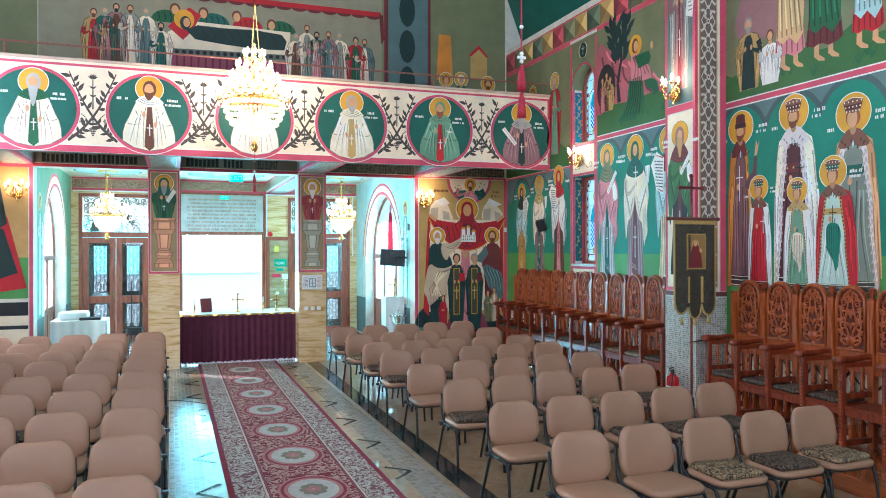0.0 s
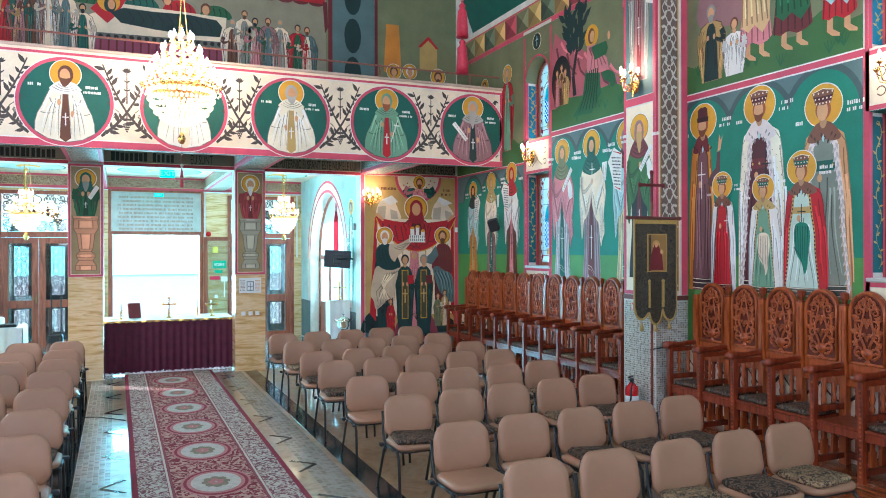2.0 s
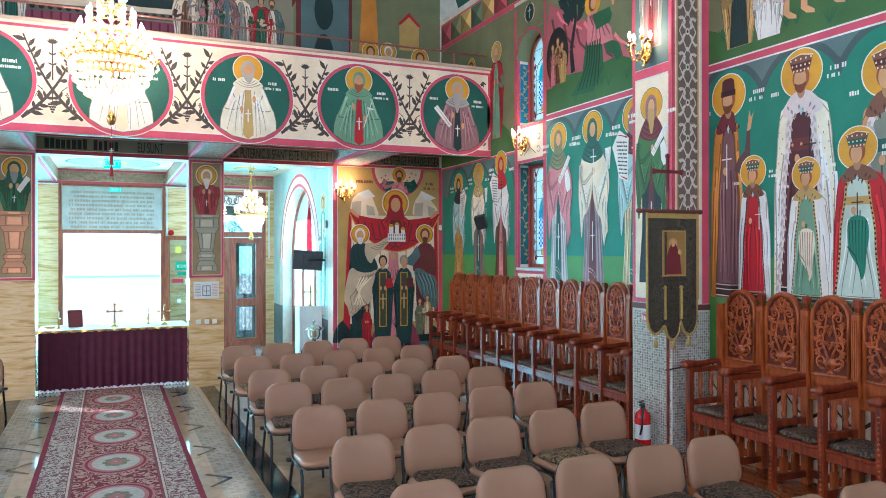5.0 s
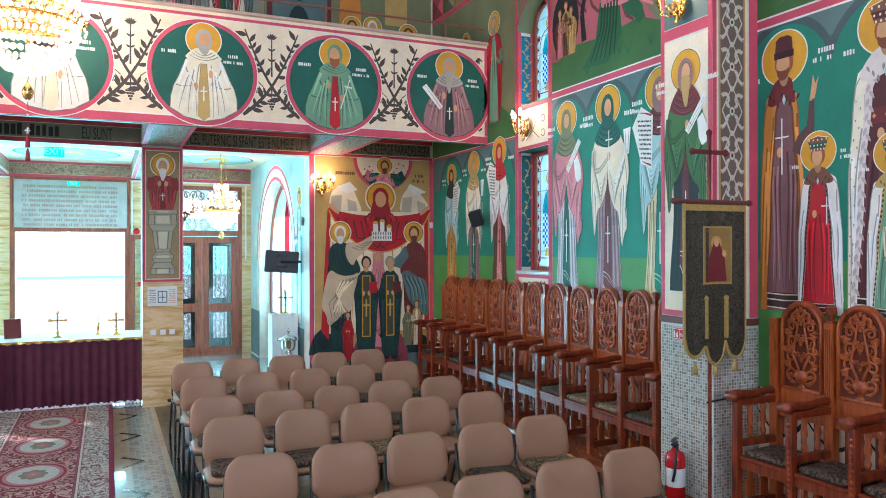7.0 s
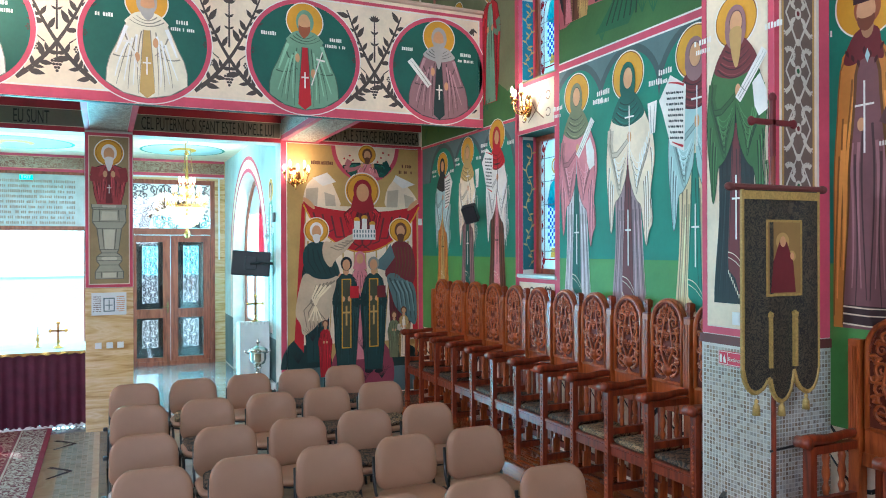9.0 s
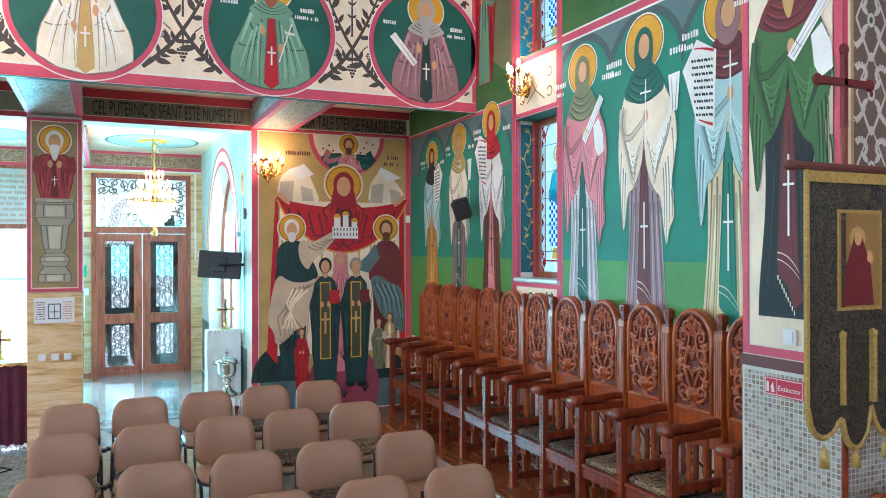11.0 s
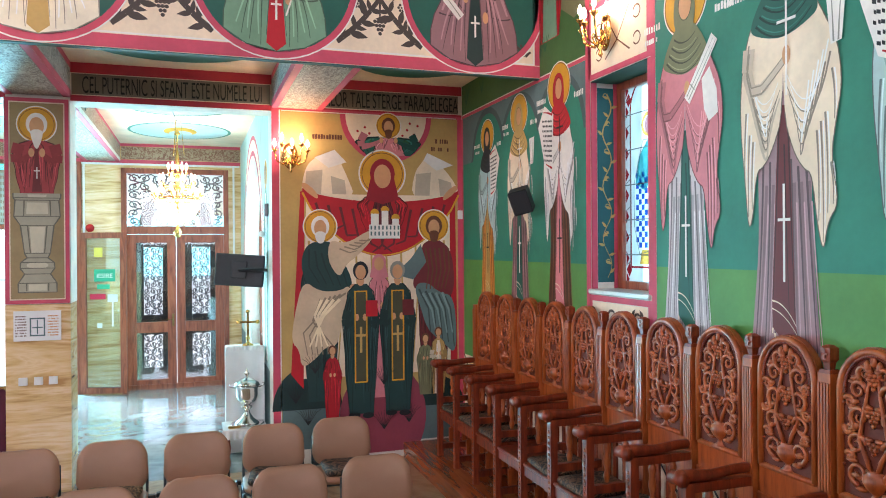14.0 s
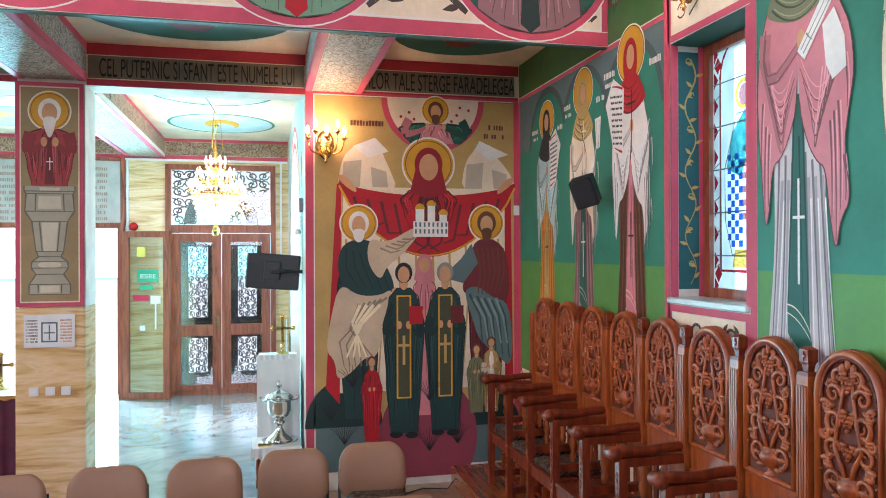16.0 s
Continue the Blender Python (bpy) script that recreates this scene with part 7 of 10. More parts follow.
def side_window(y0, y1, z0, z1, arched, label, tag):
    """Deep window: painted reveals, brown frame, leaded glass with a robed shape."""
    GX = 0.24
    G = Face((GX, 0, 0), (0, 1, 0), (-1, 0, 0))
    yc = (y0 + y1) / 2
    top = z1 - (y1 - y0) / 2 if arched else z1
    win = tagged(new(tag), label, kind=S)
    bm = bmesh.new()
    w = 0.06
    for a, b, c, d in frame_rects(y0, y1, z0, z1, w):
        box(bm, GX - 0.03, GX + 0.04, a, b, c, d)
    part("window_frame", bm, DOORWOOD, win)
    if arched:
        arch_fill("window_head", 0.002, 0.42, yc, (y1 - y0) / 2, top, z1 + 0.001, OLIVE, win)
        arch_fill("frame_head", GX - 0.03, GX + 0.04, yc, (y1 - y0) / 2 - w, top, z1, DOORWOOD, win)
    g = G.rects("glass_pane", [(y0 + w, y1 - w, z0 + w, z1 - w)], ST_CLEAR, win, 0)
    g.visible_shadow = False
    h = z1 - z0
    b = G.polys("red_border", [q for k in range(10) for q in [[(y0 + w + 0.01, z0 + h * (k + 0.15) / 10), (y0 + w + 0.05, z0 + h * (k + 0.5) / 10), (y0 + w + 0.01, z0 + h * (k + 0.85) / 10)], [(y1 - w - 0.01, z0 + h * (k + 0.15) / 10), (y1 - w - 0.05, z0 + h * (k + 0.5) / 10), (y1 - w - 0.01, z0 + h * (k + 0.85) / 10)]]], ST_RED, win, 2)
    R = (y1 - y0) / 2 - 0.13
    zt = top - 0.22
    panel = [(yc - R, z0 + 0.16), (yc + R, z0 + 0.16)] + [(yc + R * math.cos(a), zt + R * math.sin(a)) for a in [math.pi * i / 12 for i in range(13)]]
    G.polys("lead_line", [q for s in (zip(panel, panel[1:] + panel[:1])) for q in stroke(list(s), 0.02)], ST_RED, win, 3)
    rb = [(-0.62, 0.2), (0.5, 0.17), (0.78, 0.3), (0.8, 0.5), (0.5, 0.62), (0.3, 0.7), (-0.15, 0.7), (-0.5, 0.6), (-0.8, 0.45)]
    G.polys("white_robe", [[(yc + x * R, z0 + h * t) for x, t in rb]], ST_CLEAR, win, 2)

    def inside(x, t):
        lim = 0.82 - 0.5 * max(0, t - 0.5) - 0.35 * max(0, 0.3 - t)
        return abs(x) < lim - 0.06
    for m, nm, odd in ((ST_BLUE, "blue_check", 0), (ST_PINK, "rose_check", 3)):
        G.rects(nm, [(yc + x * R, yc + x * R + 0.034, z0 + t * h, z0 + t * h + 0.036) for i in range(10) for j in range(16) for x in [-0.85 + i * 0.034 / R] for t in [0.2 + j * 0.037 / h] if inside(x + 0.08, t) and ((i + j) % 2 == 0 and t < 0.54 and i not in (4, 5) if not odd else (i + j) % 2 and 3 <= i <= 5 and j > 3)], m, win, 3)
    G.polys("teal_mantle", [[(yc + R * 0.15, z0 + h * 0.46), (yc + R * 0.72, z0 + h * 0.5), (yc + R * 0.5, z0 + h * 0.63), (yc - R * 0.1, z0 + h * 0.72), (yc - R * 0.4, z0 + h * 0.64), (yc - R * 0.2, z0 + h * 0.56)]], ST_TEAL, win, 4)
    G.polys("red_diamond", [[(yy, zz - 0.05), (yy + 0.035, zz), (yy, zz + 0.05), (yy - 0.035, zz)] for yy in (y0 + w + 0.05, y1 - w - 0.05) for zz in (z0 + 0.14, z1 - 0.14 - (0.3 if arched else 0))], ST_RED, win, 4)
    G.polys("lead_line", [q for k in range(7) for sg in (-1, 1) for q in stroke([(yc + sg * R, z0 + 0.2 + (zt - z0 - 0.1) * k / 6), (yc + sg * (R + 0.06), z0 + 0.17 + (zt - z0 - 0.1) * k / 6)], 0.008)] + [q for a, b in zip(rb, rb[1:] + rb[:1]) for q in stroke([(yc + a[0] * R, z0 + h * a[1]), (yc + b[0] * R, z0 + h * b[1])], 0.008)], LEAD, win, 5)
    G.rects("lead_line", [(y0 + w, y1 - w, z0 + h * k / 6 - 0.004, z0 + h * k / 6 + 0.004) for k in range(1, 6)] + [(yc - R - 0.004, yc - R + 0.004, z0 + 0.16, zt), (yc + R - 0.004, yc + R + 0.004, z0 + 0.16, zt)], LEAD, win, 6)
    G.polys("amber_disc", ring(yc, z0 + h * 0.77, 0.06, 0.085, 20), ST_YEL, win, 3)
    G.polys("pink_oval", [oval(yc, z0 + h * 0.765, 0.045, 0.06)], ST_PINK, win, 5)
    G.polys("amber_foot", [[(yc - R * 0.5, z0 + 0.18), (yc + R * 0.5, z0 + 0.18), (yc + R * 0.4, z0 + 0.28), (yc - R * 0.4, z0 + 0.28)]], ST_YEL, win, 3)
    # painted reveals and casing
    bm = bmesh.new()
    for yy, o in ((y1, -0.004), (y0, 0.004)):
        box(bm, 0.05, GX - 0.035, min(yy, yy + o), max(yy, yy + o), z0 + 0.05, top - 0.04)
    part("painted_reveal", bm, paint("reveal_teal_paint", 16, 92, 96) if not arched else paint("reveal_blue_paint", 16, 118, 146), win, "teal reveal painted with gold vines")
    for yy, sg in ((y1, -1), (y0, 1)):
        V = Face((0, yy + sg * 0.0045, 0), (1, 0, 0), (0, sg, 0))
        wave = [(0.125 + 0.035 * math.sin(i * 0.55), z0 + 0.08 + (top - z0 - 0.16) * i / 40) for i in range(41)]
        V.polys("gold_vine", stroke(wave[::-1], 0.011) + [leaf_shape(wave[i], (0.5 if i % 4 < 2 else 2.6) + 0.3 * math.sin(i), 0.055) for i in range(1, 40, 2)] + [f for i in range(3, 40, 6) for f in ring(wave[i][0] + (0.03 if i % 4 < 2 else -0.03), wave[i][1] + 0.02, 0.012, 0.018, 10, 0, 300)], SAND, win, 1)
    bm = bmesh.new()
    for yy, o in ((y1, -0.005), (y0, 0.005)):
        box(bm, 0.0, 0.045, min(yy, yy + o), max(yy, yy + o), z0, top)
        box(bm, GX - 0.06, GX - 0.032, min(yy, yy + o), max(yy, yy + o), z0, top)
    part("reveal_edge", bm, PINK, win)
    if not arched:
        part("window_sill", abox(-0.02, GX - 0.03, y0 - 0.02, y1 + 0.02, z0 - 0.03, z0 + 0.006, 0.006), mat("sill_marble", (0.5, 0.5, 0.46), 0.3), win)
        part("reveal_head", abox(0.0, GX - 0.03, y0, y1, z1 - 0.006, z1 + 0.002), TEAL_DARK, win)
        EAST.rects("casing", [(y1, y1 + 0.035, z0, z1), (y0 - 0.035, y0, z0, z1)], PINK, win, 5)
    else:
        EAST.rects("casing", [(y1, y1 + 0.03, z0, top), (y0 - 0.03, y0, z0, top)], PINK, win, 6)
        EAST.polys("casing_arch", ring(yc, top, (y1 - y0) / 2, (y1 - y0) / 2 + 0.03, 24, 0, 180), PINK, win, 6)
    return win


n = 0
for y0 in (-3.37, -9.37):
    n += 1
    side_window(y0, y0 + 0.7, 1.82, 3.29, False, "leaded stained-glass window in a brown frame", "window_%d" % n)
    n += 1
    side_window(y0, y0 + 0.7, 3.84, 5.12, True, "arched leaded window with turquoise reveals", "window_%d" % n)
    pn = painting(EAST, "wall_painting", [(y0 + 0.0, y0 + 0.7, 3.335, 3.77)], CREAM, "cream painted panel with scrolls behind a wall lamp")
    EAST.rects("border", frame_rects(y0 - 0.03, y0 + 0.73, 3.295, 3.82, 0.04), PINK, pn, 2)
    EAST.polys("painted_scroll", [q for a in (0.12, 0.58) for zz in (3.45, 3.62) for q in ring(y0 + a, zz, 0.035, 0.045, 14, 20, 330)] + [q for a in (0.2, 0.5) for q in stroke([(y0 + a, 3.4), (y0 + 0.35, 3.5), (y0 + a, 3.7)], 0.012)], BROWN, pn, 2)
    pn = painting(EAST, "wall_painting", [(y0 + 0.02, y0 + 0.68, 1.45, 1.74)], CREAM, "cream painted panel with vine scrolls under a window")
    EAST.rects("border", frame_rects(y0 - 0.03, y0 + 0.73, 1.40, 1.785, 0.04), PINK, pn, 2)
    vs_ = [q for k, a in enumerate((0.12, 0.27, 0.43, 0.58)) for q in stroke([(y0 + a + 0.07 * (1 - 0.07 * i) * math.cos(0.6 * i + 3.1 * (k % 2)), 1.62 + 0.09 * (1 - 0.07 * i) * math.sin(0.6 * i + 3.1 * (k % 2))) for i in range(12)], 0.02)]
    vs_ += [leaf_shape((y0 + a, 1.62 + e * 0.05), 0.8 * e + 1.5 * k, 0.07) for k, a in enumerate((0.06, 0.2, 0.35, 0.5, 0.64)) for e in (-1, 1)]
    tagged(EAST.polys("painted_scroll", vs_, VINE, pn, 2), kind="stuff")


# unseen panes added in the far windows to keep sun off the floor
SUN_BLOCK = mat("sun_block_pane", (0.7, 0.72, 0.72), 0.6)
SUN_BLOCK.node_tree.nodes["Principled BSDF"].inputs["Transmission Weight"].default_value = 0.4
for wy in (-3.02, -9.02, -13.5):
    n += 1
    wn_ = tagged(new("window_%d" % n), "tall frosted window in the far side wall", kind=S)
    bm = bmesh.new()
    for a, b, c, d in frame_rects(wy - 0.55, wy + 0.55, 1.8, 5.0, 0.06):
        box(bm, XL - 0.39, XL - 0.36, a, b, c, d)
    part("window_frame", bm, DOORWOOD, wn_)
    part("glass_pane", abox(XL - 0.38, XL - 0.37, wy - 0.49, wy + 0.49, 1.86, 4.94), SUN_BLOCK, wn_)


def scroll_tubes(bm, u0, u1, z0, z1, y, r=0.006, seed=1, cell=0.16):
    """Pierced scroll lattice: C-scrolls and rings that fill a panel."""
    g = random.Random(seed)
    nu, nz = max(1, round((u1 - u0) / cell)), max(1, round((z1 - z0) / cell))
    du, dz = (u1 - u0) / nu, (z1 - z0) / nz
    for i in range(nu):
        for j in range(nz):
            cu, cz = u0 + du * (i + 0.5), z0 + dz * (j + 0.5)
            s = -1 if (i + j) % 2 else 1
            a0 = g.choice((0, 90, 180, 270))
            pts = []
            for k in range(11):
                a = radians(a0 + s * 45 * k)
                q = 0.52 * (1 - 0.075 * k)
                pts.append((cu + du * q * math.cos(a), y, cz + dz * q * math.sin(a)))
            tube(bm, pts, r, 4, caps=False)
            tube(bm, [(cu - du * 0.5, y, cz + s * dz * 0.5), (cu - du * 0.1, y, cz + s * dz * 0.35), (cu + du * 0.1, y, cz - s * dz * 0.35), (cu + du * 0.5, y, cz - s * dz * 0.5)], r, 4, caps=False)
    return bm


LATTICE = mat("dark_lattice", (0.05, 0.06, 0.06), 0.5)
SHUTTER = mat("shutter_wood", (0.035, 0.026, 0.022), 0.5)


def porch_door(x0, x1, tag, label):
    door = tagged(new(tag), label, kind=S)
    y0, y1 = 4.80, 4.90
    bm = bmesh.new()
    for a, b, c, d in frame_rects(x0, x1, 0.0, 3.355, 0.075):
        box(bm, a, b, y0, y1, c, d)
    box(bm, x0 + 0.076, x1 - 0.076, y0, y1, 2.36, 2.48)
    part("door_frame", bm, DOORWOOD, door)
    xm = (x0 + x1) / 2
    for a, b in ((x0 + 0.078, xm - 0.004), (xm + 0.004, x1 - 0.078)):
        bm = bmesh.new()
        for q in frame_rects(a, b, 0.02, 2.355, 0.125):
            box(bm, q[0], q[1], y0 + 0.015, y1 - 0.01, q[2], q[3])
        box(bm, a + 0.126, b - 0.126, y0 + 0.015, y1 - 0.01, 0.86, 1.02)
        leaf = part("door_leaf", bm, DOORWOOD, door)
        for c, d, m0, m1 in ((0.15, 0.85, 0.16, 0.03), (1.03, 2.22, 0.09, 0.06)):
            bm = bmesh.new()
            for q in ((a + 0.12, a + 0.225, c - 0.02, d + 0.02), (b - 0.2, b - 0.12, c - 0.02, d + 0.02), (a + 0.2255, b - 0.2005, c - 0.02, c + m0), (a + 0.2255, b - 0.2005, d - m1, d + 0.02)):
                box(bm, q[0], q[1], 4.93, 4.96, q[2], q[3])
            part("shutter", bm, SHUTTER, leaf, "dark outer shutter board")
            part("lattice", scroll_tubes(bmesh.new(), a + 0.225, b - 0.2, c + m0, d - m1, 4.945, 0.0095, int(c * 100), 0.105), LATTICE, leaf)
            gp = part("glass_pane", abox(a + 0.12, b - 0.12, 4.845, 4.85, c - 0.02, d + 0.02), GLASS, leaf)
            gp.visible_shadow = False
    bm = lathe(bmesh.new(), [(0.008, 0), (0.008, 0.03)], (xm - 0.05, y0, 1.06), 8, "y")
    tube(bm, [(xm - 0.05, y0 - 0.02, 1.06), (xm - 0.05, y0 - 0.035, 1.06), (xm - 0.15, y0 - 0.035, 1.06)], 0.009, 6)
    box(bm, xm - 0.065, xm - 0.035, y0 - 0.004, y0 + 0.012, 0.95, 1.14)
    part("door_handle", bm, OLDBRASS, door)
    # transom with an arched gap in the scrollwork
    bm = bmesh.new()
    tx0, tx1, tz0, tz1 = x0 + 0.09, x1 - 0.09, 2.49, 3.27
    for k in range(4):
        scroll_tubes(bm, tx0 + (0 if k % 2 == 0 else (tx1 - tx0) * 0.76), tx0 + (tx1 - tx0) * (0.24 if k % 2 == 0 else 1.0), tz0 + 0.4 * (k // 2), tz0 + 0.4 * (k // 2) + 0.38, 4.87, 0.0125, k, 0.14)
    scroll_tubes(bm, tx0 + (tx1 - tx0) * 0.24, tx0 + (tx1 - tx0) * 0.76, tz1 - 0.2, tz1, 4.87, 0.0125, 9, 0.14)
    arch = bmesh.new()
    for i in range(20):
        v = [arch.verts.new((xm + k * math.cos(q), y, tz0 + k * 1.05 * math.sin(q))) for y in (4.855, 4.885) for k, q in ((0.35, math.pi * i / 20), (0.53, math.pi * i / 20), (0.53, math.pi * (i + 1) / 20), (0.35, math.pi * (i + 1) / 20))]
        for f in ((0, 1, 2, 3), (7, 6, 5, 4), (0, 3, 7, 4), (1, 5, 6, 2)):
            arch.faces.new([v[k] for k in f])
    part("arch_board", arch, SHUTTER, door, "dark arched board in the transom")
    scroll_tubes(bm, xm - 0.3, xm + 0.3, tz0, tz0 + 0.22, 4.87, 0.0125, 21, 0.12)
    part("transom_lattice", bm, LATTICE, door)
    gp = part("transom_pane", abox(tx0 - 0.01, tx1 + 0.01, 4.84, 4.845, tz0 - 0.01, tz1 + 0.01), GLASS, door)
    gp.visible_shadow = False
    return door


porch_door(-3.69, -2.14, "door_1", "brown wooden double door with pierced scroll panels")
porch_door(-8.36, -6.82, "door_2", "brown wooden double door with pierced scroll panels")
# open main doorway with its standing leaf
dr = tagged(new("door_3"), "open main entrance with brown frame, one glazed leaf ajar", kind=S)
bm = bmesh.new()
for a, b, c, d in ((-6.24, -6.15, 0, 2.42), (-4.33, -4.24, 0, 2.42), (-6.24, -4.24, 2.42, 2.5)):
    box(bm, a, b, 4.78, 4.92, c, d)
part("door_frame", bm, DOORWOOD, dr)
bm = bmesh.new()
for a, b, c, d in frame_rects(0, 0.66, 0.02, 2.38, 0.085):
    box(bm, a, b, -0.03, 0.03, c, d)
leaf = part("door_leaf", bm, DOORWOOD, dr)
gp = part("glass_pane", abox(0.08, 0.58, -0.004, 0.004, 0.1, 2.3), GLASS, leaf)
gp.visible_shadow = False
for x0, x1, z0, z1, m, nm in ((0.2, 0.5, 1.66, 1.84, SIGNGREEN, "exit_sticker"), (0.24, 0.42, 1.55, 1.62, SIGNGREEN, "arrow_sticker"), (0.14, 0.36, 1.4, 1.48, SIGNRED, "red_sticker"), (0.39, 0.53, 1.36, 1.47, WHITEPL, "white_box"), (0.2, 0.32, 2.02, 2.16, mat("yellow_vinyl", (0.7, 0.6, 0.1), 0.4), "yellow_sticker"), (0.45, 0.47, 1.0, 1.36, WHITEPL, "cable_duct"), (0.24, 0.31, 0.98, 1.05, WHITEPL, "switch_plate")):
    part(nm, abox(x0, x1, -0.010, -0.005, z0, z1), m, leaf)
lettering("IESIRE", Matrix(((1, 0, 0, 0.35), (0, 0, -1, -0.011), (0, 1, 0, 1.715), (0, 0, 0, 1))), 0.09, WHITE, leaf)
leaf.matrix_world = pose(-4.24, 4.70, 0, 0, 0, -14)
# inscription board over the entrance
bd = tagged(part("inscription_board", abox(-6.18, -4.29, 4.80, 4.836, 2.5, 3.38, 0.004), mat("grey_polished_slab", (0.42, 0.4, 0.37), 0.12)), "polished grey stone board carved with lines of text", "plaque")
BF = Face((0, 4.80, 0), (1, 0, 0), (0, -1, 0))
tagged(BF.rects("carved_line", [q for k in range(9) for q in bars(rng, -6.05, -4.45, 3.24 - 0.088 * k, 0.05)], paint("carved_text_paint", 150, 122, 106), bd, 1), kind="stuff")
part("board_frame", abox(-6.24, -6.185, 4.79, 4.838, 2.45, 3.43), DOORWOOD, bd)
part("board_frame", abox(-4.285, -4.23, 4.79, 4.838, 2.45, 3.43), DOORWOOD, bd)
part("board_frame", abox(-6.182, -4.288, 4.79, 4.838, 3.385, 3.43), DOORWOOD, bd)
# side arches of the porch: fill, timber screen, coloured light
for x0, x1, gx, tag in ((-1.95, -1.6, -1.72, "window_9"), (-8.87, -8.52, -8.75, "window_10")):
    tagged(arch_fill("wall_arch", x0, x1, 2.5, 1.4, 1.9, 3.3, PLASTER), "plaster corners of the porch arch", kind=S)
    wn_ = tagged(new(tag), "arched glazed timber screen in the porch side wall", kind=S)
    bm = bmesh.new()
    for a, b, c, d in ((1.1, 1.2, 0, 1.9), (3.8, 3.9, 0, 1.9), (1.98, 2.06, 0, 1.9), (2.94, 3.02, 0, 1.9), (1.1, 3.9, 1.86, 1.96), (1.2, 3.8, 0.0, 0.14), (1.2, 3.8, 0.78, 0.9)):
        box(bm, gx - 0.03, gx + 0.03, a, b, c, d)
    part("screen_frame", bm, DOORWOOD, wn_)
    bm = bmesh.new()
    for a, b in ((1.2, 1.98), (2.06, 2.94), (3.02, 3.8)):
        box(bm, gx - 0.012, gx + 0.012, a, b, 0.14, 0.78)
    part("lower_panel", bm, DOORWOOD, wn_)
    bm = bmesh.new()
    tube(bm, [(gx, 2.5 + 1.37 * math.cos(a), 1.93 + 1.36 * math.sin(a)) for a in [math.pi * i / 24 for i in range(25)]], 0.04, 6)
    part("arch_frame", bm, DOORWOOD, wn_)
    AF = Face((gx, 0, 0), (0, 1, 0), (-1, 0, 0) if x0 > -5 else (1, 0, 0))
    gp = AF.polys("glass_pane", [[(1.2, 0.9), (3.8, 0.9), (3.8, 1.9), (1.2, 1.9)], oval(2.5, 1.93, 1.36, 1.36, 24, 0, 180)], ST_CLEAR, wn_, 0)
    gp.visible_shadow = False
    AF.polys("red_robe", [[(2.3, 2.05), (2.75, 2.05), (2.7, 2.7), (2.58, 2.95), (2.42, 2.9), (2.32, 2.6)]], ST_RED, wn_, 2)
    AF.polys("pink_oval", [oval(2.5, 3.02, 0.09, 0.11)], ST_PINK, wn_, 3)

# ---- things on the wall and ceiling ----


def sconce(m, label, group="wall lamps"):
    """Gilt wall lamp: back plate, scrolled arms, cups and lit candle bulbs."""
    root = tagged(new("wall_lamp"), label, "wall lamp", group)
    bm = lathe(bmesh.new(), [(0.0, 0.0), (0.06, 0.004), (0.075, 0.012), (0.05, 0.022), (0.0, 0.03)], (0, 0, 0), 14, "y")
    for v in bm.verts:
        v.co.y, v.co.z = -abs(v.co.y), v.co.z * 1.7
    part("back_plate", bm, BRASS, root, smooth=True)
    for k in range(5):
        a = radians(-66 + 33 * k)
        dx, dy = math.sin(a) * 0.17, -math.cos(a) * 0.12 - 0.05
        z1 = 0.05 + (0.05 if k % 2 else 0)
        bm = bmesh.new()
        tube(bm, [(dx * 0.1, -0.02, -0.02), (dx * 0.45, dy * 0.5, -0.09), (dx * 0.85, dy * 0.85, -0.06), (dx, dy, z1 - 0.03)], 0.007, 5)
        tube(bm, [(dx * 0.4, dy * 0.45, -0.08), (dx * 0.6, dy * 0.55, -0.02), (dx * 0.5, dy * 0.5, 0.0), (dx * 0.42, dy * 0.45, -0.03)], 0.005, 4)
        arm = part("arm", bm, BRASS, root, smooth=True)
        part("cup", lathe(bmesh.new(), [(0.008, -0.03), (0.026, -0.01), (0.03, 0.0), (0.012, 0.002), (0.011, 0.03)], (dx, dy, z1), 10), BRASS, arm, smooth=True)
        part("candle_bulb", lathe(bmesh.new(), [(0.008, 0.03), (0.017, 0.05), (0.013, 0.075), (0.002, 0.1)], (dx, dy, z1), 8), BULB, arm, smooth=True)
    bm = lathe(bmesh.new(), [(0.002, -0.17), (0.018, -0.15), (0.008, -0.13), (0.026, -0.1), (0.012, -0.08)], (0, -0.05, 0), 10)
    part("drop", bm, BRASS, root, smooth=True)
    root.matrix_world = m
    return root


s1 = sconce(pose(-1.78, -0.03, 3.02), "gilt five-candle wall lamp, lit, on the mural")
for m, en in ((pose(-0.035, -2.95, 3.56, 0, 0, -90), 1), (pose(-0.495, -6.1, 4.02, 0, 0, -90), 1), (pose(-0.035, -9.0, 3.56, 0, 0, -90), 1), (pose(-8.75, -0.03, 3.02), 1)):
    copy_thing(s1, m)
for at, e in (((-1.78, -0.22, 3.16), 9), ((-0.22, -2.95, 3.72), 7), ((-0.68, -6.1, 4.18), 9), ((-0.22, -9.0, 3.72), 7), ((-8.75, -0.22, 3.16), 9)):
    lamp("wall_lamp_light", "POINT", Matrix.Translation(at), e, WARM, size=0.08)


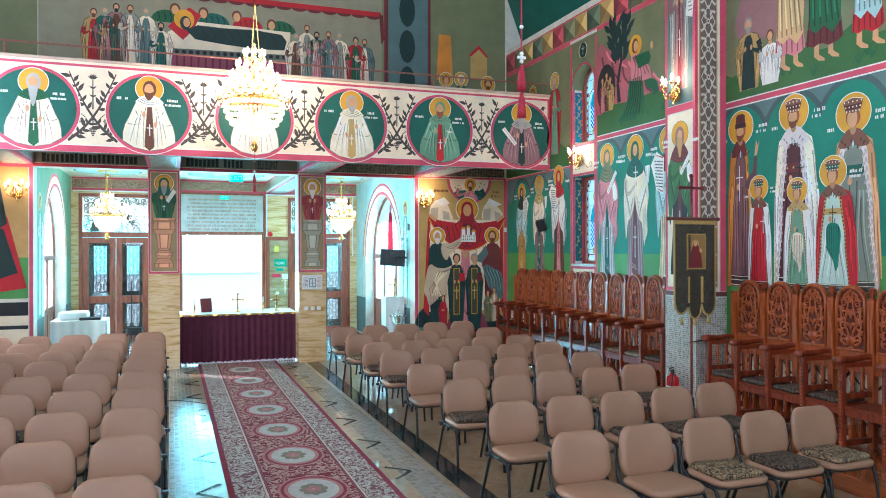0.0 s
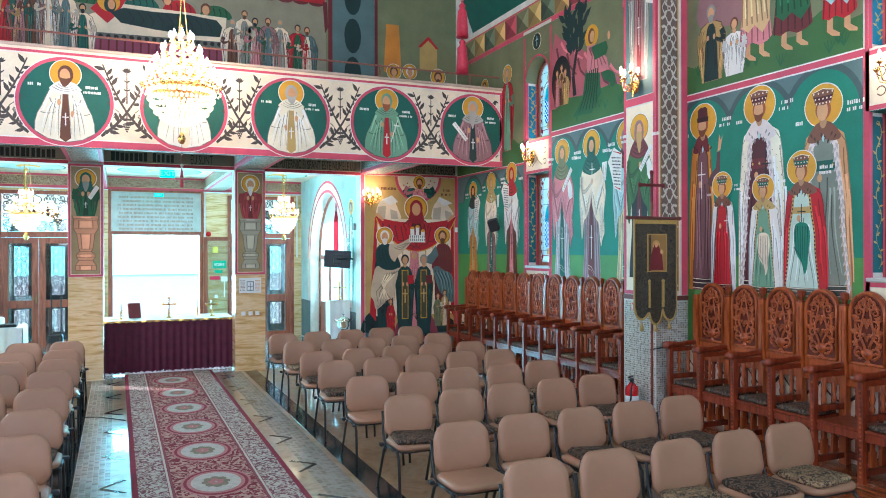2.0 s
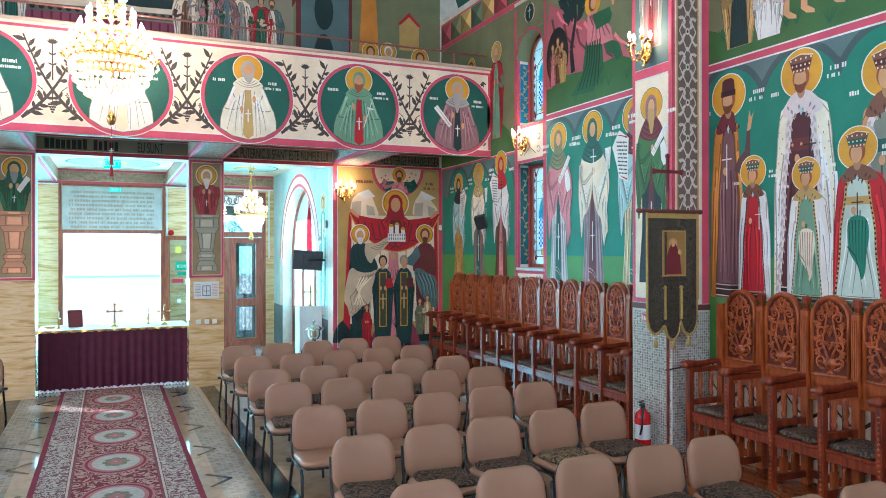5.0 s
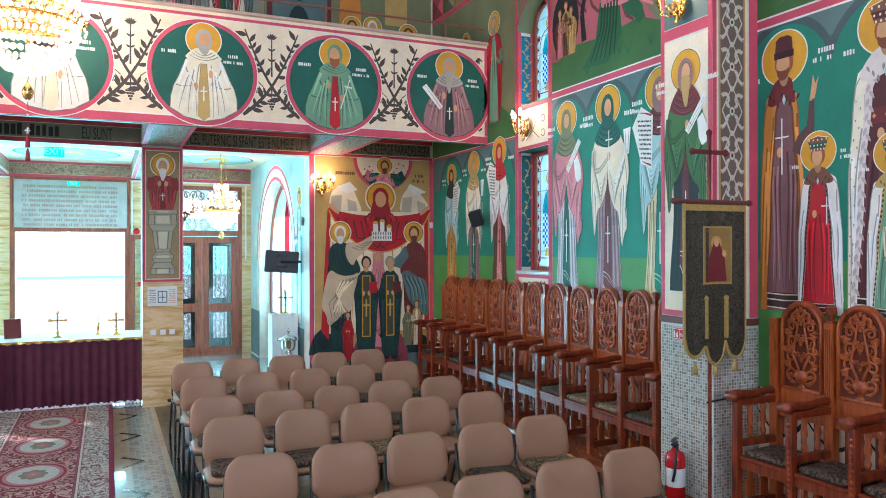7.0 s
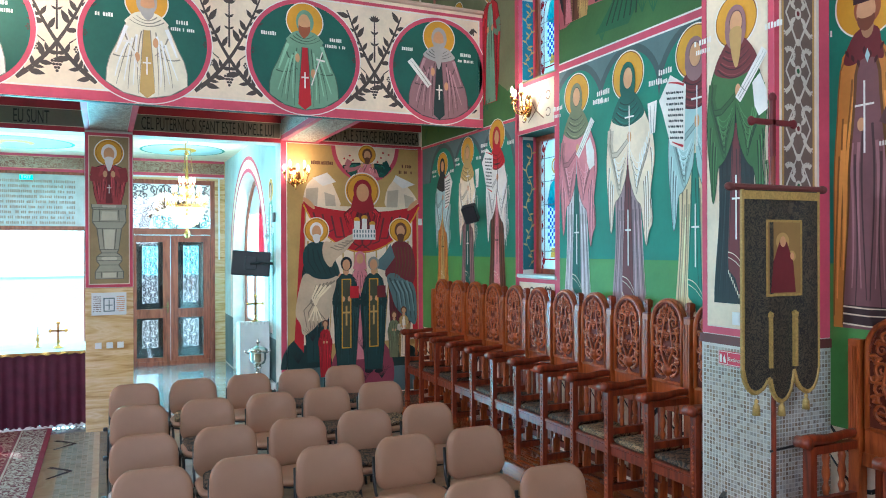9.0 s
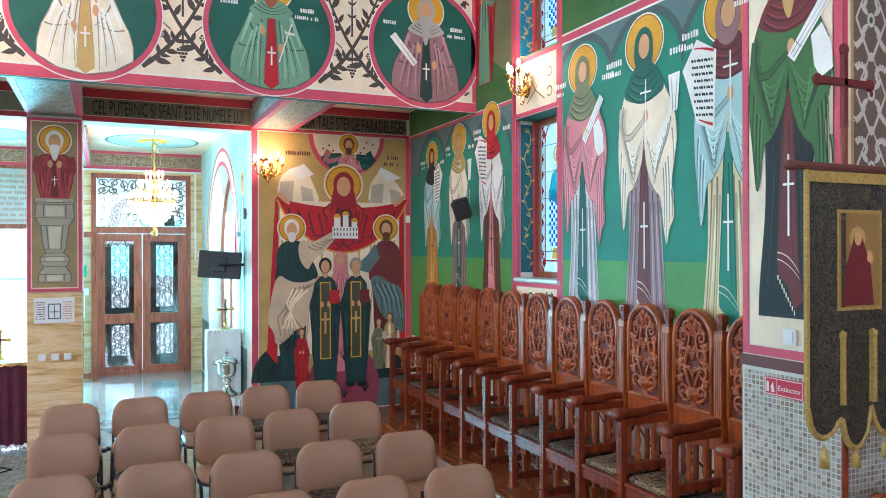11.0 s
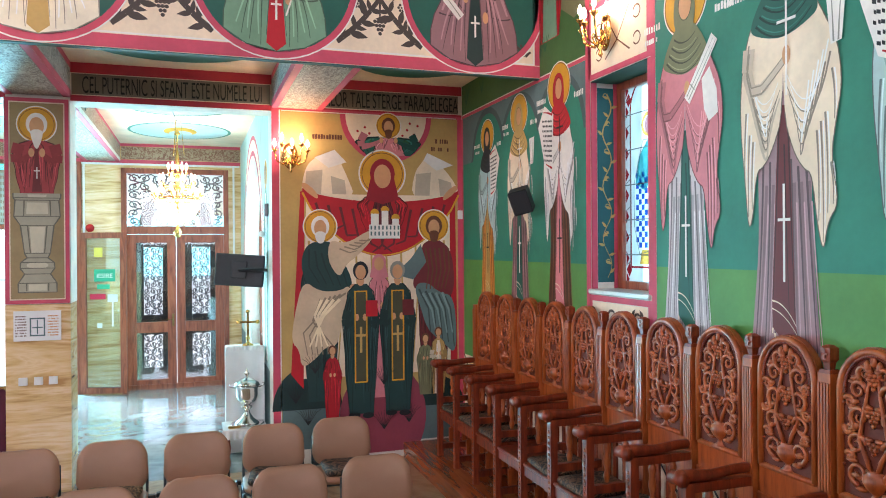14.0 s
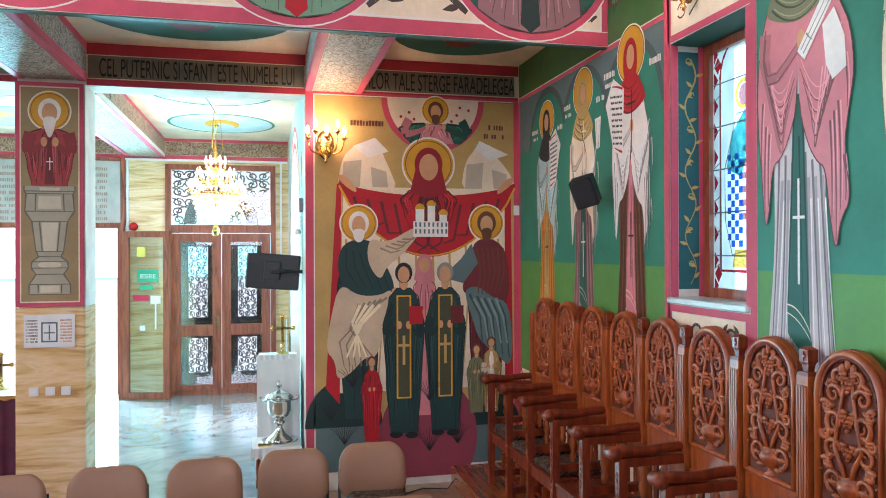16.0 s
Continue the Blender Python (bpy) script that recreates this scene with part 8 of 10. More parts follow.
def chandelier(at, R, tiers, tag, label, s=1.0, big=1.0):
    """Tiered gilt chandelier with candle bulbs, crystal bowl and drop."""
    root = tagged(new("chandelier"), label, "chandelier")
    part("stem", lathe(bmesh.new(), [(0.012, -0.15), (0.03, 0.0), (0.015, 0.1), (0.04, 0.3), (0.014, 0.45), (0.035, 0.62), (0.012, 0.8), (0.012, 1.0), (0.05, 1.02), (0.0, 1.1)], (0, 0, 0), 10), BRASS, root, smooth=True)
    for r, z, n in tiers:
        tier = part("tier_ring", tube(bmesh.new(), [(r * 0.86 * math.cos(a), r * 0.86 * math.sin(a), z - 0.04) for a in [2 * math.pi * i / 28 for i in range(28)]], 0.014 * s, 5, True), BRASS, root, smooth=True)
        cc = bmesh.new()
        for k in range(n):
            a = 2 * math.pi * (k + 0.5 * (n % 2)) / n
            c, q = math.cos(a), math.sin(a)
            bm = tube(bmesh.new(), [(c * 0.02, q * 0.02, z - 0.06), (c * r * 0.5, q * r * 0.5, z - 0.11), (c * r * 0.9, q * r * 0.9, z - 0.07), (c * r, q * r, z)], 0.008 * s, 4)
            lathe(bm, [(0.006, -0.02), (0.03 * s, 0.0), (0.01, 0.004), (0.011, 0.05)], (c * r, q * r, z), 8)
            part("arm", bm, BRASS, tier, smooth=True)
            part("candle_bulb", lathe(bmesh.new(), [(0.008, 0.05), (0.022 * s, 0.075), (0.016 * s, 0.105), (0.002, 0.15)], (c * r, q * r, z), 8), BULB, tier, smooth=True)
            for j in range(3):
                blob(cc, (c * r * (0.75 + 0.12 * j), q * r * (0.75 + 0.12 * j), z - 0.1 - 0.02 * (j % 2)), 0.014 * s, 1, 1, 1.6)
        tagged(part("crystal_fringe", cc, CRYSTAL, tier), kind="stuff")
    r0, z0, _ = tiers[0]
    bm = bmesh.new()
    for j in range(7):
        f = math.cos(j / 7 * math.pi / 2)
        zz = z0 - 0.1 - 0.42 * s * math.sin(j / 7 * math.pi / 2)
        m = max(6, int(44 * f))
        for k in range(m):
            a = 2 * math.pi * k / m
            blob(bm, (r0 * 0.84 * f * math.cos(a), r0 * 0.84 * f * math.sin(a), zz), 0.026 * s, 1, 1, 1.3)
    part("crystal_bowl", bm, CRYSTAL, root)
    bm = bmesh.new()
    for k in range(3):
        a = 2 * math.pi * k / 3
        tube(bm, [(0.1 * math.cos(a), 0.1 * math.sin(a), 0.7), (0.01, 0.0, 1.7)], 0.006, 4)
    tube(bm, [(0, 0, 1.0), (0, 0, 6.2 if r0 > 0.5 else 1.0)], 0.008, 5)
    part("chain", bm, BRASS, root)
    bm = lathe(bmesh.new(), [(0.02, -0.75), (0.045, -0.72), (0.06, -0.66), (0.03, -0.6), (0.008, -0.56)], (0, 0, 0 if r0 > 0.5 else 0.2), 10)
    part("bowl_finial", bm, BRASS, root, smooth=True)
    root.matrix_world = Matrix.Translation(at) @ Matrix.Scale(big, 4)
    return root


def tassel(at, length, root_label, size=0.45):
    root = tagged(new("cord_tassel"), root_label, "tassel")
    part("cord", tube(bmesh.new(), [(0, 0, 0), (0.004, 0, length * 0.5), (0, 0, length)], 0.006, 6), CORD, root)
    bm = bmesh.new()
    for z in (0.03, 0.06, 0.09, 0.3):
        blob(bm, (0, 0, z), 0.017, n=2)
    blob(bm, (0.025, 0, 0.06), 0.014, n=2)
    blob(bm, (-0.025, 0, 0.06), 0.014, n=2)
    part("beads", bm, PEARL, root, smooth=True)
    for z in (-0.05, -0.26):
        bm = lathe(bmesh.new(), [(0.006, 0.05), (0.02, 0.035), (0.014, 0.02), (0.026, 0.0), (0.034, -0.1), (0.036, -0.15), (0.0, -0.15)], (0, 0, z), 16)
        part("tassel_skirt", bm, CORD, root, smooth=True)
    root.matrix_world = Matrix.Translation(at) @ Matrix.Scale(size, 4)
    return root


chandelier((-5.29, -2.95, 4.1), 0.55, [(0.57, 0.12, 26), (0.48, 0.27, 20), (0.38, 0.42, 16), (0.28, 0.6, 12), (0.16, 0.8, 8)], "", "large lit gilt and crystal tiered chandelier", 1.15, 0.86)
lamp("chandelier_light", "POINT", Matrix.Translation((-5.29, -2.95, 4.5)), 85, (1.0, 0.8, 0.52), size=0.35)
t1 = tassel((-5.29, -2.95, 3.14), 0.5, "red cord tassel hanging below the chandelier", 0.6)
tassel((-5.24, -11.43, 2.72), 15.0, "long red cord with pearl beads and a double tassel")
for cx in (-2.85, -7.6):
    chandelier((cx, 2.5, 2.72), 0.3, [(0.36, 0.1, 14), (0.25, 0.27, 10), (0.13, 0.44, 6)], "", "small lit gilt chandelier in the porch", 0.8, 0.82)
    lamp("porch_light", "POINT", Matrix.Translation((cx, 2.5, 3.1)), 14, (1.0, 0.84, 0.6), size=0.2)


def exit_sign(at, w, h, text_h, rz=0, hang=0.3):
    root = tagged(part("exit_sign", abox(-w / 2, w / 2, -0.02, 0.02, 0, h, 0.004), SIGNGLOW), "lit green hanging exit sign", "exit sign", "exit signs")
    lettering("EXIT", Matrix(((1, 0, 0, 0), (0, 0, -1, -0.022), (0, 1, 0, h * 0.25), (0, 0, 0, 1))), text_h, WHITE, root)
    if hang:
        part("hanger", tube(bmesh.new(), [(0, 0, h), (0, 0, h + hang)], 0.005, 5), WHITEPL, root)
    root.matrix_world = pose(*at, 0, 0, rz)


exit_sign((-5.27, 0.42, 3.32), 0.24, 0.13, 0.12, 0, 0.27)
exit_sign((-5.2, 4.78, 3.28), 0.2, 0.08, 0.07, 0, 0)
for sx in (-6.0, -4.4):
    sp = tagged(part("emergency_lamp", abox(-0.14, 0.14, -0.05, 0.05, 0, 0.05, 0.012), WHITEPL), "slim white emergency light under the porch beam", "emergency light", "emergency lights")
    sp.matrix_world = pose(sx, 0.55, 3.5 if sx < -5 else 3.5, 12, 0, 20)
    part("bracket", tube(bmesh.new(), [(0, 0, 0.05), (0, 0, 0.23)], 0.008, 5), WHITEPL, sp)

# loudspeaker
sp = tagged(new("loudspeaker"), "small black wall loudspeaker on a bracket", "loudspeaker")
bm = abox(-0.12, 0.12, -0.11, 0.09, -0.15, 0.15, 0.012)
part("cabinet", bm, BLACKPL, sp)
part("grille", abox(-0.105, 0.105, -0.118, -0.111, -0.135, 0.135, 0.003), mat("speaker_mesh", (0.02, 0.02, 0.022), 0.6, 0.4, 200), sp)
part("bracket", tube(bmesh.new(), [(0, 0.09, 0), (0.03, 0.2, 0.0)], 0.012, 6), BLACKMETAL, sp)
sp.matrix_world = pose(-0.17, -1.86, 2.5, 22, -14, -40) @ Matrix.Scale(0.66, 4)
part("cable", tube(bmesh.new(), [(0.02, 0.12, 0.1), (0.1, 0.16, 0.35), (0.14, 0.17, 0.7)], 0.003, 4), BLACKPL, sp)
# thermostat, door sensor, switches
th = tagged(part("sensor", abox(-0.055, -0.005, -0.035, -0.008, 2.42, 2.51, 0.004), WHITEPL), "small white wall sensor on the mural edge", "sensor")
sw = tagged(part("light_switch", abox(-0.472, -0.461, -6.16, -6.08, 1.62, 1.70, 0.003), WHITEPL), "white light switch on the pier", "switch")
part("rocker", abox(-0.477, -0.473, -6.14, -6.10, 1.635, 1.685), WHITEPL, sw)
for k, x in enumerate((-4.075, -3.955, -3.84)):
    s = tagged(part("light_switch", abox(x - 0.035, x + 0.035, -0.086, -0.074, 0.955, 1.025, 0.003), WHITEPL), "white light switch on the onyx column", "switch", "column switches")
    part("rocker", abox(x - 0.022, x + 0.022, -0.091, -0.087, 0.965, 1.015), WHITEPL, s)
pl = tagged(part("evacuation_plan", abox(-4.145, -3.775, -0.082, -0.074, 1.34, 1.60), WHITEPL), "framed evacuation plan sheet on the onyx column", "plan sheet")
PF = Face((0, -0.083, 0), (1, 0, 0), (0, -1, 0))
PF.rects("plan_drawing", frame_rects(-4.02, -3.9, 1.38, 1.54, 0.012) + [(-4.0, -3.92, 1.45, 1.46), (-3.965, -3.955, 1.4, 1.52)], STEEL, pl, 1)
PF.rects("plan_text", [q for k in range(8) for q in bars(rng, -4.13, -4.04, 1.38 + 0.024 * k, 0.012)], BROWN, pl, 1)
PF.rects("plan_text", [q for k in range(8) for q in bars(rng, -3.88, -3.79, 1.38 + 0.024 * k, 0.012)], ORANGE, pl, 1)
# extinguisher sign
es = tagged(part("sign_plate", abox(-0.472, -0.4605, -6.2, -5.97, 1.362, 1.452), SIGNRED), "red and white fire extinguisher sign on the pier", "sign")
PW = Face((-0.473, 0, 0), (0, 1, 0), (-1, 0, 0))
PW.rects("sign_border", frame_rects(-6.196, -5.974, 1.366, 1.448, 0.004) + [(-6.048, -6.045, 1.372, 1.442)], WHITE, es, 1)
lettering("Extinctor", Matrix(((0, 0, -1, -0.477), (-1, 0, 0, -6.122), (0, 1, 0, 1.392), (0, 0, 0, 1))), 0.036, WHITE, es)
PW.polys("sign_pictogram", [[(-6.0, 1.378), (-5.984, 1.378), (-5.984, 1.422), (-5.992, 1.434), (-6.0, 1.422)]], WHITE, es, 2)
PW.polys("sign_pictogram", [[(-6.034, 1.378), (-6.014, 1.378), (-6.01, 1.405), (-6.024, 1.43)]], WHITE, es, 2)

# ---- seating ----


def rounded(bm, w, d, t, r, seg=5, bow=0.0):
    """Padded slab: rounded rectangle w by d in the xy plane, t thick, soft edges."""
    pts = []
    for cx, cy, a0 in ((w / 2 - r, d / 2 - r, 0), (-w / 2 + r, d / 2 - r, 90), (-w / 2 + r, -d / 2 + r, 180), (w / 2 - r, -d / 2 + r, 270)):
        pts += [(cx + r * math.cos(radians(a0 + 90 * i / seg)), cy + r * math.sin(radians(a0 + 90 * i / seg))) for i in range(seg + 1)]
    rings = []
    for inset, z in ((0.012, 0.0), (0.0, t * 0.35), (0.0, t * 0.65), (0.014, t * 0.93), (0.05, t)):
        rings.append([bm.verts.new((x * (1 - 2 * inset / w), y * (1 - 2 * inset / d), z + bow * (2 * x / w) ** 2)) for x, y in pts])
    n = len(pts)
    for a, b in zip(rings, rings[1:]):
        for k in range(n):
            bm.faces.new((a[k], a[(k + 1) % n], b[(k + 1) % n], b[k]))
    for rg, rev in ((rings[0], True), (rings[-1], False)):
        c = bm.verts.new((sum(v.co.x for v in rg) / n, sum(v.co.y for v in rg) / n, sum(v.co.z for v in rg) / n - (bow * 0.35)))
        for k in range(n):
            bm.faces.new((rg[(k + 1) % n], rg[k], c) if rev else (rg[k], rg[(k + 1) % n], c))
    return bm


def make_chair():
    c = tagged(new("chair"), "beige padded stacking chair on black steel legs", "chair", "nave chairs")
    bm = rounded(bmesh.new(), 0.448, 0.362, 0.045, 0.1, 8, 0.035)
    for v in bm.verts:
        k = 1.0 - 0.02 * (v.co.y / 0.15)
        v.co.x *= k
        v.co.y -= 0.03 * (v.co.x / 0.23) ** 2 * (1 if v.co.y > 0 else -0.3)
    bm.transform(pose(0, 0.0, 0.632, 81, 0, 0))
    part("backrest", bm, FABRIC, c, smooth=True)
    bm = rounded(bmesh.new(), 0.41, 0.31, 0.012, 0.09, 8, 0.035)
    bm.transform(pose(0, 0.014, 0.63, 81, 0, 0))
    part("back_shell", bm, BLACKPL, c, smooth=True)
    bm = rounded(bmesh.new(), 0.455, 0.42, 0.05, 0.1, 6)
    bm.transform(pose(0, -0.25, 0.425))
    part("seat", bm, FABRIC, c, smooth=True)
    bm = rounded(bmesh.new(), 0.455, 0.4, 0.014, 0.085, 6)
    bm.transform(pose(0, -0.25, 0.41))
    part("seat_shell", bm, BLACKPL, c, smooth=True)
    for s in (-1, 1):
        x = 0.225 * s
        part("leg", tube(bmesh.new(), [(x * 1.03, -0.47, 0.0), (x, -0.42, 0.36), (x, -0.39, 0.405), (x, -0.34, 0.412)], 0.0125, 8), BLACKMETAL, c, smooth=True)
        part("leg", tube(bmesh.new(), [(x * 1.03, 0.09, 0.0), (x, -0.06, 0.36), (x, -0.1, 0.405), (x, -0.16, 0.412)], 0.0125, 8), BLACKMETAL, c, smooth=True)
        part("side_rail", tube(bmesh.new(), [(x, -0.36, 0.412), (x, -0.14, 0.412)], 0.012, 8), BLACKMETAL, c, smooth=True)
        part("back_upright", tube(bmesh.new(), [(x * 0.97, -0.12, 0.412), (x * 0.97, -0.05, 0.44), (x * 0.97, -0.02, 0.5), (x * 0.95, 0.012, 0.68)], 0.011, 8, flat=0.7), BLACKMETAL, c, smooth=True)
        part("link_clip", abox(x - 0.012, x + 0.05 * s, -0.11, -0.06, 0.40, 0.43, 0.006), BLACKPL, c)
    part("cross_bar", tube(bmesh.new(), [(-0.22, -0.3, 0.405), (0.22, -0.3, 0.405)], 0.01, 6), BLACKMETAL, c)
    return c


def cushion(m, material, label):
    bm = rounded(bmesh.new(), 0.38, 0.36, 0.045, 0.05, 4)
    g = random.Random(int(abs(m.translation.x * 91 + m.translation.y * 37)))
    for v in bm.verts:
        v.co.z += 0.008 * math.sin(v.co.x * 19 + g.random()) * math.cos(v.co.y * 15)
    ob = tagged(part("seat_cushion", bm, material, None, smooth=True), label, "cushion", "seat cushions")
    ob.matrix_world = m
    return ob


chair0 = make_chair()
COLX = (-3.75, -3.21, -2.665, -2.12, -1.59)
ROWS = ((-1.79, 0.06), (-2.86, 0.04), (-3.93, 0.03), (-4.81, 0.025), (-5.97, 0.055), (-7.04, 0.055), (-8.16, 0.027), (-9.26, 0.02))
first = True
g = random.Random(11)
for ry, slant in ROWS:
    for k, cx in enumerate(COLX):
        m = pose(cx + g.uniform(-0.015, 0.015), ry + slant * k + g.uniform(-0.012, 0.012), 0, 0, 0, g.uniform(-1.6, 1.6))
        if first:
            chair0.matrix_world, first = m, False
        else:
            copy_thing(chair0, m)
        if g.random() < 0.6:
            cushion(m @ pose(g.uniform(-0.02, 0.02), -0.26, 0.47, 0, 0, g.uniform(-9, 9)), CUSHION if g.random() < 0.75 else CUSHION_B, "thin dark patterned cushion lying on a chair seat")
for ry in (-1.5, -2.45, -3.4, -4.33, -5.4, -6.4, -7.32, -8.28, -9.25):
    for cx in (-6.70, -7.22, -7.74, -8.26, -8.78, -9.3):
        m = pose(cx + g.uniform(-0.015, 0.015), ry + g.uniform(-0.02, 0.02), 0, 0, 0, g.uniform(-1.6, 1.6))
        copy_thing(chair0, m)
        if g.random() < 0.2:
            cushion(m @ pose(0, -0.26, 0.47, 0, 0, g.uniform(-9, 9)), CUSHION, "thin dark patterned cushion lying on a chair seat")


def spiral(cx, cz, r, turns, a0, s, y, n=14):
    return [(cx + r * (1 - 0.8 * i / n) * math.cos(a0 + s * turns * 2 * math.pi * i / n), y, cz + r * (1 - 0.8 * i / n) * math.sin(a0 + s * turns * 2 * math.pi * i / n)) for i in range(n + 1)]


def make_stall():
    """Carved choir stall, back at y=0 and seat towards -y; width 0.47 between post centres."""
    st = tagged(new("choir_stall"), "varnished carved wooden choir stall with arched back", "choir stall", "choir stalls")
    hw, r = 0.165, 0.165
    # arched back board
    bm = bmesh.new()
    n = 16
    out = [(-hw - 0.02, 0.78)] + [(-(hw + 0.02) * math.cos(math.pi * i / n), 1.36 + 0.2 * math.sin(math.pi * i / n)) for i in range(n + 1)] + [(hw + 0.02, 0.78)]
    f0 = bm.faces.new([bm.verts.new((x, -0.045, z)) for x, z in out])
    ret = bmesh.ops.extrude_face_region(bm, geom=[f0])
    bmesh.ops.translate(bm, verts=[e for e in ret["geom"] if isinstance(e, bmesh.types.BMVert)], vec=(0, 0.035, 0))
    bmesh.ops.recalc_face_normals(bm, faces=bm.faces[:])
    back = part("back_panel", bm, WOOD_PALE, st)
    bm = bmesh.new()
    edge = [(-hw, -0.05, 0.92)] + [(-hw * math.cos(math.pi * i / n), -0.05, 1.36 + 0.18 * math.sin(math.pi * i / n)) for i in range(n + 1)] + [(hw, -0.05, 0.92)]
    tube(bm, edge + [], 0.017, 6)
    tube(bm, [(-hw, -0.05, 0.92), (hw, -0.05, 0.92)], 0.015, 6)
    part("moulding", bm, WOOD_PALE, back, smooth=True)
    # dark sheet behind the carving, its colour standing in for relief shade
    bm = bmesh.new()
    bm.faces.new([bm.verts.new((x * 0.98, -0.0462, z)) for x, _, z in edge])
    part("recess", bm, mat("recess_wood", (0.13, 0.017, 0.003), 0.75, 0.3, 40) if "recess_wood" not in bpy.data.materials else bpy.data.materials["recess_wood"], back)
    bm = bmesh.new()
    for k in range(0, 60):
        t = k / 59 * (len(edge) - 1)
        i = min(int(t), len(edge) - 2)
        p = Vector(edge[i]).lerp(Vector(edge[i + 1]), t - i)
        blob(bm, (p.x * 0.87, p.y - 0.004, 0.925 + (p.z - 0.92) * 0.965), 0.0085, 1, 0.9, 1)
    tagged(part("bead_border", bm, WOOD, back, smooth=True), kind="stuff")
    # carved scrolls, grapes and vase
    bm = bmesh.new()
    for s in (-1, 1):
        for cx, cz, rr, a0, d in ((0.075, 1.03, 0.05, -1.6, 1), (0.085, 1.15, 0.048, 3.0, -1), (0.07, 1.265, 0.05, -1.4, 1), (0.075, 1.375, 0.042, 3.2, -1), (0.045, 1.45, 0.034, -1.2, 1), (0.115, 1.09, 0.025, 0.5, 1), (0.12, 1.21, 0.026, 0.4, -1), (0.118, 1.32, 0.025, 0.5, 1)):
            tube(bm, [(s * x, y, z) for x, y, z in spiral(cx, cz, rr, 1.35, a0, d, -0.052)], [0.0125 - 0.0006 * i for i in range(15)], 5)
        tube(bm, [(s * 0.012, -0.05, 1.04), (s * 0.034, -0.056, 1.1), (s * 0.07, -0.054, 1.17), (s * 0.05, -0.056, 1.27), (s * 0.03, -0.054, 1.36), (s * 0.015, -0.05, 1.49)], [0.011, 0.011, 0.01, 0.009, 0.008, 0.006], 5)
        for z, q in ((1.1, 0.5), (1.2, 0.9), (1.3, 0.5), (1.4, 0.9)):
            for k in range(4):
                a0 = q + 0.45 * (k - 1.5)
                blob(bm, (s * (0.075 + 0.03 * math.cos(a0)), -0.053, z + 0.03 * math.sin(a0)), 0.02, 1.1 - 0.2 * (k % 2), 0.5, 0.5)
        for z in (0.97, 1.02, 1.08):
            blob(bm, (s * (0.062 + 0.4 * (z - 0.97)), -0.052, z), 0.022, 1.5, 0.5, 0.6)
    for zc, rows_ in ((1.12, 3), (1.25, 4), (1.4, 4)):
        for row in range(rows_):
            for c in range(rows_ - row):
                blob(bm, (0.02 * (c - (rows_ - row - 1) / 2), -0.055, zc + 0.045 - 0.018 * row), 0.0115)
        for e in (-1, 1):
            blob(bm, (e * 0.026, -0.053, zc + 0.062), 0.018, 1.4, 0.5, 0.7)
    for e in (-1, 0, 1):
        blob(bm, (e * 0.03, -0.053, 1.5 - 0.02 * abs(e)), 0.022, 0.8, 0.5, 1.3)
    lathe(bm, [(0.042, 0.0), (0.026, 0.012), (0.018, 0.028), (0.04, 0.05), (0.058, 0.08), (0.05, 0.105), (0.036, 0.115), (0.046, 0.125)], (0, -0.035, 0.932), 12)
    part("carving", bm, WOOD_PALE, back, "deeply carved vine scrolls with grapes and a vase", smooth=True)
    # post with fluting and stepped finial, on one side
    bm = bmesh.new()
    box(bm, 0.2, 0.268, -0.07, -0.005, 0.0, 1.42)
    for k in range(4):
        box(bm, 0.205 + 0.016 * k, 0.215 + 0.016 * k, -0.077, -0.0705, 0.86, 1.38)
    post = part("post", bm, WOOD_PALE, st)
    bm = bmesh.new()
    for a0, a1, z0, z1 in ((0.034, 0.03, 1.42, 1.436), (0.016, 0.02, 1.436, 1.466), (0.02, 0.027, 1.466, 1.478), (0.028, 0.028, 1.478, 1.53), (0.028, 0.012, 1.53, 1.542)):
        lathe(bm, [(a0 * 1.3, z0), (a1 * 1.3, z1)], (0.234, -0.037, 0), 4)
    bmesh.ops.rotate(bm, verts=bm.verts[:], cent=(0.234, -0.037, 0), matrix=Matrix.Rotation(radians(45), 3, "Z"))
    for r0 in ((-0.004, 0.004, 1.484, 1.524), (-0.017, 0.017, 1.5, 1.508)):
        box(bm, 0.234 + r0[0], 0.234 + r0[1], -0.069, -0.062, r0[2], r0[3])
    part("finial", bm, WOOD, post)
    # lower slats
    for k in range(3):
        bm = bmesh.new()
        x = -0.11 + 0.11 * k
        box(bm, x - 0.019, x + 0.019, -0.035, -0.02, 0.06, 0.78)
        part("back_slat", bm, WOOD, st)
    part("back_rail", abox(-0.199, 0.199, -0.05, -0.012, 0.70, 0.78, 0.004), WOOD_PALE, st)
    part("lower_rail", abox(-0.199, 0.199, -0.05, -0.012, 0.06, 0.12, 0.004), WOOD, st)
    part("seat", abox(-0.2, 0.2, -0.44, -0.05, 0.42, 0.445, 0.006), WOOD, st)
    part("seat_apron", abox(-0.2, 0.2, -0.43, -0.405, 0.35, 0.419, 0.004), WOOD, st)
    # arm with rolled front, turned spindles and twisted front leg, on the same side as the post
    bm = bmesh.new()
    pts = [(0.234, -0.02, 0.885), (0.234, -0.15, 0.885), (0.234, -0.3, 0.87), (0.234, -0.42, 0.88), (0.234, -0.47, 0.88), (0.234, -0.49, 0.86)]
    tube(bm, pts, [0.03, 0.032, 0.034, 0.038, 0.04, 0.034], 8, flat=0.8)
    lathe(bm, [(0.0, -0.045), (0.034, -0.043), (0.03, 0), (0.034, 0.043), (0.0, 0.045)], (0.234, -0.475, 0.87), 12, "x")
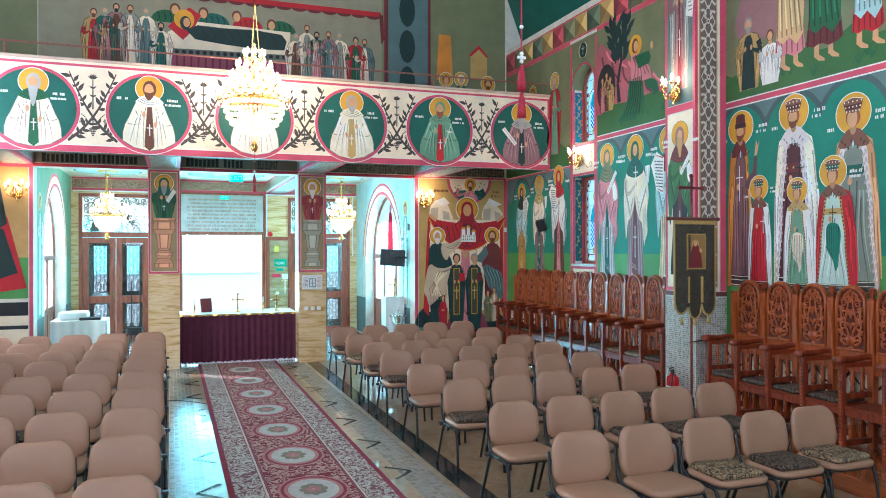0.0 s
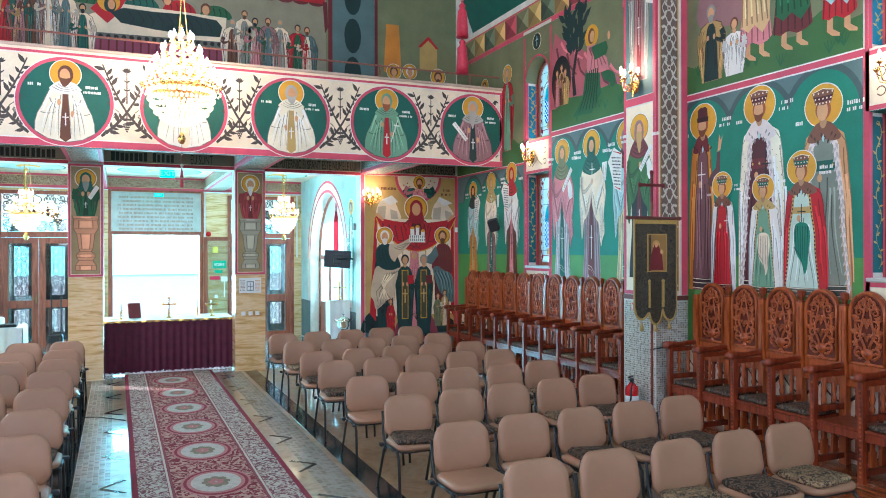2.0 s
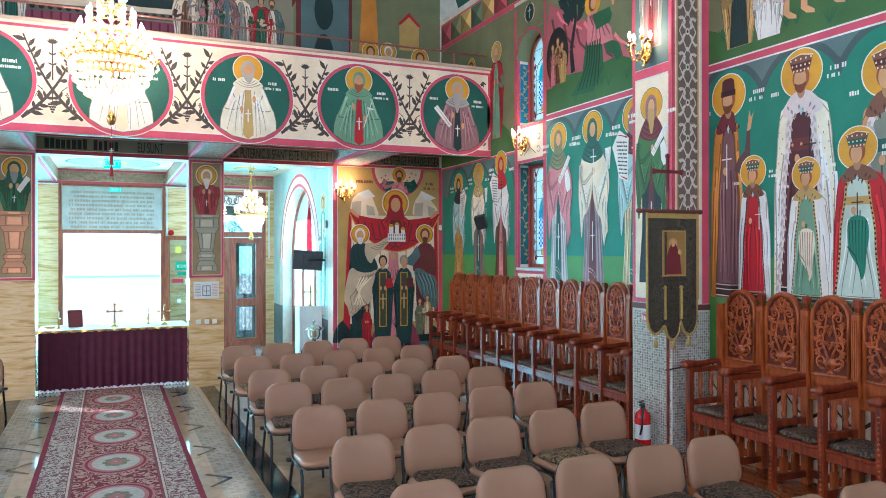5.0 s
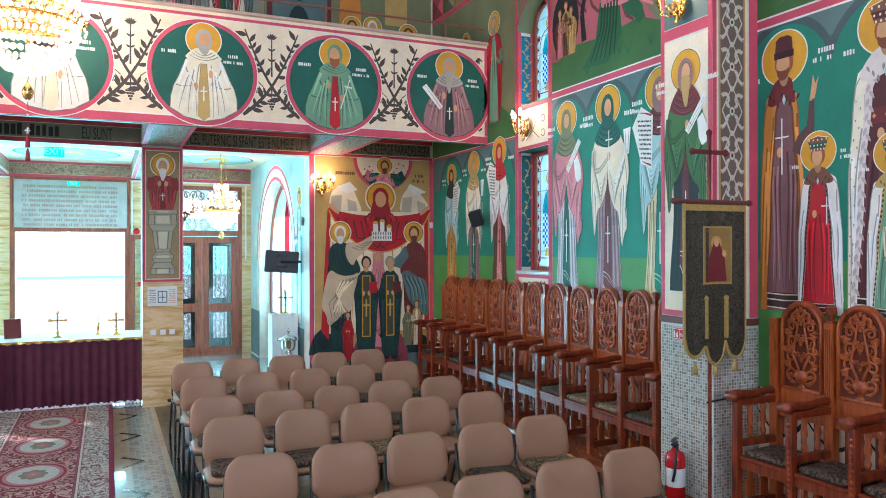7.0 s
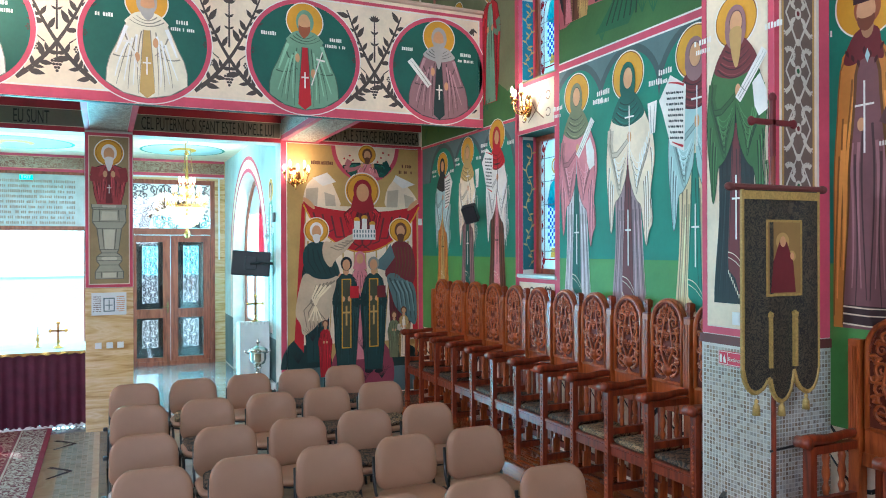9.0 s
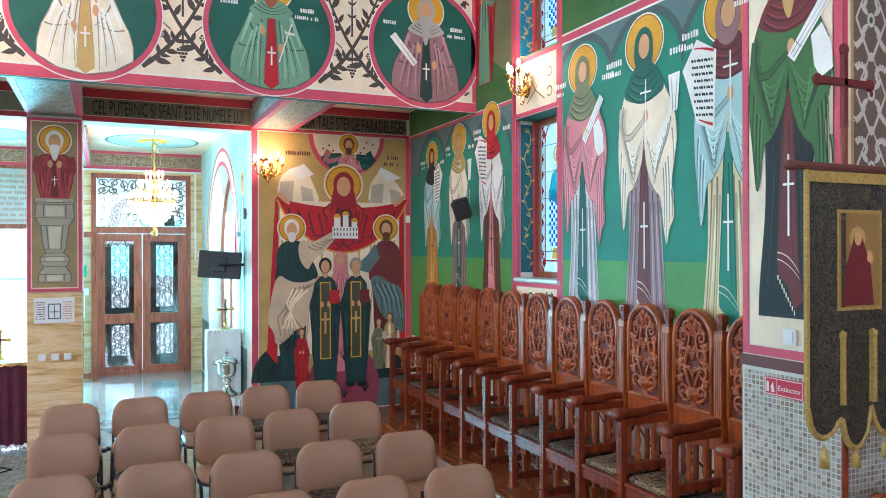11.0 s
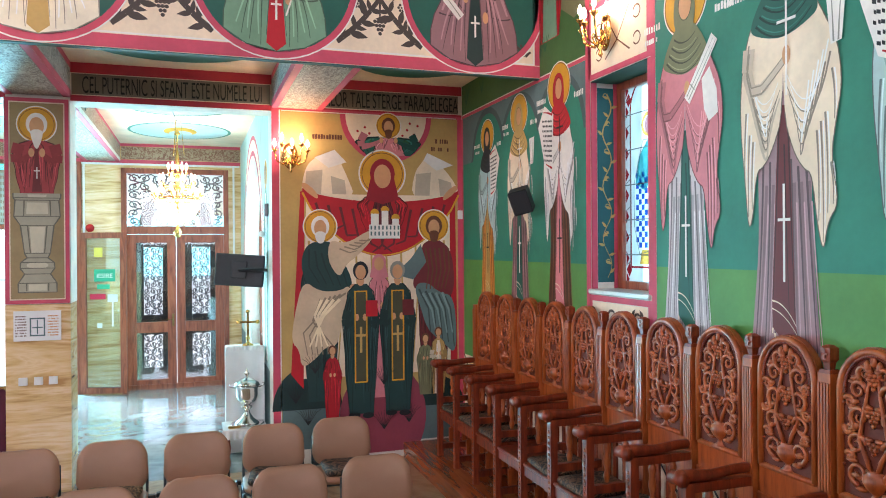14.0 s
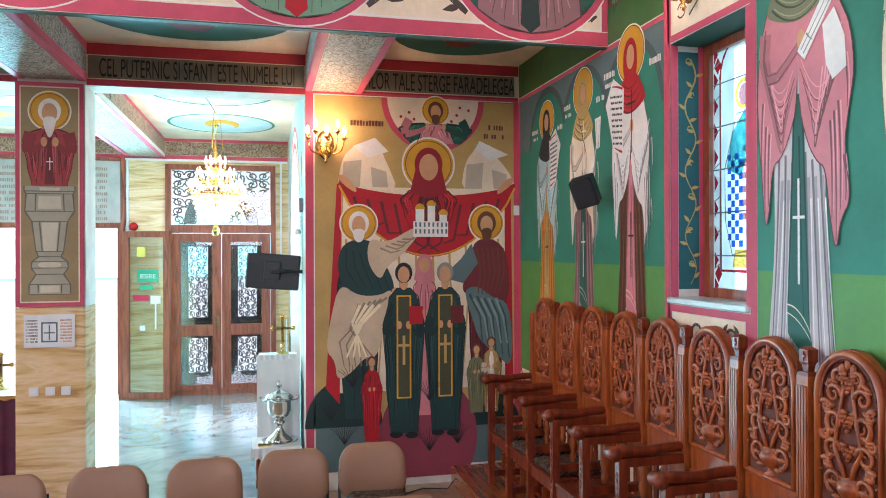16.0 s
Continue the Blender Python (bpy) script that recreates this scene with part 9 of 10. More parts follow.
    part("armrest", bm, WOOD, st, smooth=True)
    bm = bmesh.new()
    box(bm, 0.21, 0.258, -0.44, -0.07, 0.8, 0.845)
    part("arm_rail", bm, WOOD, st)
    for yy in (-0.17, -0.3):
        part("spindle", lathe(bmesh.new(), [(0.014, 0.56), (0.022, 0.6), (0.012, 0.63), (0.024, 0.68), (0.016, 0.73), (0.022, 0.77), (0.014, 0.8)], (0.234, yy, 0), 10), WOOD_PALE, st, smooth=True)
        bm = bmesh.new()
        box(bm, 0.222, 0.246, yy - 0.035, yy + 0.035, 0.12, 0.25)
        box(bm, 0.222, 0.246, yy - 0.018, yy + 0.018, 0.25, 0.36)
        part("baluster_board", bm, WOOD_PALE, st)
    bm = bmesh.new()
    box(bm, 0.209, 0.259, -0.45, -0.4, 0.0, 0.84)
    leg = part("front_leg", bm, WOOD, st)
    bm = bmesh.new()
    for s in range(20):
        blob(bm, (0.234, -0.451, 0.06 + 0.037 * s), 0.011, 1, 0.6, 1.2)
    tagged(part("boss_carving", bm, WOOD_PALE, leg, smooth=True), kind="stuff")
    for z in (0.06, 0.5):
        part("side_rail", abox(0.215, 0.253, -0.399, -0.071, z, z + 0.05), WOOD, st)
    return st


def stall_m(y):
    return pose(-0.03, y, 0.15, 0, 0, -90)


stall0 = make_stall()
STY = [-0.83 - 0.4685 * k for k in range(10)] + [-5.515]
STN = [-6.86 - 0.463 * k for k in range(8)]
stall0.matrix_world = stall_m(STY[0])
for yy in STY[1:] + STN:
    copy_thing(stall0, stall_m(yy))
for yy in STY + STN:
    if g.random() < 0.94:
        cushion(stall_m(yy) @ pose(0, -0.25, 0.446, 0, 0, g.uniform(-6, 6)), (CUSHION, CUSHION_B)[g.random() < 0.4], "thin patterned cushion lying on a stall seat")
# closing posts and arms at the first stall of each bank
for yy in (STY[0], STN[0]):
    e = tagged(new("stall_end"), "carved end post and arm closing a row of choir stalls", "choir stall end")
    for o in stall0.children:
        if o.name.split(".")[0] in ("post", "armrest", "arm_rail", "front_leg", "side_rail", "spindle", "baluster_board"):
            d = o.copy()
            scene.collection.objects.link(d)
            d.parent = e
    e.matrix_world = stall_m(yy + 0.4685)

# ---- loft rail ----
rail = tagged(new("loft_rail"), "thin twisted metal rail along the loft parapet", "railing")
bm = tube(bmesh.new(), [(XL, -1.83, 5.03), (-0.05, -1.83, 5.03)], 0.014, 8)
for k in range(130):
    x = XL + 0.05 + k * 0.08
    tube(bm, [(x, -1.845, 5.018), (x + 0.02, -1.846, 5.03), (x + 0.04, -1.838, 5.044)], 0.006, 4)
COPPER = mat("rose_copper", (0.42, 0.16, 0.12), 0.35, 0.2, 30, 0, metal=0.6)
part("handrail", bm, COPPER, rail)
for k in range(7):
    x = -0.6 - 1.6 * k
    part("rail_post", lathe(bmesh.new(), [(0.02, 4.838), (0.012, 4.86), (0.016, 4.94), (0.011, 5.02)], (x, -1.83, 0), 8), COPPER, rail, smooth=True)

# ---- table in the entrance ----
tb = tagged(new("offering_table"), "long table under a burgundy velvet drape with white top cloth", "table")
part("tabletop", abox(-6.24, -4.22, 0.33, 1.15, 0.86, 0.9, 0.01), mat("table_wood", (0.2, 0.1, 0.05), 0.5), tb)
for x in (-6.16, -4.30):
    for y in (0.42, 1.07):
        part("leg", abox(x - 0.03, x + 0.03, y - 0.03, y + 0.03, 0, 0.86), mat("leg_wood", (0.2, 0.1, 0.05), 0.5), tb)


def drape(u0, u1, z0, z1, y, amp, step, axis="x", flare=0.0):
    """A hanging cloth with pleats."""
    bm = bmesh.new()
    n = max(8, int((u1 - u0) / step * 8))
    rows = 6
    grid = []
    for j in range(rows + 1):
        t = j / rows
        z = z1 + (z0 - z1) * t
        line = []
        for i in range(n + 1):
            u = u0 + (u1 - u0) * i / n
            ph = 2 * math.pi * u / step
            d = amp * (0.25 + 0.75 * t) * (math.sin(ph) + 0.4 * math.sin(0.37 * ph + 1.3)) - flare * t
            zz = z + (0.01 * math.sin(1.7 * ph) if j == rows else 0)
            line.append(bm.verts.new((u, y + d, zz) if axis == "x" else (y + d, u, zz)))
        grid.append(line)
    for a, b in zip(grid, grid[1:]):
        for i in range(n):
            bm.faces.new((a[i], a[i + 1], b[i + 1], b[i]))
    return bm


vd = tagged(part("table_drape", drape(-6.25, -4.21, 0.04, 0.895, 0.29, 0.018, 0.11), VELVET, None, smooth=True), "pleated burgundy velvet drape hanging to the floor", "drape")
for x in (-6.26, -4.20):
    part("drape_side", drape(0.29, 1.15, 0.04, 0.895, x, 0.012, 0.11, "y"), VELVET, vd, smooth=True)
tc_ = tagged(part("tablecloth", abox(-6.27, -4.19, 0.27, 1.18, 0.9, 0.908, 0.003), LINEN), "white linen cloth on the offering table", "tablecloth")
part("cloth_hem", drape(-6.27, -4.19, 0.875, 0.907, 0.262, 0.003, 0.2), BRASS, tc_)
part("lace_foot", drape(-6.24, -4.22, 0.005, 0.05, 0.30, 0.012, 0.08), LINEN, vd)


def altar_cross(at, h, label):
    r = tagged(new("standing_cross"), label, "cross")
    part("base", lathe(bmesh.new(), [(0.06, 0), (0.055, 0.015), (0.02, 0.03), (0.012, 0.05), (0.022, 0.08), (0.01, 0.11)], (0, 0, 0), 12), BRASS, r, smooth=True)
    bm = abox(-0.012, 0.012, -0.006, 0.006, 0.1, h)
    box(bm, -h * 0.28, h * 0.28, -0.006, 0.006, h * 0.66, h * 0.66 + 0.024)
    for x, z in ((-h * 0.28, h * 0.66 + 0.012), (h * 0.28, h * 0.66 + 0.012), (0, h)):
        blob(bm, (x, 0, z), 0.022, 1, 0.4, 1, 2)
    part("cross_bar", bm, BRASS, r)
    r.matrix_world = Matrix.Translation(at)
    return r


altar_cross((-5.24, 0.55, 0.908), 0.34, "gilt standing cross on the white tablecloth")
altar_cross((-4.52, 0.6, 0.908), 0.3, "gilt candlestick cross on the white tablecloth")
cs = tagged(new("candlestick"), "pale glass candlestick on the white tablecloth", "candlestick", "table candlesticks")
part("stem", lathe(bmesh.new(), [(0.045, 0), (0.02, 0.015), (0.01, 0.05), (0.018, 0.1), (0.01, 0.14), (0.024, 0.16)], (0, 0, 0), 12), BRASS, cs, smooth=True)
part("candle", lathe(bmesh.new(), [(0.01, 0.16), (0.01, 0.26), (0.003, 0.27)], (0, 0, 0), 8), WHITEPL, cs, smooth=True)
cs.matrix_world = Matrix.Translation((-6.0, 0.5, 0.908))
copy_thing(cs, Matrix.Translation((-4.75, 0.75, 0.908)))
bk = tagged(part("gospel_book", abox(-0.1, 0.1, -0.02, 0.02, 0, 0.26, 0.004), DEEPRED), "red book propped on a stand", "book")
part("page_block", abox(-0.09, 0.09, -0.015, 0.015, 0.005, 0.265), WHITEPL, bk)
bk.matrix_world = pose(-5.78, 0.72, 0.912, -18, 0, 12)
dish = tagged(part("candle_dish", lathe(bmesh.new(), [(0.05, 0), (0.09, 0.02), (0.085, 0.025), (0.03, 0.012)], (0, 0, 0), 16), BRASS, smooth=True), "shallow brass dish on the tablecloth", "dish")
dish.matrix_world = Matrix.Translation((-6.12, 0.62, 0.908))

# ---- porch things ----
pd = tagged(new("draped_pedestal"), "tall pedestal covered with a white cloth", "pedestal")
part("pedestal_cloth", abox(-2.36, -1.99, 0.62, 0.98, 0.02, 1.1, 0.02, 2), LINEN, pd)
part("cloth_fold", drape(-2.37, -1.98, 0.3, 1.1, 0.61, 0.008, 0.13), LINEN, pd, smooth=True)
part("lace_edge", drape(-2.37, -1.98, 1.085, 1.125, 0.6, 0.01, 0.05), LINEN, pd)
ac = altar_cross((-2.13, 0.8, 1.102), 0.36, "small crystal and gilt cross on the draped pedestal")
cd = tagged(part("thin_candle", lathe(bmesh.new(), [(0.008, 0), (0.006, 0.32), (0.001, 0.33)], (-2.09, 0.9, 1.102), 8), LINEN), "thin white candle on the draped pedestal", "candle")
lt = tagged(new("low_table"), "low dark wooden stand with a lace cloth", "small table")
part("tabletop", abox(-2.4, -2.0, 0.2, 0.58, 0.33, 0.355, 0.006), DOORWOOD, lt)
for x in (-2.36, -2.04):
    for y in (0.24, 0.54):
        part("leg", lathe(bmesh.new(), [(0.018, 0), (0.024, 0.05), (0.014, 0.08), (0.024, 0.18), (0.016, 0.25), (0.024, 0.33)], (x, y, 0), 8), DOORWOOD, lt, smooth=True)
lc = tagged(part("lace_cloth", abox(-2.41, -1.99, 0.19, 0.59, 0.356, 0.361), LINEN), "white lace cloth on the low stand", "cloth")
part("lace_edge", drape(-2.42, -1.98, 0.27, 0.36, 0.185, 0.008, 0.06), LINEN, lc)
un = tagged(new("water_urn"), "polished silver lidded urn on a round tray", "urn")
part("tray", lathe(bmesh.new(), [(0.13, 0), (0.165, 0.012), (0.16, 0.016), (0.12, 0.008)], (0, 0, 0), 28), SILVER, un, smooth=True)
part("foot", lathe(bmesh.new(), [(0.12, 0.01), (0.11, 0.03), (0.06, 0.07), (0.03, 0.12), (0.028, 0.15), (0.05, 0.17), (0.05, 0.185), (0.03, 0.2)], (0, 0, 0), 24), SILVER, un, smooth=True)
bowl = part("bowl", lathe(bmesh.new(), [(0.03, 0.2), (0.085, 0.235), (0.105, 0.29), (0.105, 0.36), (0.118, 0.39), (0.13, 0.395), (0.12, 0.4)], (0, 0, 0), 28), SILVER, un, smooth=True)
bm = bmesh.new()
for s in (-1, 1):
    tube(bm, [(s * 0.11, 0, 0.37), (s * 0.16, 0, 0.38), (s * 0.175, 0, 0.405), (s * 0.15, 0, 0.41)], 0.007, 6)
part("handle", bm, SILVER, bowl, smooth=True)
part("lid", lathe(bmesh.new(), [(0.125, 0.4), (0.12, 0.415), (0.07, 0.455), (0.025, 0.475), (0.012, 0.49), (0.026, 0.51), (0.014, 0.53), (0.006, 0.56)], (0, 0, 0), 28), SILVER, un, smooth=True)
un.matrix_world = Matrix.Translation((-2.17, 0.4, 0.361))
br = tagged(part("gold_ornament", abox(-2.36, -2.24, 0.24, 0.28, 0.362, 0.385, 0.008), BRASS), "small gilt brush handle on the lace cloth", "brush")
# monitor on its arm
mo = tagged(new("wall_monitor"), "flat black monitor seen from behind on a wall arm", "monitor")
part("screen_back", abox(-0.25, 0.25, -0.02, 0.02, -0.16, 0.17, 0.012), BLACKPL, mo)
part("screen", abox(-0.235, 0.235, 0.021, 0.023, -0.14, 0.155), mat("dark_screen", (0.01, 0.02, 0.022), 0.1), mo)
part("mount_plate", abox(-0.08, 0.08, -0.05, -0.02, -0.08, 0.1, 0.01), BLACKPL, mo)
part("arm", tube(bmesh.new(), [(0, -0.05, 0.0), (0.14, -0.1, 0.02), (0.3, -0.05, 0.02)], 0.018, 6), BLACKMETAL, mo)
mo.matrix_world = pose(-2.22, 0.62, 1.9, -4, 4, -14)
cw = tagged(part("camera_dome", lathe(bmesh.new(), [(0.0, -0.03), (0.025, -0.02), (0.03, 0.0), (0.02, 0.03)], (-1.985, 0.75, 2.28), 12), WHITEPL, smooth=True), "tiny white security camera on the porch wall", "camera")
tagged(part("door_closer", abox(-1.99, -1.955, 0.32, 0.38, 2.45, 2.58, 0.006), mat("grey_metal", (0.2, 0.2, 0.2), 0.4)), "small grey wall sensor on the porch jamb", "sensor")
tagged(part("alarm_bell", lathe(bmesh.new(), [(0.0, -0.05), (0.05, -0.045), (0.06, -0.02), (0.06, 0.0)], (-4.12, 4.835, 2.45), 16, "y"), REDENAMEL, smooth=True), "round red fire alarm sounder on the onyx wall", "alarm")
pc = tagged(new("pipe_run"), "white surface conduit above the porch doors", "conduit")
part("conduit", abox(-8.48, -1.97, 4.815, 4.836, 3.40, 3.428), WHITEPL, pc)
for x in (-2.06, -4.2):
    part("conduit_drop", abox(x - 0.014, x + 0.014, 4.815, 4.836, 1.9, 3.399), WHITEPL, pc)
wr = tagged(part("ceiling_wire", tube(bmesh.new(), [(-3.69, 0.9, 3.52), (-3.69, 0.9, 3.70), (-2.9, 1.5, 3.715), (-2.85, 2.5, 3.715)], 0.006, 4), BLACKPL), "thin dark cable across the porch ceiling", "cable")
# side table with white cloth on the other side
wt = tagged(new("side_table"), "table covered by a long white cloth", "table")
part("tabletop", abox(-8.42, -7.55, 1.2, 1.9, 0.74, 0.77), DOORWOOD, wt)
for x in (-8.36, -7.6):
    for y in (1.26, 1.84):
        part("leg", abox(x - 0.025, x + 0.025, y - 0.025, y + 0.025, 0, 0.74), DOORWOOD, wt)
cl = tagged(part("tablecloth", abox(-8.44, -7.53, 1.18, 1.92, 0.772, 0.78), LINEN), "long white cloth on the side table", "tablecloth")
part("cloth_fall", drape(-8.44, -7.53, 0.12, 0.78, 1.17, 0.03, 0.16), LINEN, cl, smooth=True)
part("cloth_fall", drape(1.17, 1.92, 0.12, 0.78, -7.52, 0.03, 0.16, "y"), LINEN, cl, smooth=True)
wp = tagged(part("folded_cloth", abox(-8.35, -7.85, 1.35, 1.8, 0.785, 0.93, 0.05, 3), LINEN), "folded white cloth bundle on the side table", "cloth")
tr_ = tagged(part("black_tray", abox(-7.98, -7.62, 1.25, 1.5, 0.782, 0.83, 0.01), BLACKPL), "flat black case on the side table", "case")
tp = tagged(new("music_stand"), "black folding tripod stand", "stand")
for x in (-7.1, -6.95):
    part("pole", tube(bmesh.new(), [(x, 1.3, 0.35), (x, 1.3, 1.5)], 0.011, 6), BLACKMETAL, tp)
    for a in (0.3, 2.4, 4.5):
        part("leg", tube(bmesh.new(), [(x, 1.3, 0.75), (x + 0.26 * math.cos(a), 1.3 + 0.26 * math.sin(a), 0.01)], 0.009, 5), BLACKMETAL, tp)
part("clamp_box", abox(-7.15, -6.92, 1.24, 1.36, 0.48, 0.62, 0.01), BLACKPL, tp)

# ---- banner, extinguisher ----
bn = tagged(new("church_banner"), "dark brocade church banner with gold fringe on a pole", "banner")
BY = -6.56
part("pole", tube(bmesh.new(), [(-0.585, BY + 0.02, 0.15), (-0.585, BY + 0.02, 2.62)], 0.014, 8), WOOD, bn)
bm = abox(-0.60, -0.57, BY + 0.008, BY + 0.032, 2.6, 2.93, 0.004)
box(bm, -0.745, -0.425, BY + 0.008, BY + 0.032, 2.775, 2.805)
for x, z in ((-0.745, 2.79), (-0.425, 2.79), (-0.585, 2.93)):
    blob(bm, (x, BY + 0.02, z), 0.028, 1, 0.5, 1, 2)
part("top_cross", bm, DEEPRED, bn, "red wooden cross")
bm = tube(bmesh.new(), [(-0.91, BY, 2.425), (-0.235, BY, 2.425)], 0.018, 8)
for x in (-0.925, -0.22):
    blob(bm, (x, BY, 2.425), 0.024, 1.4, 1, 1, 2)
part("cross_bar", bm, LEDGEWOOD, bn)
bm = bmesh.new()
n = 30
cols_ = []
for i in range(n + 1):
    x = -0.845 + 0.575 * i / n
    k = (i % 10) / 10 if i < n else 1.0
    seg = min(i // 10, 2)
    t = (i - 10 * seg) / 10
    low = (1.44, 1.38, 1.42)[seg] - 0.13 * math.sin(math.pi * min(max(t, 0), 1)) ** 0.6
    yy = BY - 0.01 + 0.006 * math.sin(x * 22)
    cols_.append([(x, yy, 2.41 - (2.41 - low) * j / 8) for j in range(9)])
for a, b in zip(cols_, cols_[1:]):
    for j in range(8):
        bm.faces.new([bm.verts.new(q) for q in (a[j], b[j], b[j + 1], a[j + 1])])
bmesh.ops.remove_doubles(bm, verts=bm.verts[:], dist=0.0005)
bmesh.ops.solidify(bm, geom=bm.faces[:], thickness=0.006)
cloth = part("cloth", bm, BANNERCLOTH, bn)
FRINGE = mat("gold_fringe", (0.42, 0.27, 0.07), 0.6, 0.4, 90, 0.05)
bm = bmesh.new()
for a, b in zip(cols_, cols_[1:]):
    tube(bm, [a[8], b[8]], 0.014, 5)
for c in (cols_[0], cols_[-1]):
    tube(bm, c, 0.012, 5)
for x in (-0.653, -0.462):
    tube(bm, [(x, BY - 0.02, 1.72), (x, BY - 0.02, 1.44)], 0.016, 5)
    blob(bm, (x, BY - 0.02, 1.73), 0.022)
box(bm, -0.845, -0.27, BY - 0.024, BY - 0.017, 2.36, 2.405)
part("fringe", bm, FRINGE, cloth)
for k, x in enumerate((-0.75, -0.56, -0.37)):
    part("banner_tassel", lathe(bmesh.new(), [(0.004, 0.06), (0.012, 0.045), (0.008, 0.035), (0.018, 0.02), (0.022, -0.03), (0.0, -0.03)], (x, BY - 0.012, 1.22 - 0.02 * (k % 2)), 10), FRINGE, cloth, smooth=True)
BF2 = Face((0, BY - 0.02, 0), (1, 0, 0), (0, -1, 0))
ic = BF2.rects("icon_panel", [(-0.675, -0.42, 1.84, 2.24)], paint("dull_gold_paint", 150, 116, 62), cloth, 2)
BF2.rects("icon_frame", frame_rects(-0.685, -0.41, 1.83, 2.25, 0.014), FRINGE, ic, 4)
BF2.polys("icon_robe", [[(-0.65, 1.85), (-0.46, 1.85), (-0.48, 2.02), (-0.53, 2.13), (-0.58, 2.14), (-0.63, 2.02)]], DEEPRED, ic, 4)
BF2.polys("icon_halo", [oval(-0.56, 2.13, 0.05), oval(-0.49, 2.05, 0.03)], OCHRE, ic, 3)
BF2.polys("icon_head", [oval(-0.56, 2.13, 0.022, 0.03, 14), oval(-0.49, 2.05, 0.015, 0.02, 12)], SKIN, ic, 6)
part("pole_clamp", tube(bmesh.new(), [(-0.61, BY + 0.02, 0.97), (-0.42, BY + 0.0, 0.99)], 0.008, 5), BLACKMETAL, bn)
bn.location.x = -0.05

fe = tagged(new("fire_extinguisher"), "red fire extinguisher standing on the platform by the pier", "fire extinguisher")
part("cylinder", lathe(bmesh.new(), [(0.06, 0.0), (0.075, 0.01), (0.075, 0.30), (0.066, 0.345), (0.03, 0.375), (0.025, 0.39)], (0, 0, 0), 20), REDENAMEL, fe, smooth=True)
part("label_plate", lathe(bmesh.new(), [(0.0755, 0.1), (0.0762, 0.102), (0.0762, 0.24), (0.0755, 0.242)], (0, 0, 0), 20), WHITEPL, fe, smooth=True)
bm = lathe(bmesh.new(), [(0.022, 0.385), (0.022, 0.42), (0.012, 0.43)], (0, 0, 0), 10)
box(bm, -0.09, 0.03, -0.012, 0.012, 0.425, 0.437)
box(bm, -0.1, 0.02, -0.012, 0.012, 0.455, 0.467)
part("valve", bm, BLACKPL, fe)
part("hose", tube(bmesh.new(), [(0.02, 0, 0.41), (-0.05, -0.03, 0.43), (-0.105, -0.03, 0.36), (-0.1, -0.02, 0.22), (-0.085, 0, 0.15)], 0.011, 6), BLACKPL, fe, smooth=True)
fe.matrix_world = pose(-0.6, -6.14, 0.15, 0, 0, 35)

# floor cables and a floor lamp by the mural
tagged(part("floor_cable", tube(bmesh.new(), [(-0.55, -0.1, 0.16), (-0.75, -0.25, 0.02), (-0.95, -0.15, 0.008), (-1.2, -0.3, 0.008), (-1.3, -0.12, 0.01)], 0.006, 5), BLACKPL), "black cable lying on the floor by the mural", "cable")
tagged(part("floor_cable", tube(bmesh.new(), [(-6.6, -2.9, 0.006), (-6.3, -2.95, 0.006), (-6.1, -3.15, 0.006), (-5.97, -3.3, 0.006)], 0.006, 5), BLACKPL), "thin dark cable lying across the marble", "cable")
sl = tagged(new("floor_spotlight"), "small black floor spotlight by the mural", "spotlight")
part("housing", lathe(bmesh.new(), [(0.05, -0.05), (0.075, -0.02), (0.08, 0.05), (0.07, 0.055)], (0, 0, 0.1), 16, "y"), BLACKPL, sl, smooth=True)
part("stand", tube(bmesh.new(), [(-0.09, 0, 0.1), (-0.09, 0, 0.01), (0.09, 0, 0.01), (0.09, 0, 0.1)], 0.01, 6), BLACKMETAL, sl)
sl.matrix_world = pose(-1.55, -0.25, 0.0, 30, 0, 15)

# ---- carpet ----
cp = tagged(part("runner_carpet", abox(-5.95, -4.57, -18.5, 0.45, 0.001, 0.011), CARPET_RED), "long red patterned runner carpet with pale medallions", "carpet")
CF = 0.0135


def flat(name, shapes, m, z, parent=cp):
    bm = bmesh.new()
    for s in shapes:
        f = bm.faces.new([bm.verts.new((a, b, z)) for a, b in s])
        f.normal_update()
        if f.normal.z < 0:
            f.normal_flip()
    return part(name, bm, m, parent)


def strip(a, b, y0=-18.45, y1=0.4):
    return [(a, y0), (b, y0), (b, y1), (a, y1)]


flat("border_band", [strip(-5.9, -5.66), strip(-4.86, -4.62)], CARPET_EDGE, CF)
flat("border_stripe", [strip(-5.655, -5.635), strip(-4.885, -4.865)], mat("cream_pile", (0.5, 0.42, 0.35), 0.95), CF)
flat("border_stripe", [strip(-5.63, -5.615), strip(-4.905, -4.89)], mat("plum_pile", (0.2, 0.05, 0.06), 0.95), CF)
flat("field", [strip(-5.61, -4.91)], CARPET, CF - 0.001)
PILE_PALE = mat("ivory_pile", (0.44, 0.4, 0.35), 0.95, 0.2, 20, 0.05, fine=150)
PILE_MOSS = mat("moss_pile", (0.2, 0.17, 0.11), 0.95, 0.3, 30, 0.05, fine=150)
PILE_ROSE = mat("rose_pile", (0.4, 0.15, 0.14), 0.95, 0.2, 20, 0.05, fine=150)
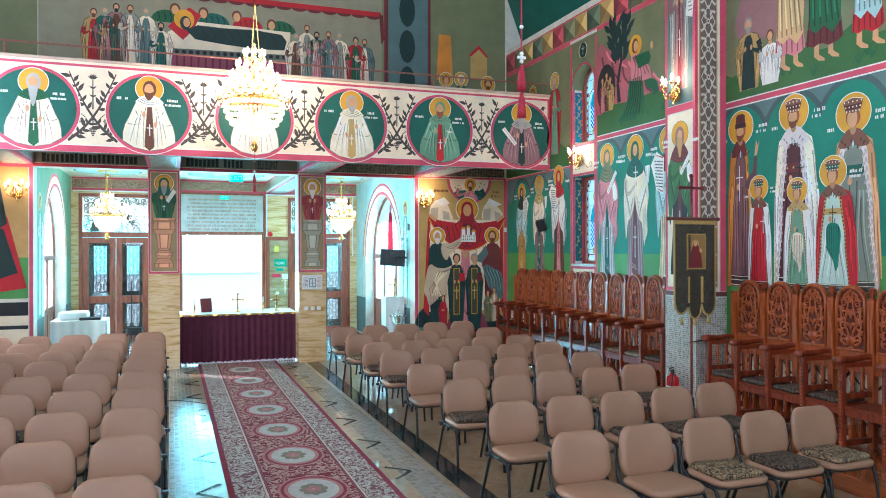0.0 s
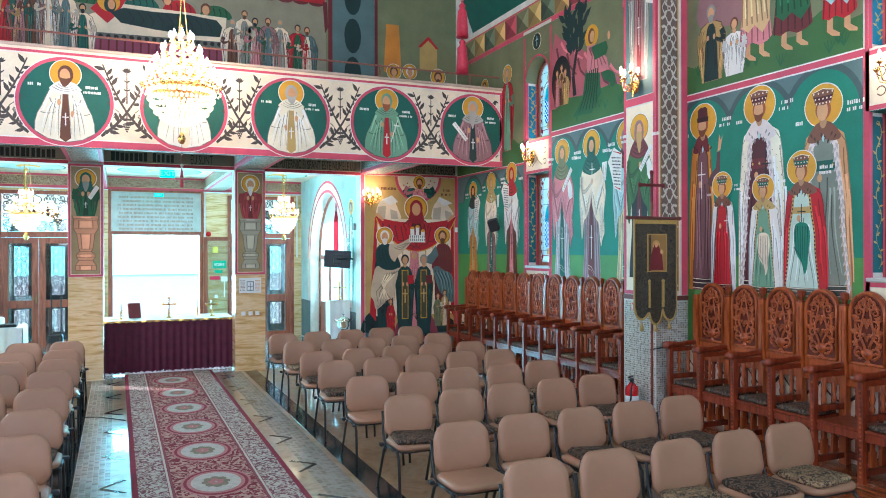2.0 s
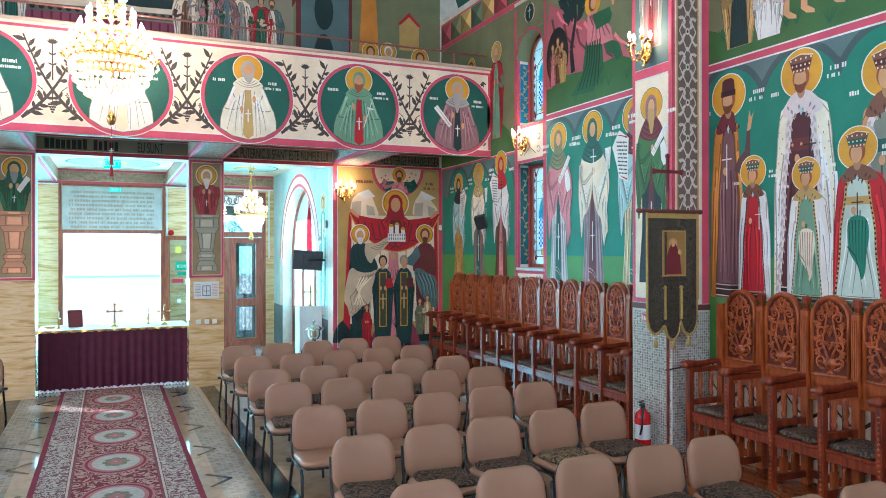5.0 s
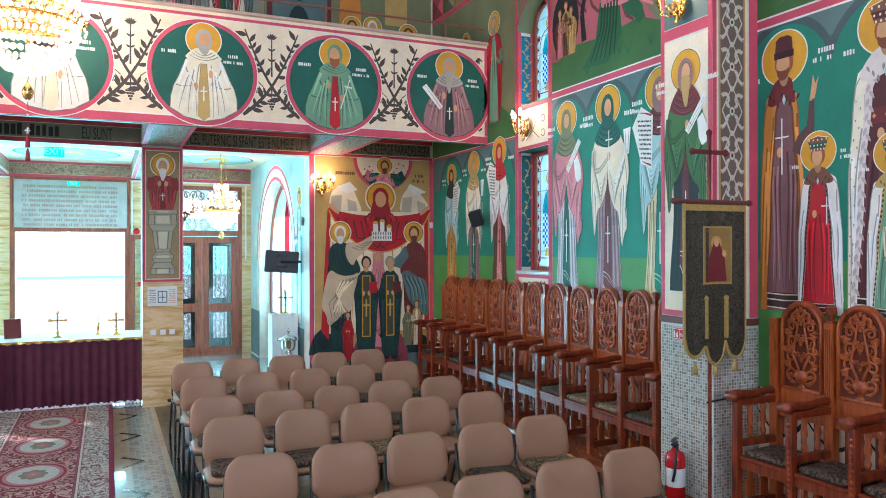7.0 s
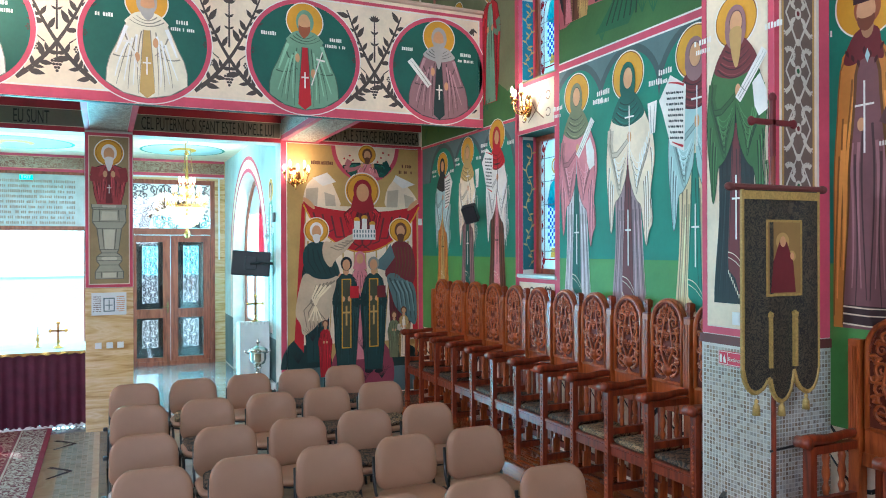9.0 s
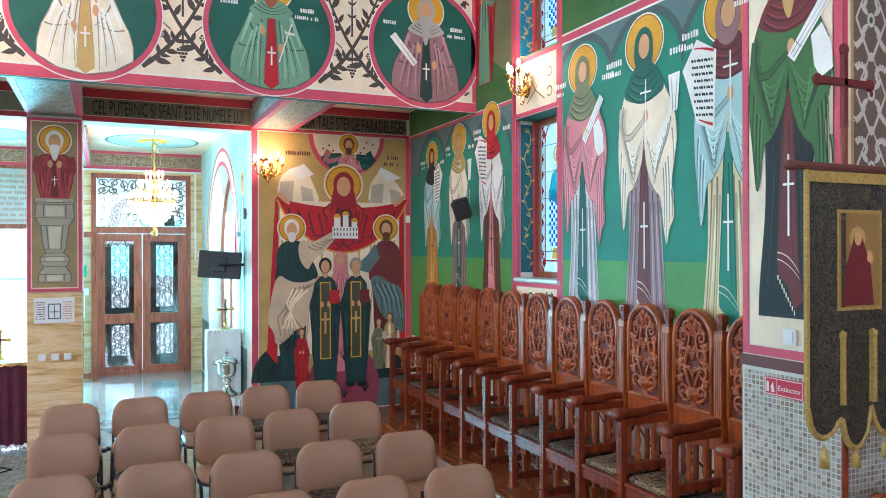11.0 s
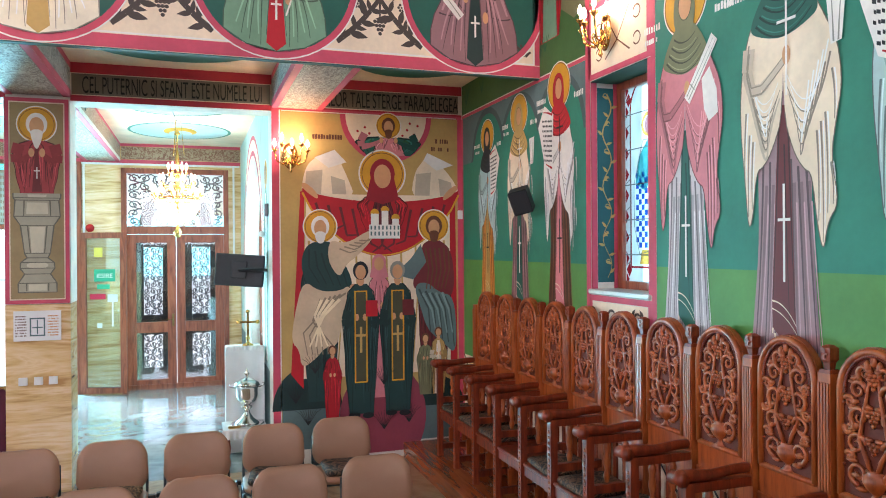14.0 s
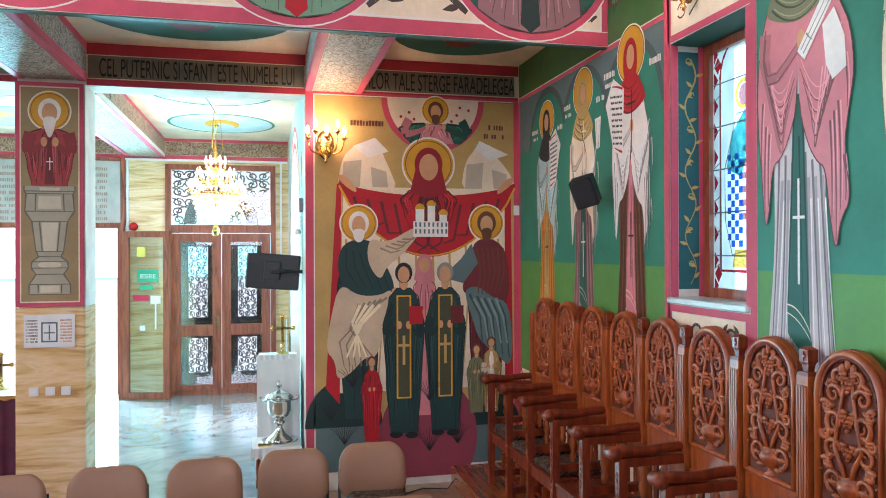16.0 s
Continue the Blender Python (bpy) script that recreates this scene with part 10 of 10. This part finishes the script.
for k in range(17):
    y = 0.0 - 0.62 - 1.135 * k + 0.02
    flat("medallion", [oval(-5.255, y, 0.30, 0.40, 36)], PILE_ROSE, CF + 0.0006)
    flat("medallion", [oval(-5.255, y, 0.278, 0.375, 36)], CARPET_RED, CF + 0.0012)
    flat("medallion", [oval(-5.255, y, 0.25, 0.335, 36)], PILE_ROSE, CF + 0.0018)
    flat("medallion", [oval(-5.255, y, 0.215, 0.29, 36)], PILE_PALE, CF + 0.0024)
    flat("medallion_flower", [oval(-5.255 + 0.085 * math.cos(a), y + 0.115 * math.sin(a), 0.04, 0.05, 10) for a in [j * 0.785 for j in range(8)]], PILE_MOSS, CF + 0.003)
    flat("medallion_flower", [oval(-5.255 + 0.04 * math.cos(a), y + 0.055 * math.sin(a), 0.034, 0.04, 10) for a in [0.4 + j * 1.257 for j in range(5)]], PILE_ROSE, CF + 0.0036)

# ---- floor pieces last ----
tile = bmesh.new()
box(tile, -0.108, 0.108, -0.146, 0.146, -0.01, 0.003)
tile_me = bpy.data.meshes.new("floor_tile")
tile.to_mesh(tile_me)
tile.free()
tile_me.materials.append(BLACKTILE)
for cx in (-3.955, -6.535):
    for k in range(46):
        t = new("floor_tile", tile_me)
        t.parent = floor
        t.location = (cx, -0.25 - 0.3 * k, 0.0)


def grid_mesh(name, x0, x1, y0, y1, s, gap, z0, z1, m, parent):
    vs, fs = [], []
    nx, ny = int((x1 - x0) / s), int((y1 - y0) / s)
    for i in range(nx):
        for j in range(ny):
            a, b = x0 + i * s, y0 + j * s
            k = len(vs)
            vs += [(a + gap, b + gap, z1), (a + s - gap, b + gap, z1), (a + s - gap, b + s - gap, z1), (a + gap, b + s - gap, z1)]
            fs.append((k, k + 1, k + 2, k + 3))
    me = bpy.data.meshes.new(name)
    me.from_pydata(vs, [], fs)
    me.materials.append(m)
    ob = new(name, me)
    ob.parent = parent
    return tagged(ob, kind="stuff")


grid_mesh("mosaic_strip", -4.42, -4.07, -13.5, 0.0, 0.05, 0.002, 0, 0.0022, STONE, floor)
grid_mesh("mosaic_strip", -6.42, -6.07, -13.5, 0.0, 0.05, 0.002, 0, 0.0022, STONE, floor)
INLAY = mat("slate_inlay", (0.03, 0.05, 0.055), 0.1)
flat("diamond_inlay", [q for k in range(12) for x in (-4.5, -6.0) for a, b in (((x, -0.35 - 1.1 * k), (x + 0.2 if x > -5 else x - 0.2, -0.55 - 1.1 * k)), ((x + 0.2 if x > -5 else x - 0.2, -0.55 - 1.1 * k), (x, -0.75 - 1.1 * k))) for q in stroke([a, b], 0.05)], INLAY, 0.0035, floor)

# tesserae of the pier foot, bedded proud of the grout
bed = part("grout_bed", box(box(bmesh.new(), -0.464, -0.4605, -6.395, -5.82, 0.1, 1.49), -0.464, 0.0, -6.399, -6.3955, 0.1, 1.49), GROUT, pier)
vs, fs = [], []
st, gp_ = 0.0254, 0.0028
for i in range(int(0.575 / st)):
    for j in range(int(1.34 / st)):
        a, z, k = -6.393 + i * st, 0.152 + j * st, len(vs)
        vs += [(-0.4675, a + gp_, z + gp_), (-0.4675, a + st - gp_, z + gp_), (-0.4675, a + st - gp_, z + st - gp_), (-0.4675, a + gp_, z + st - gp_)]
        fs.append((k + 3, k + 2, k + 1, k))
for i in range(int(0.46 / st)):
    for j in range(int(1.34 / st)):
        a, z, k = -0.462 + i * st, 0.152 + j * st, len(vs)
        vs += [(a + gp_, -6.4025, z + gp_), (a + st - gp_, -6.4025, z + gp_), (a + st - gp_, -6.4025, z + st - gp_), (a + gp_, -6.4025, z + st - gp_)]
        fs.append((k, k + 1, k + 2, k + 3))
me = bpy.data.meshes.new("mosaic_tesserae")
me.from_pydata(vs, [], fs)
me.materials.append(TESSERA)
ob = new("mosaic_tesserae", me)
ob.parent = pier
tagged(ob, kind="stuff")
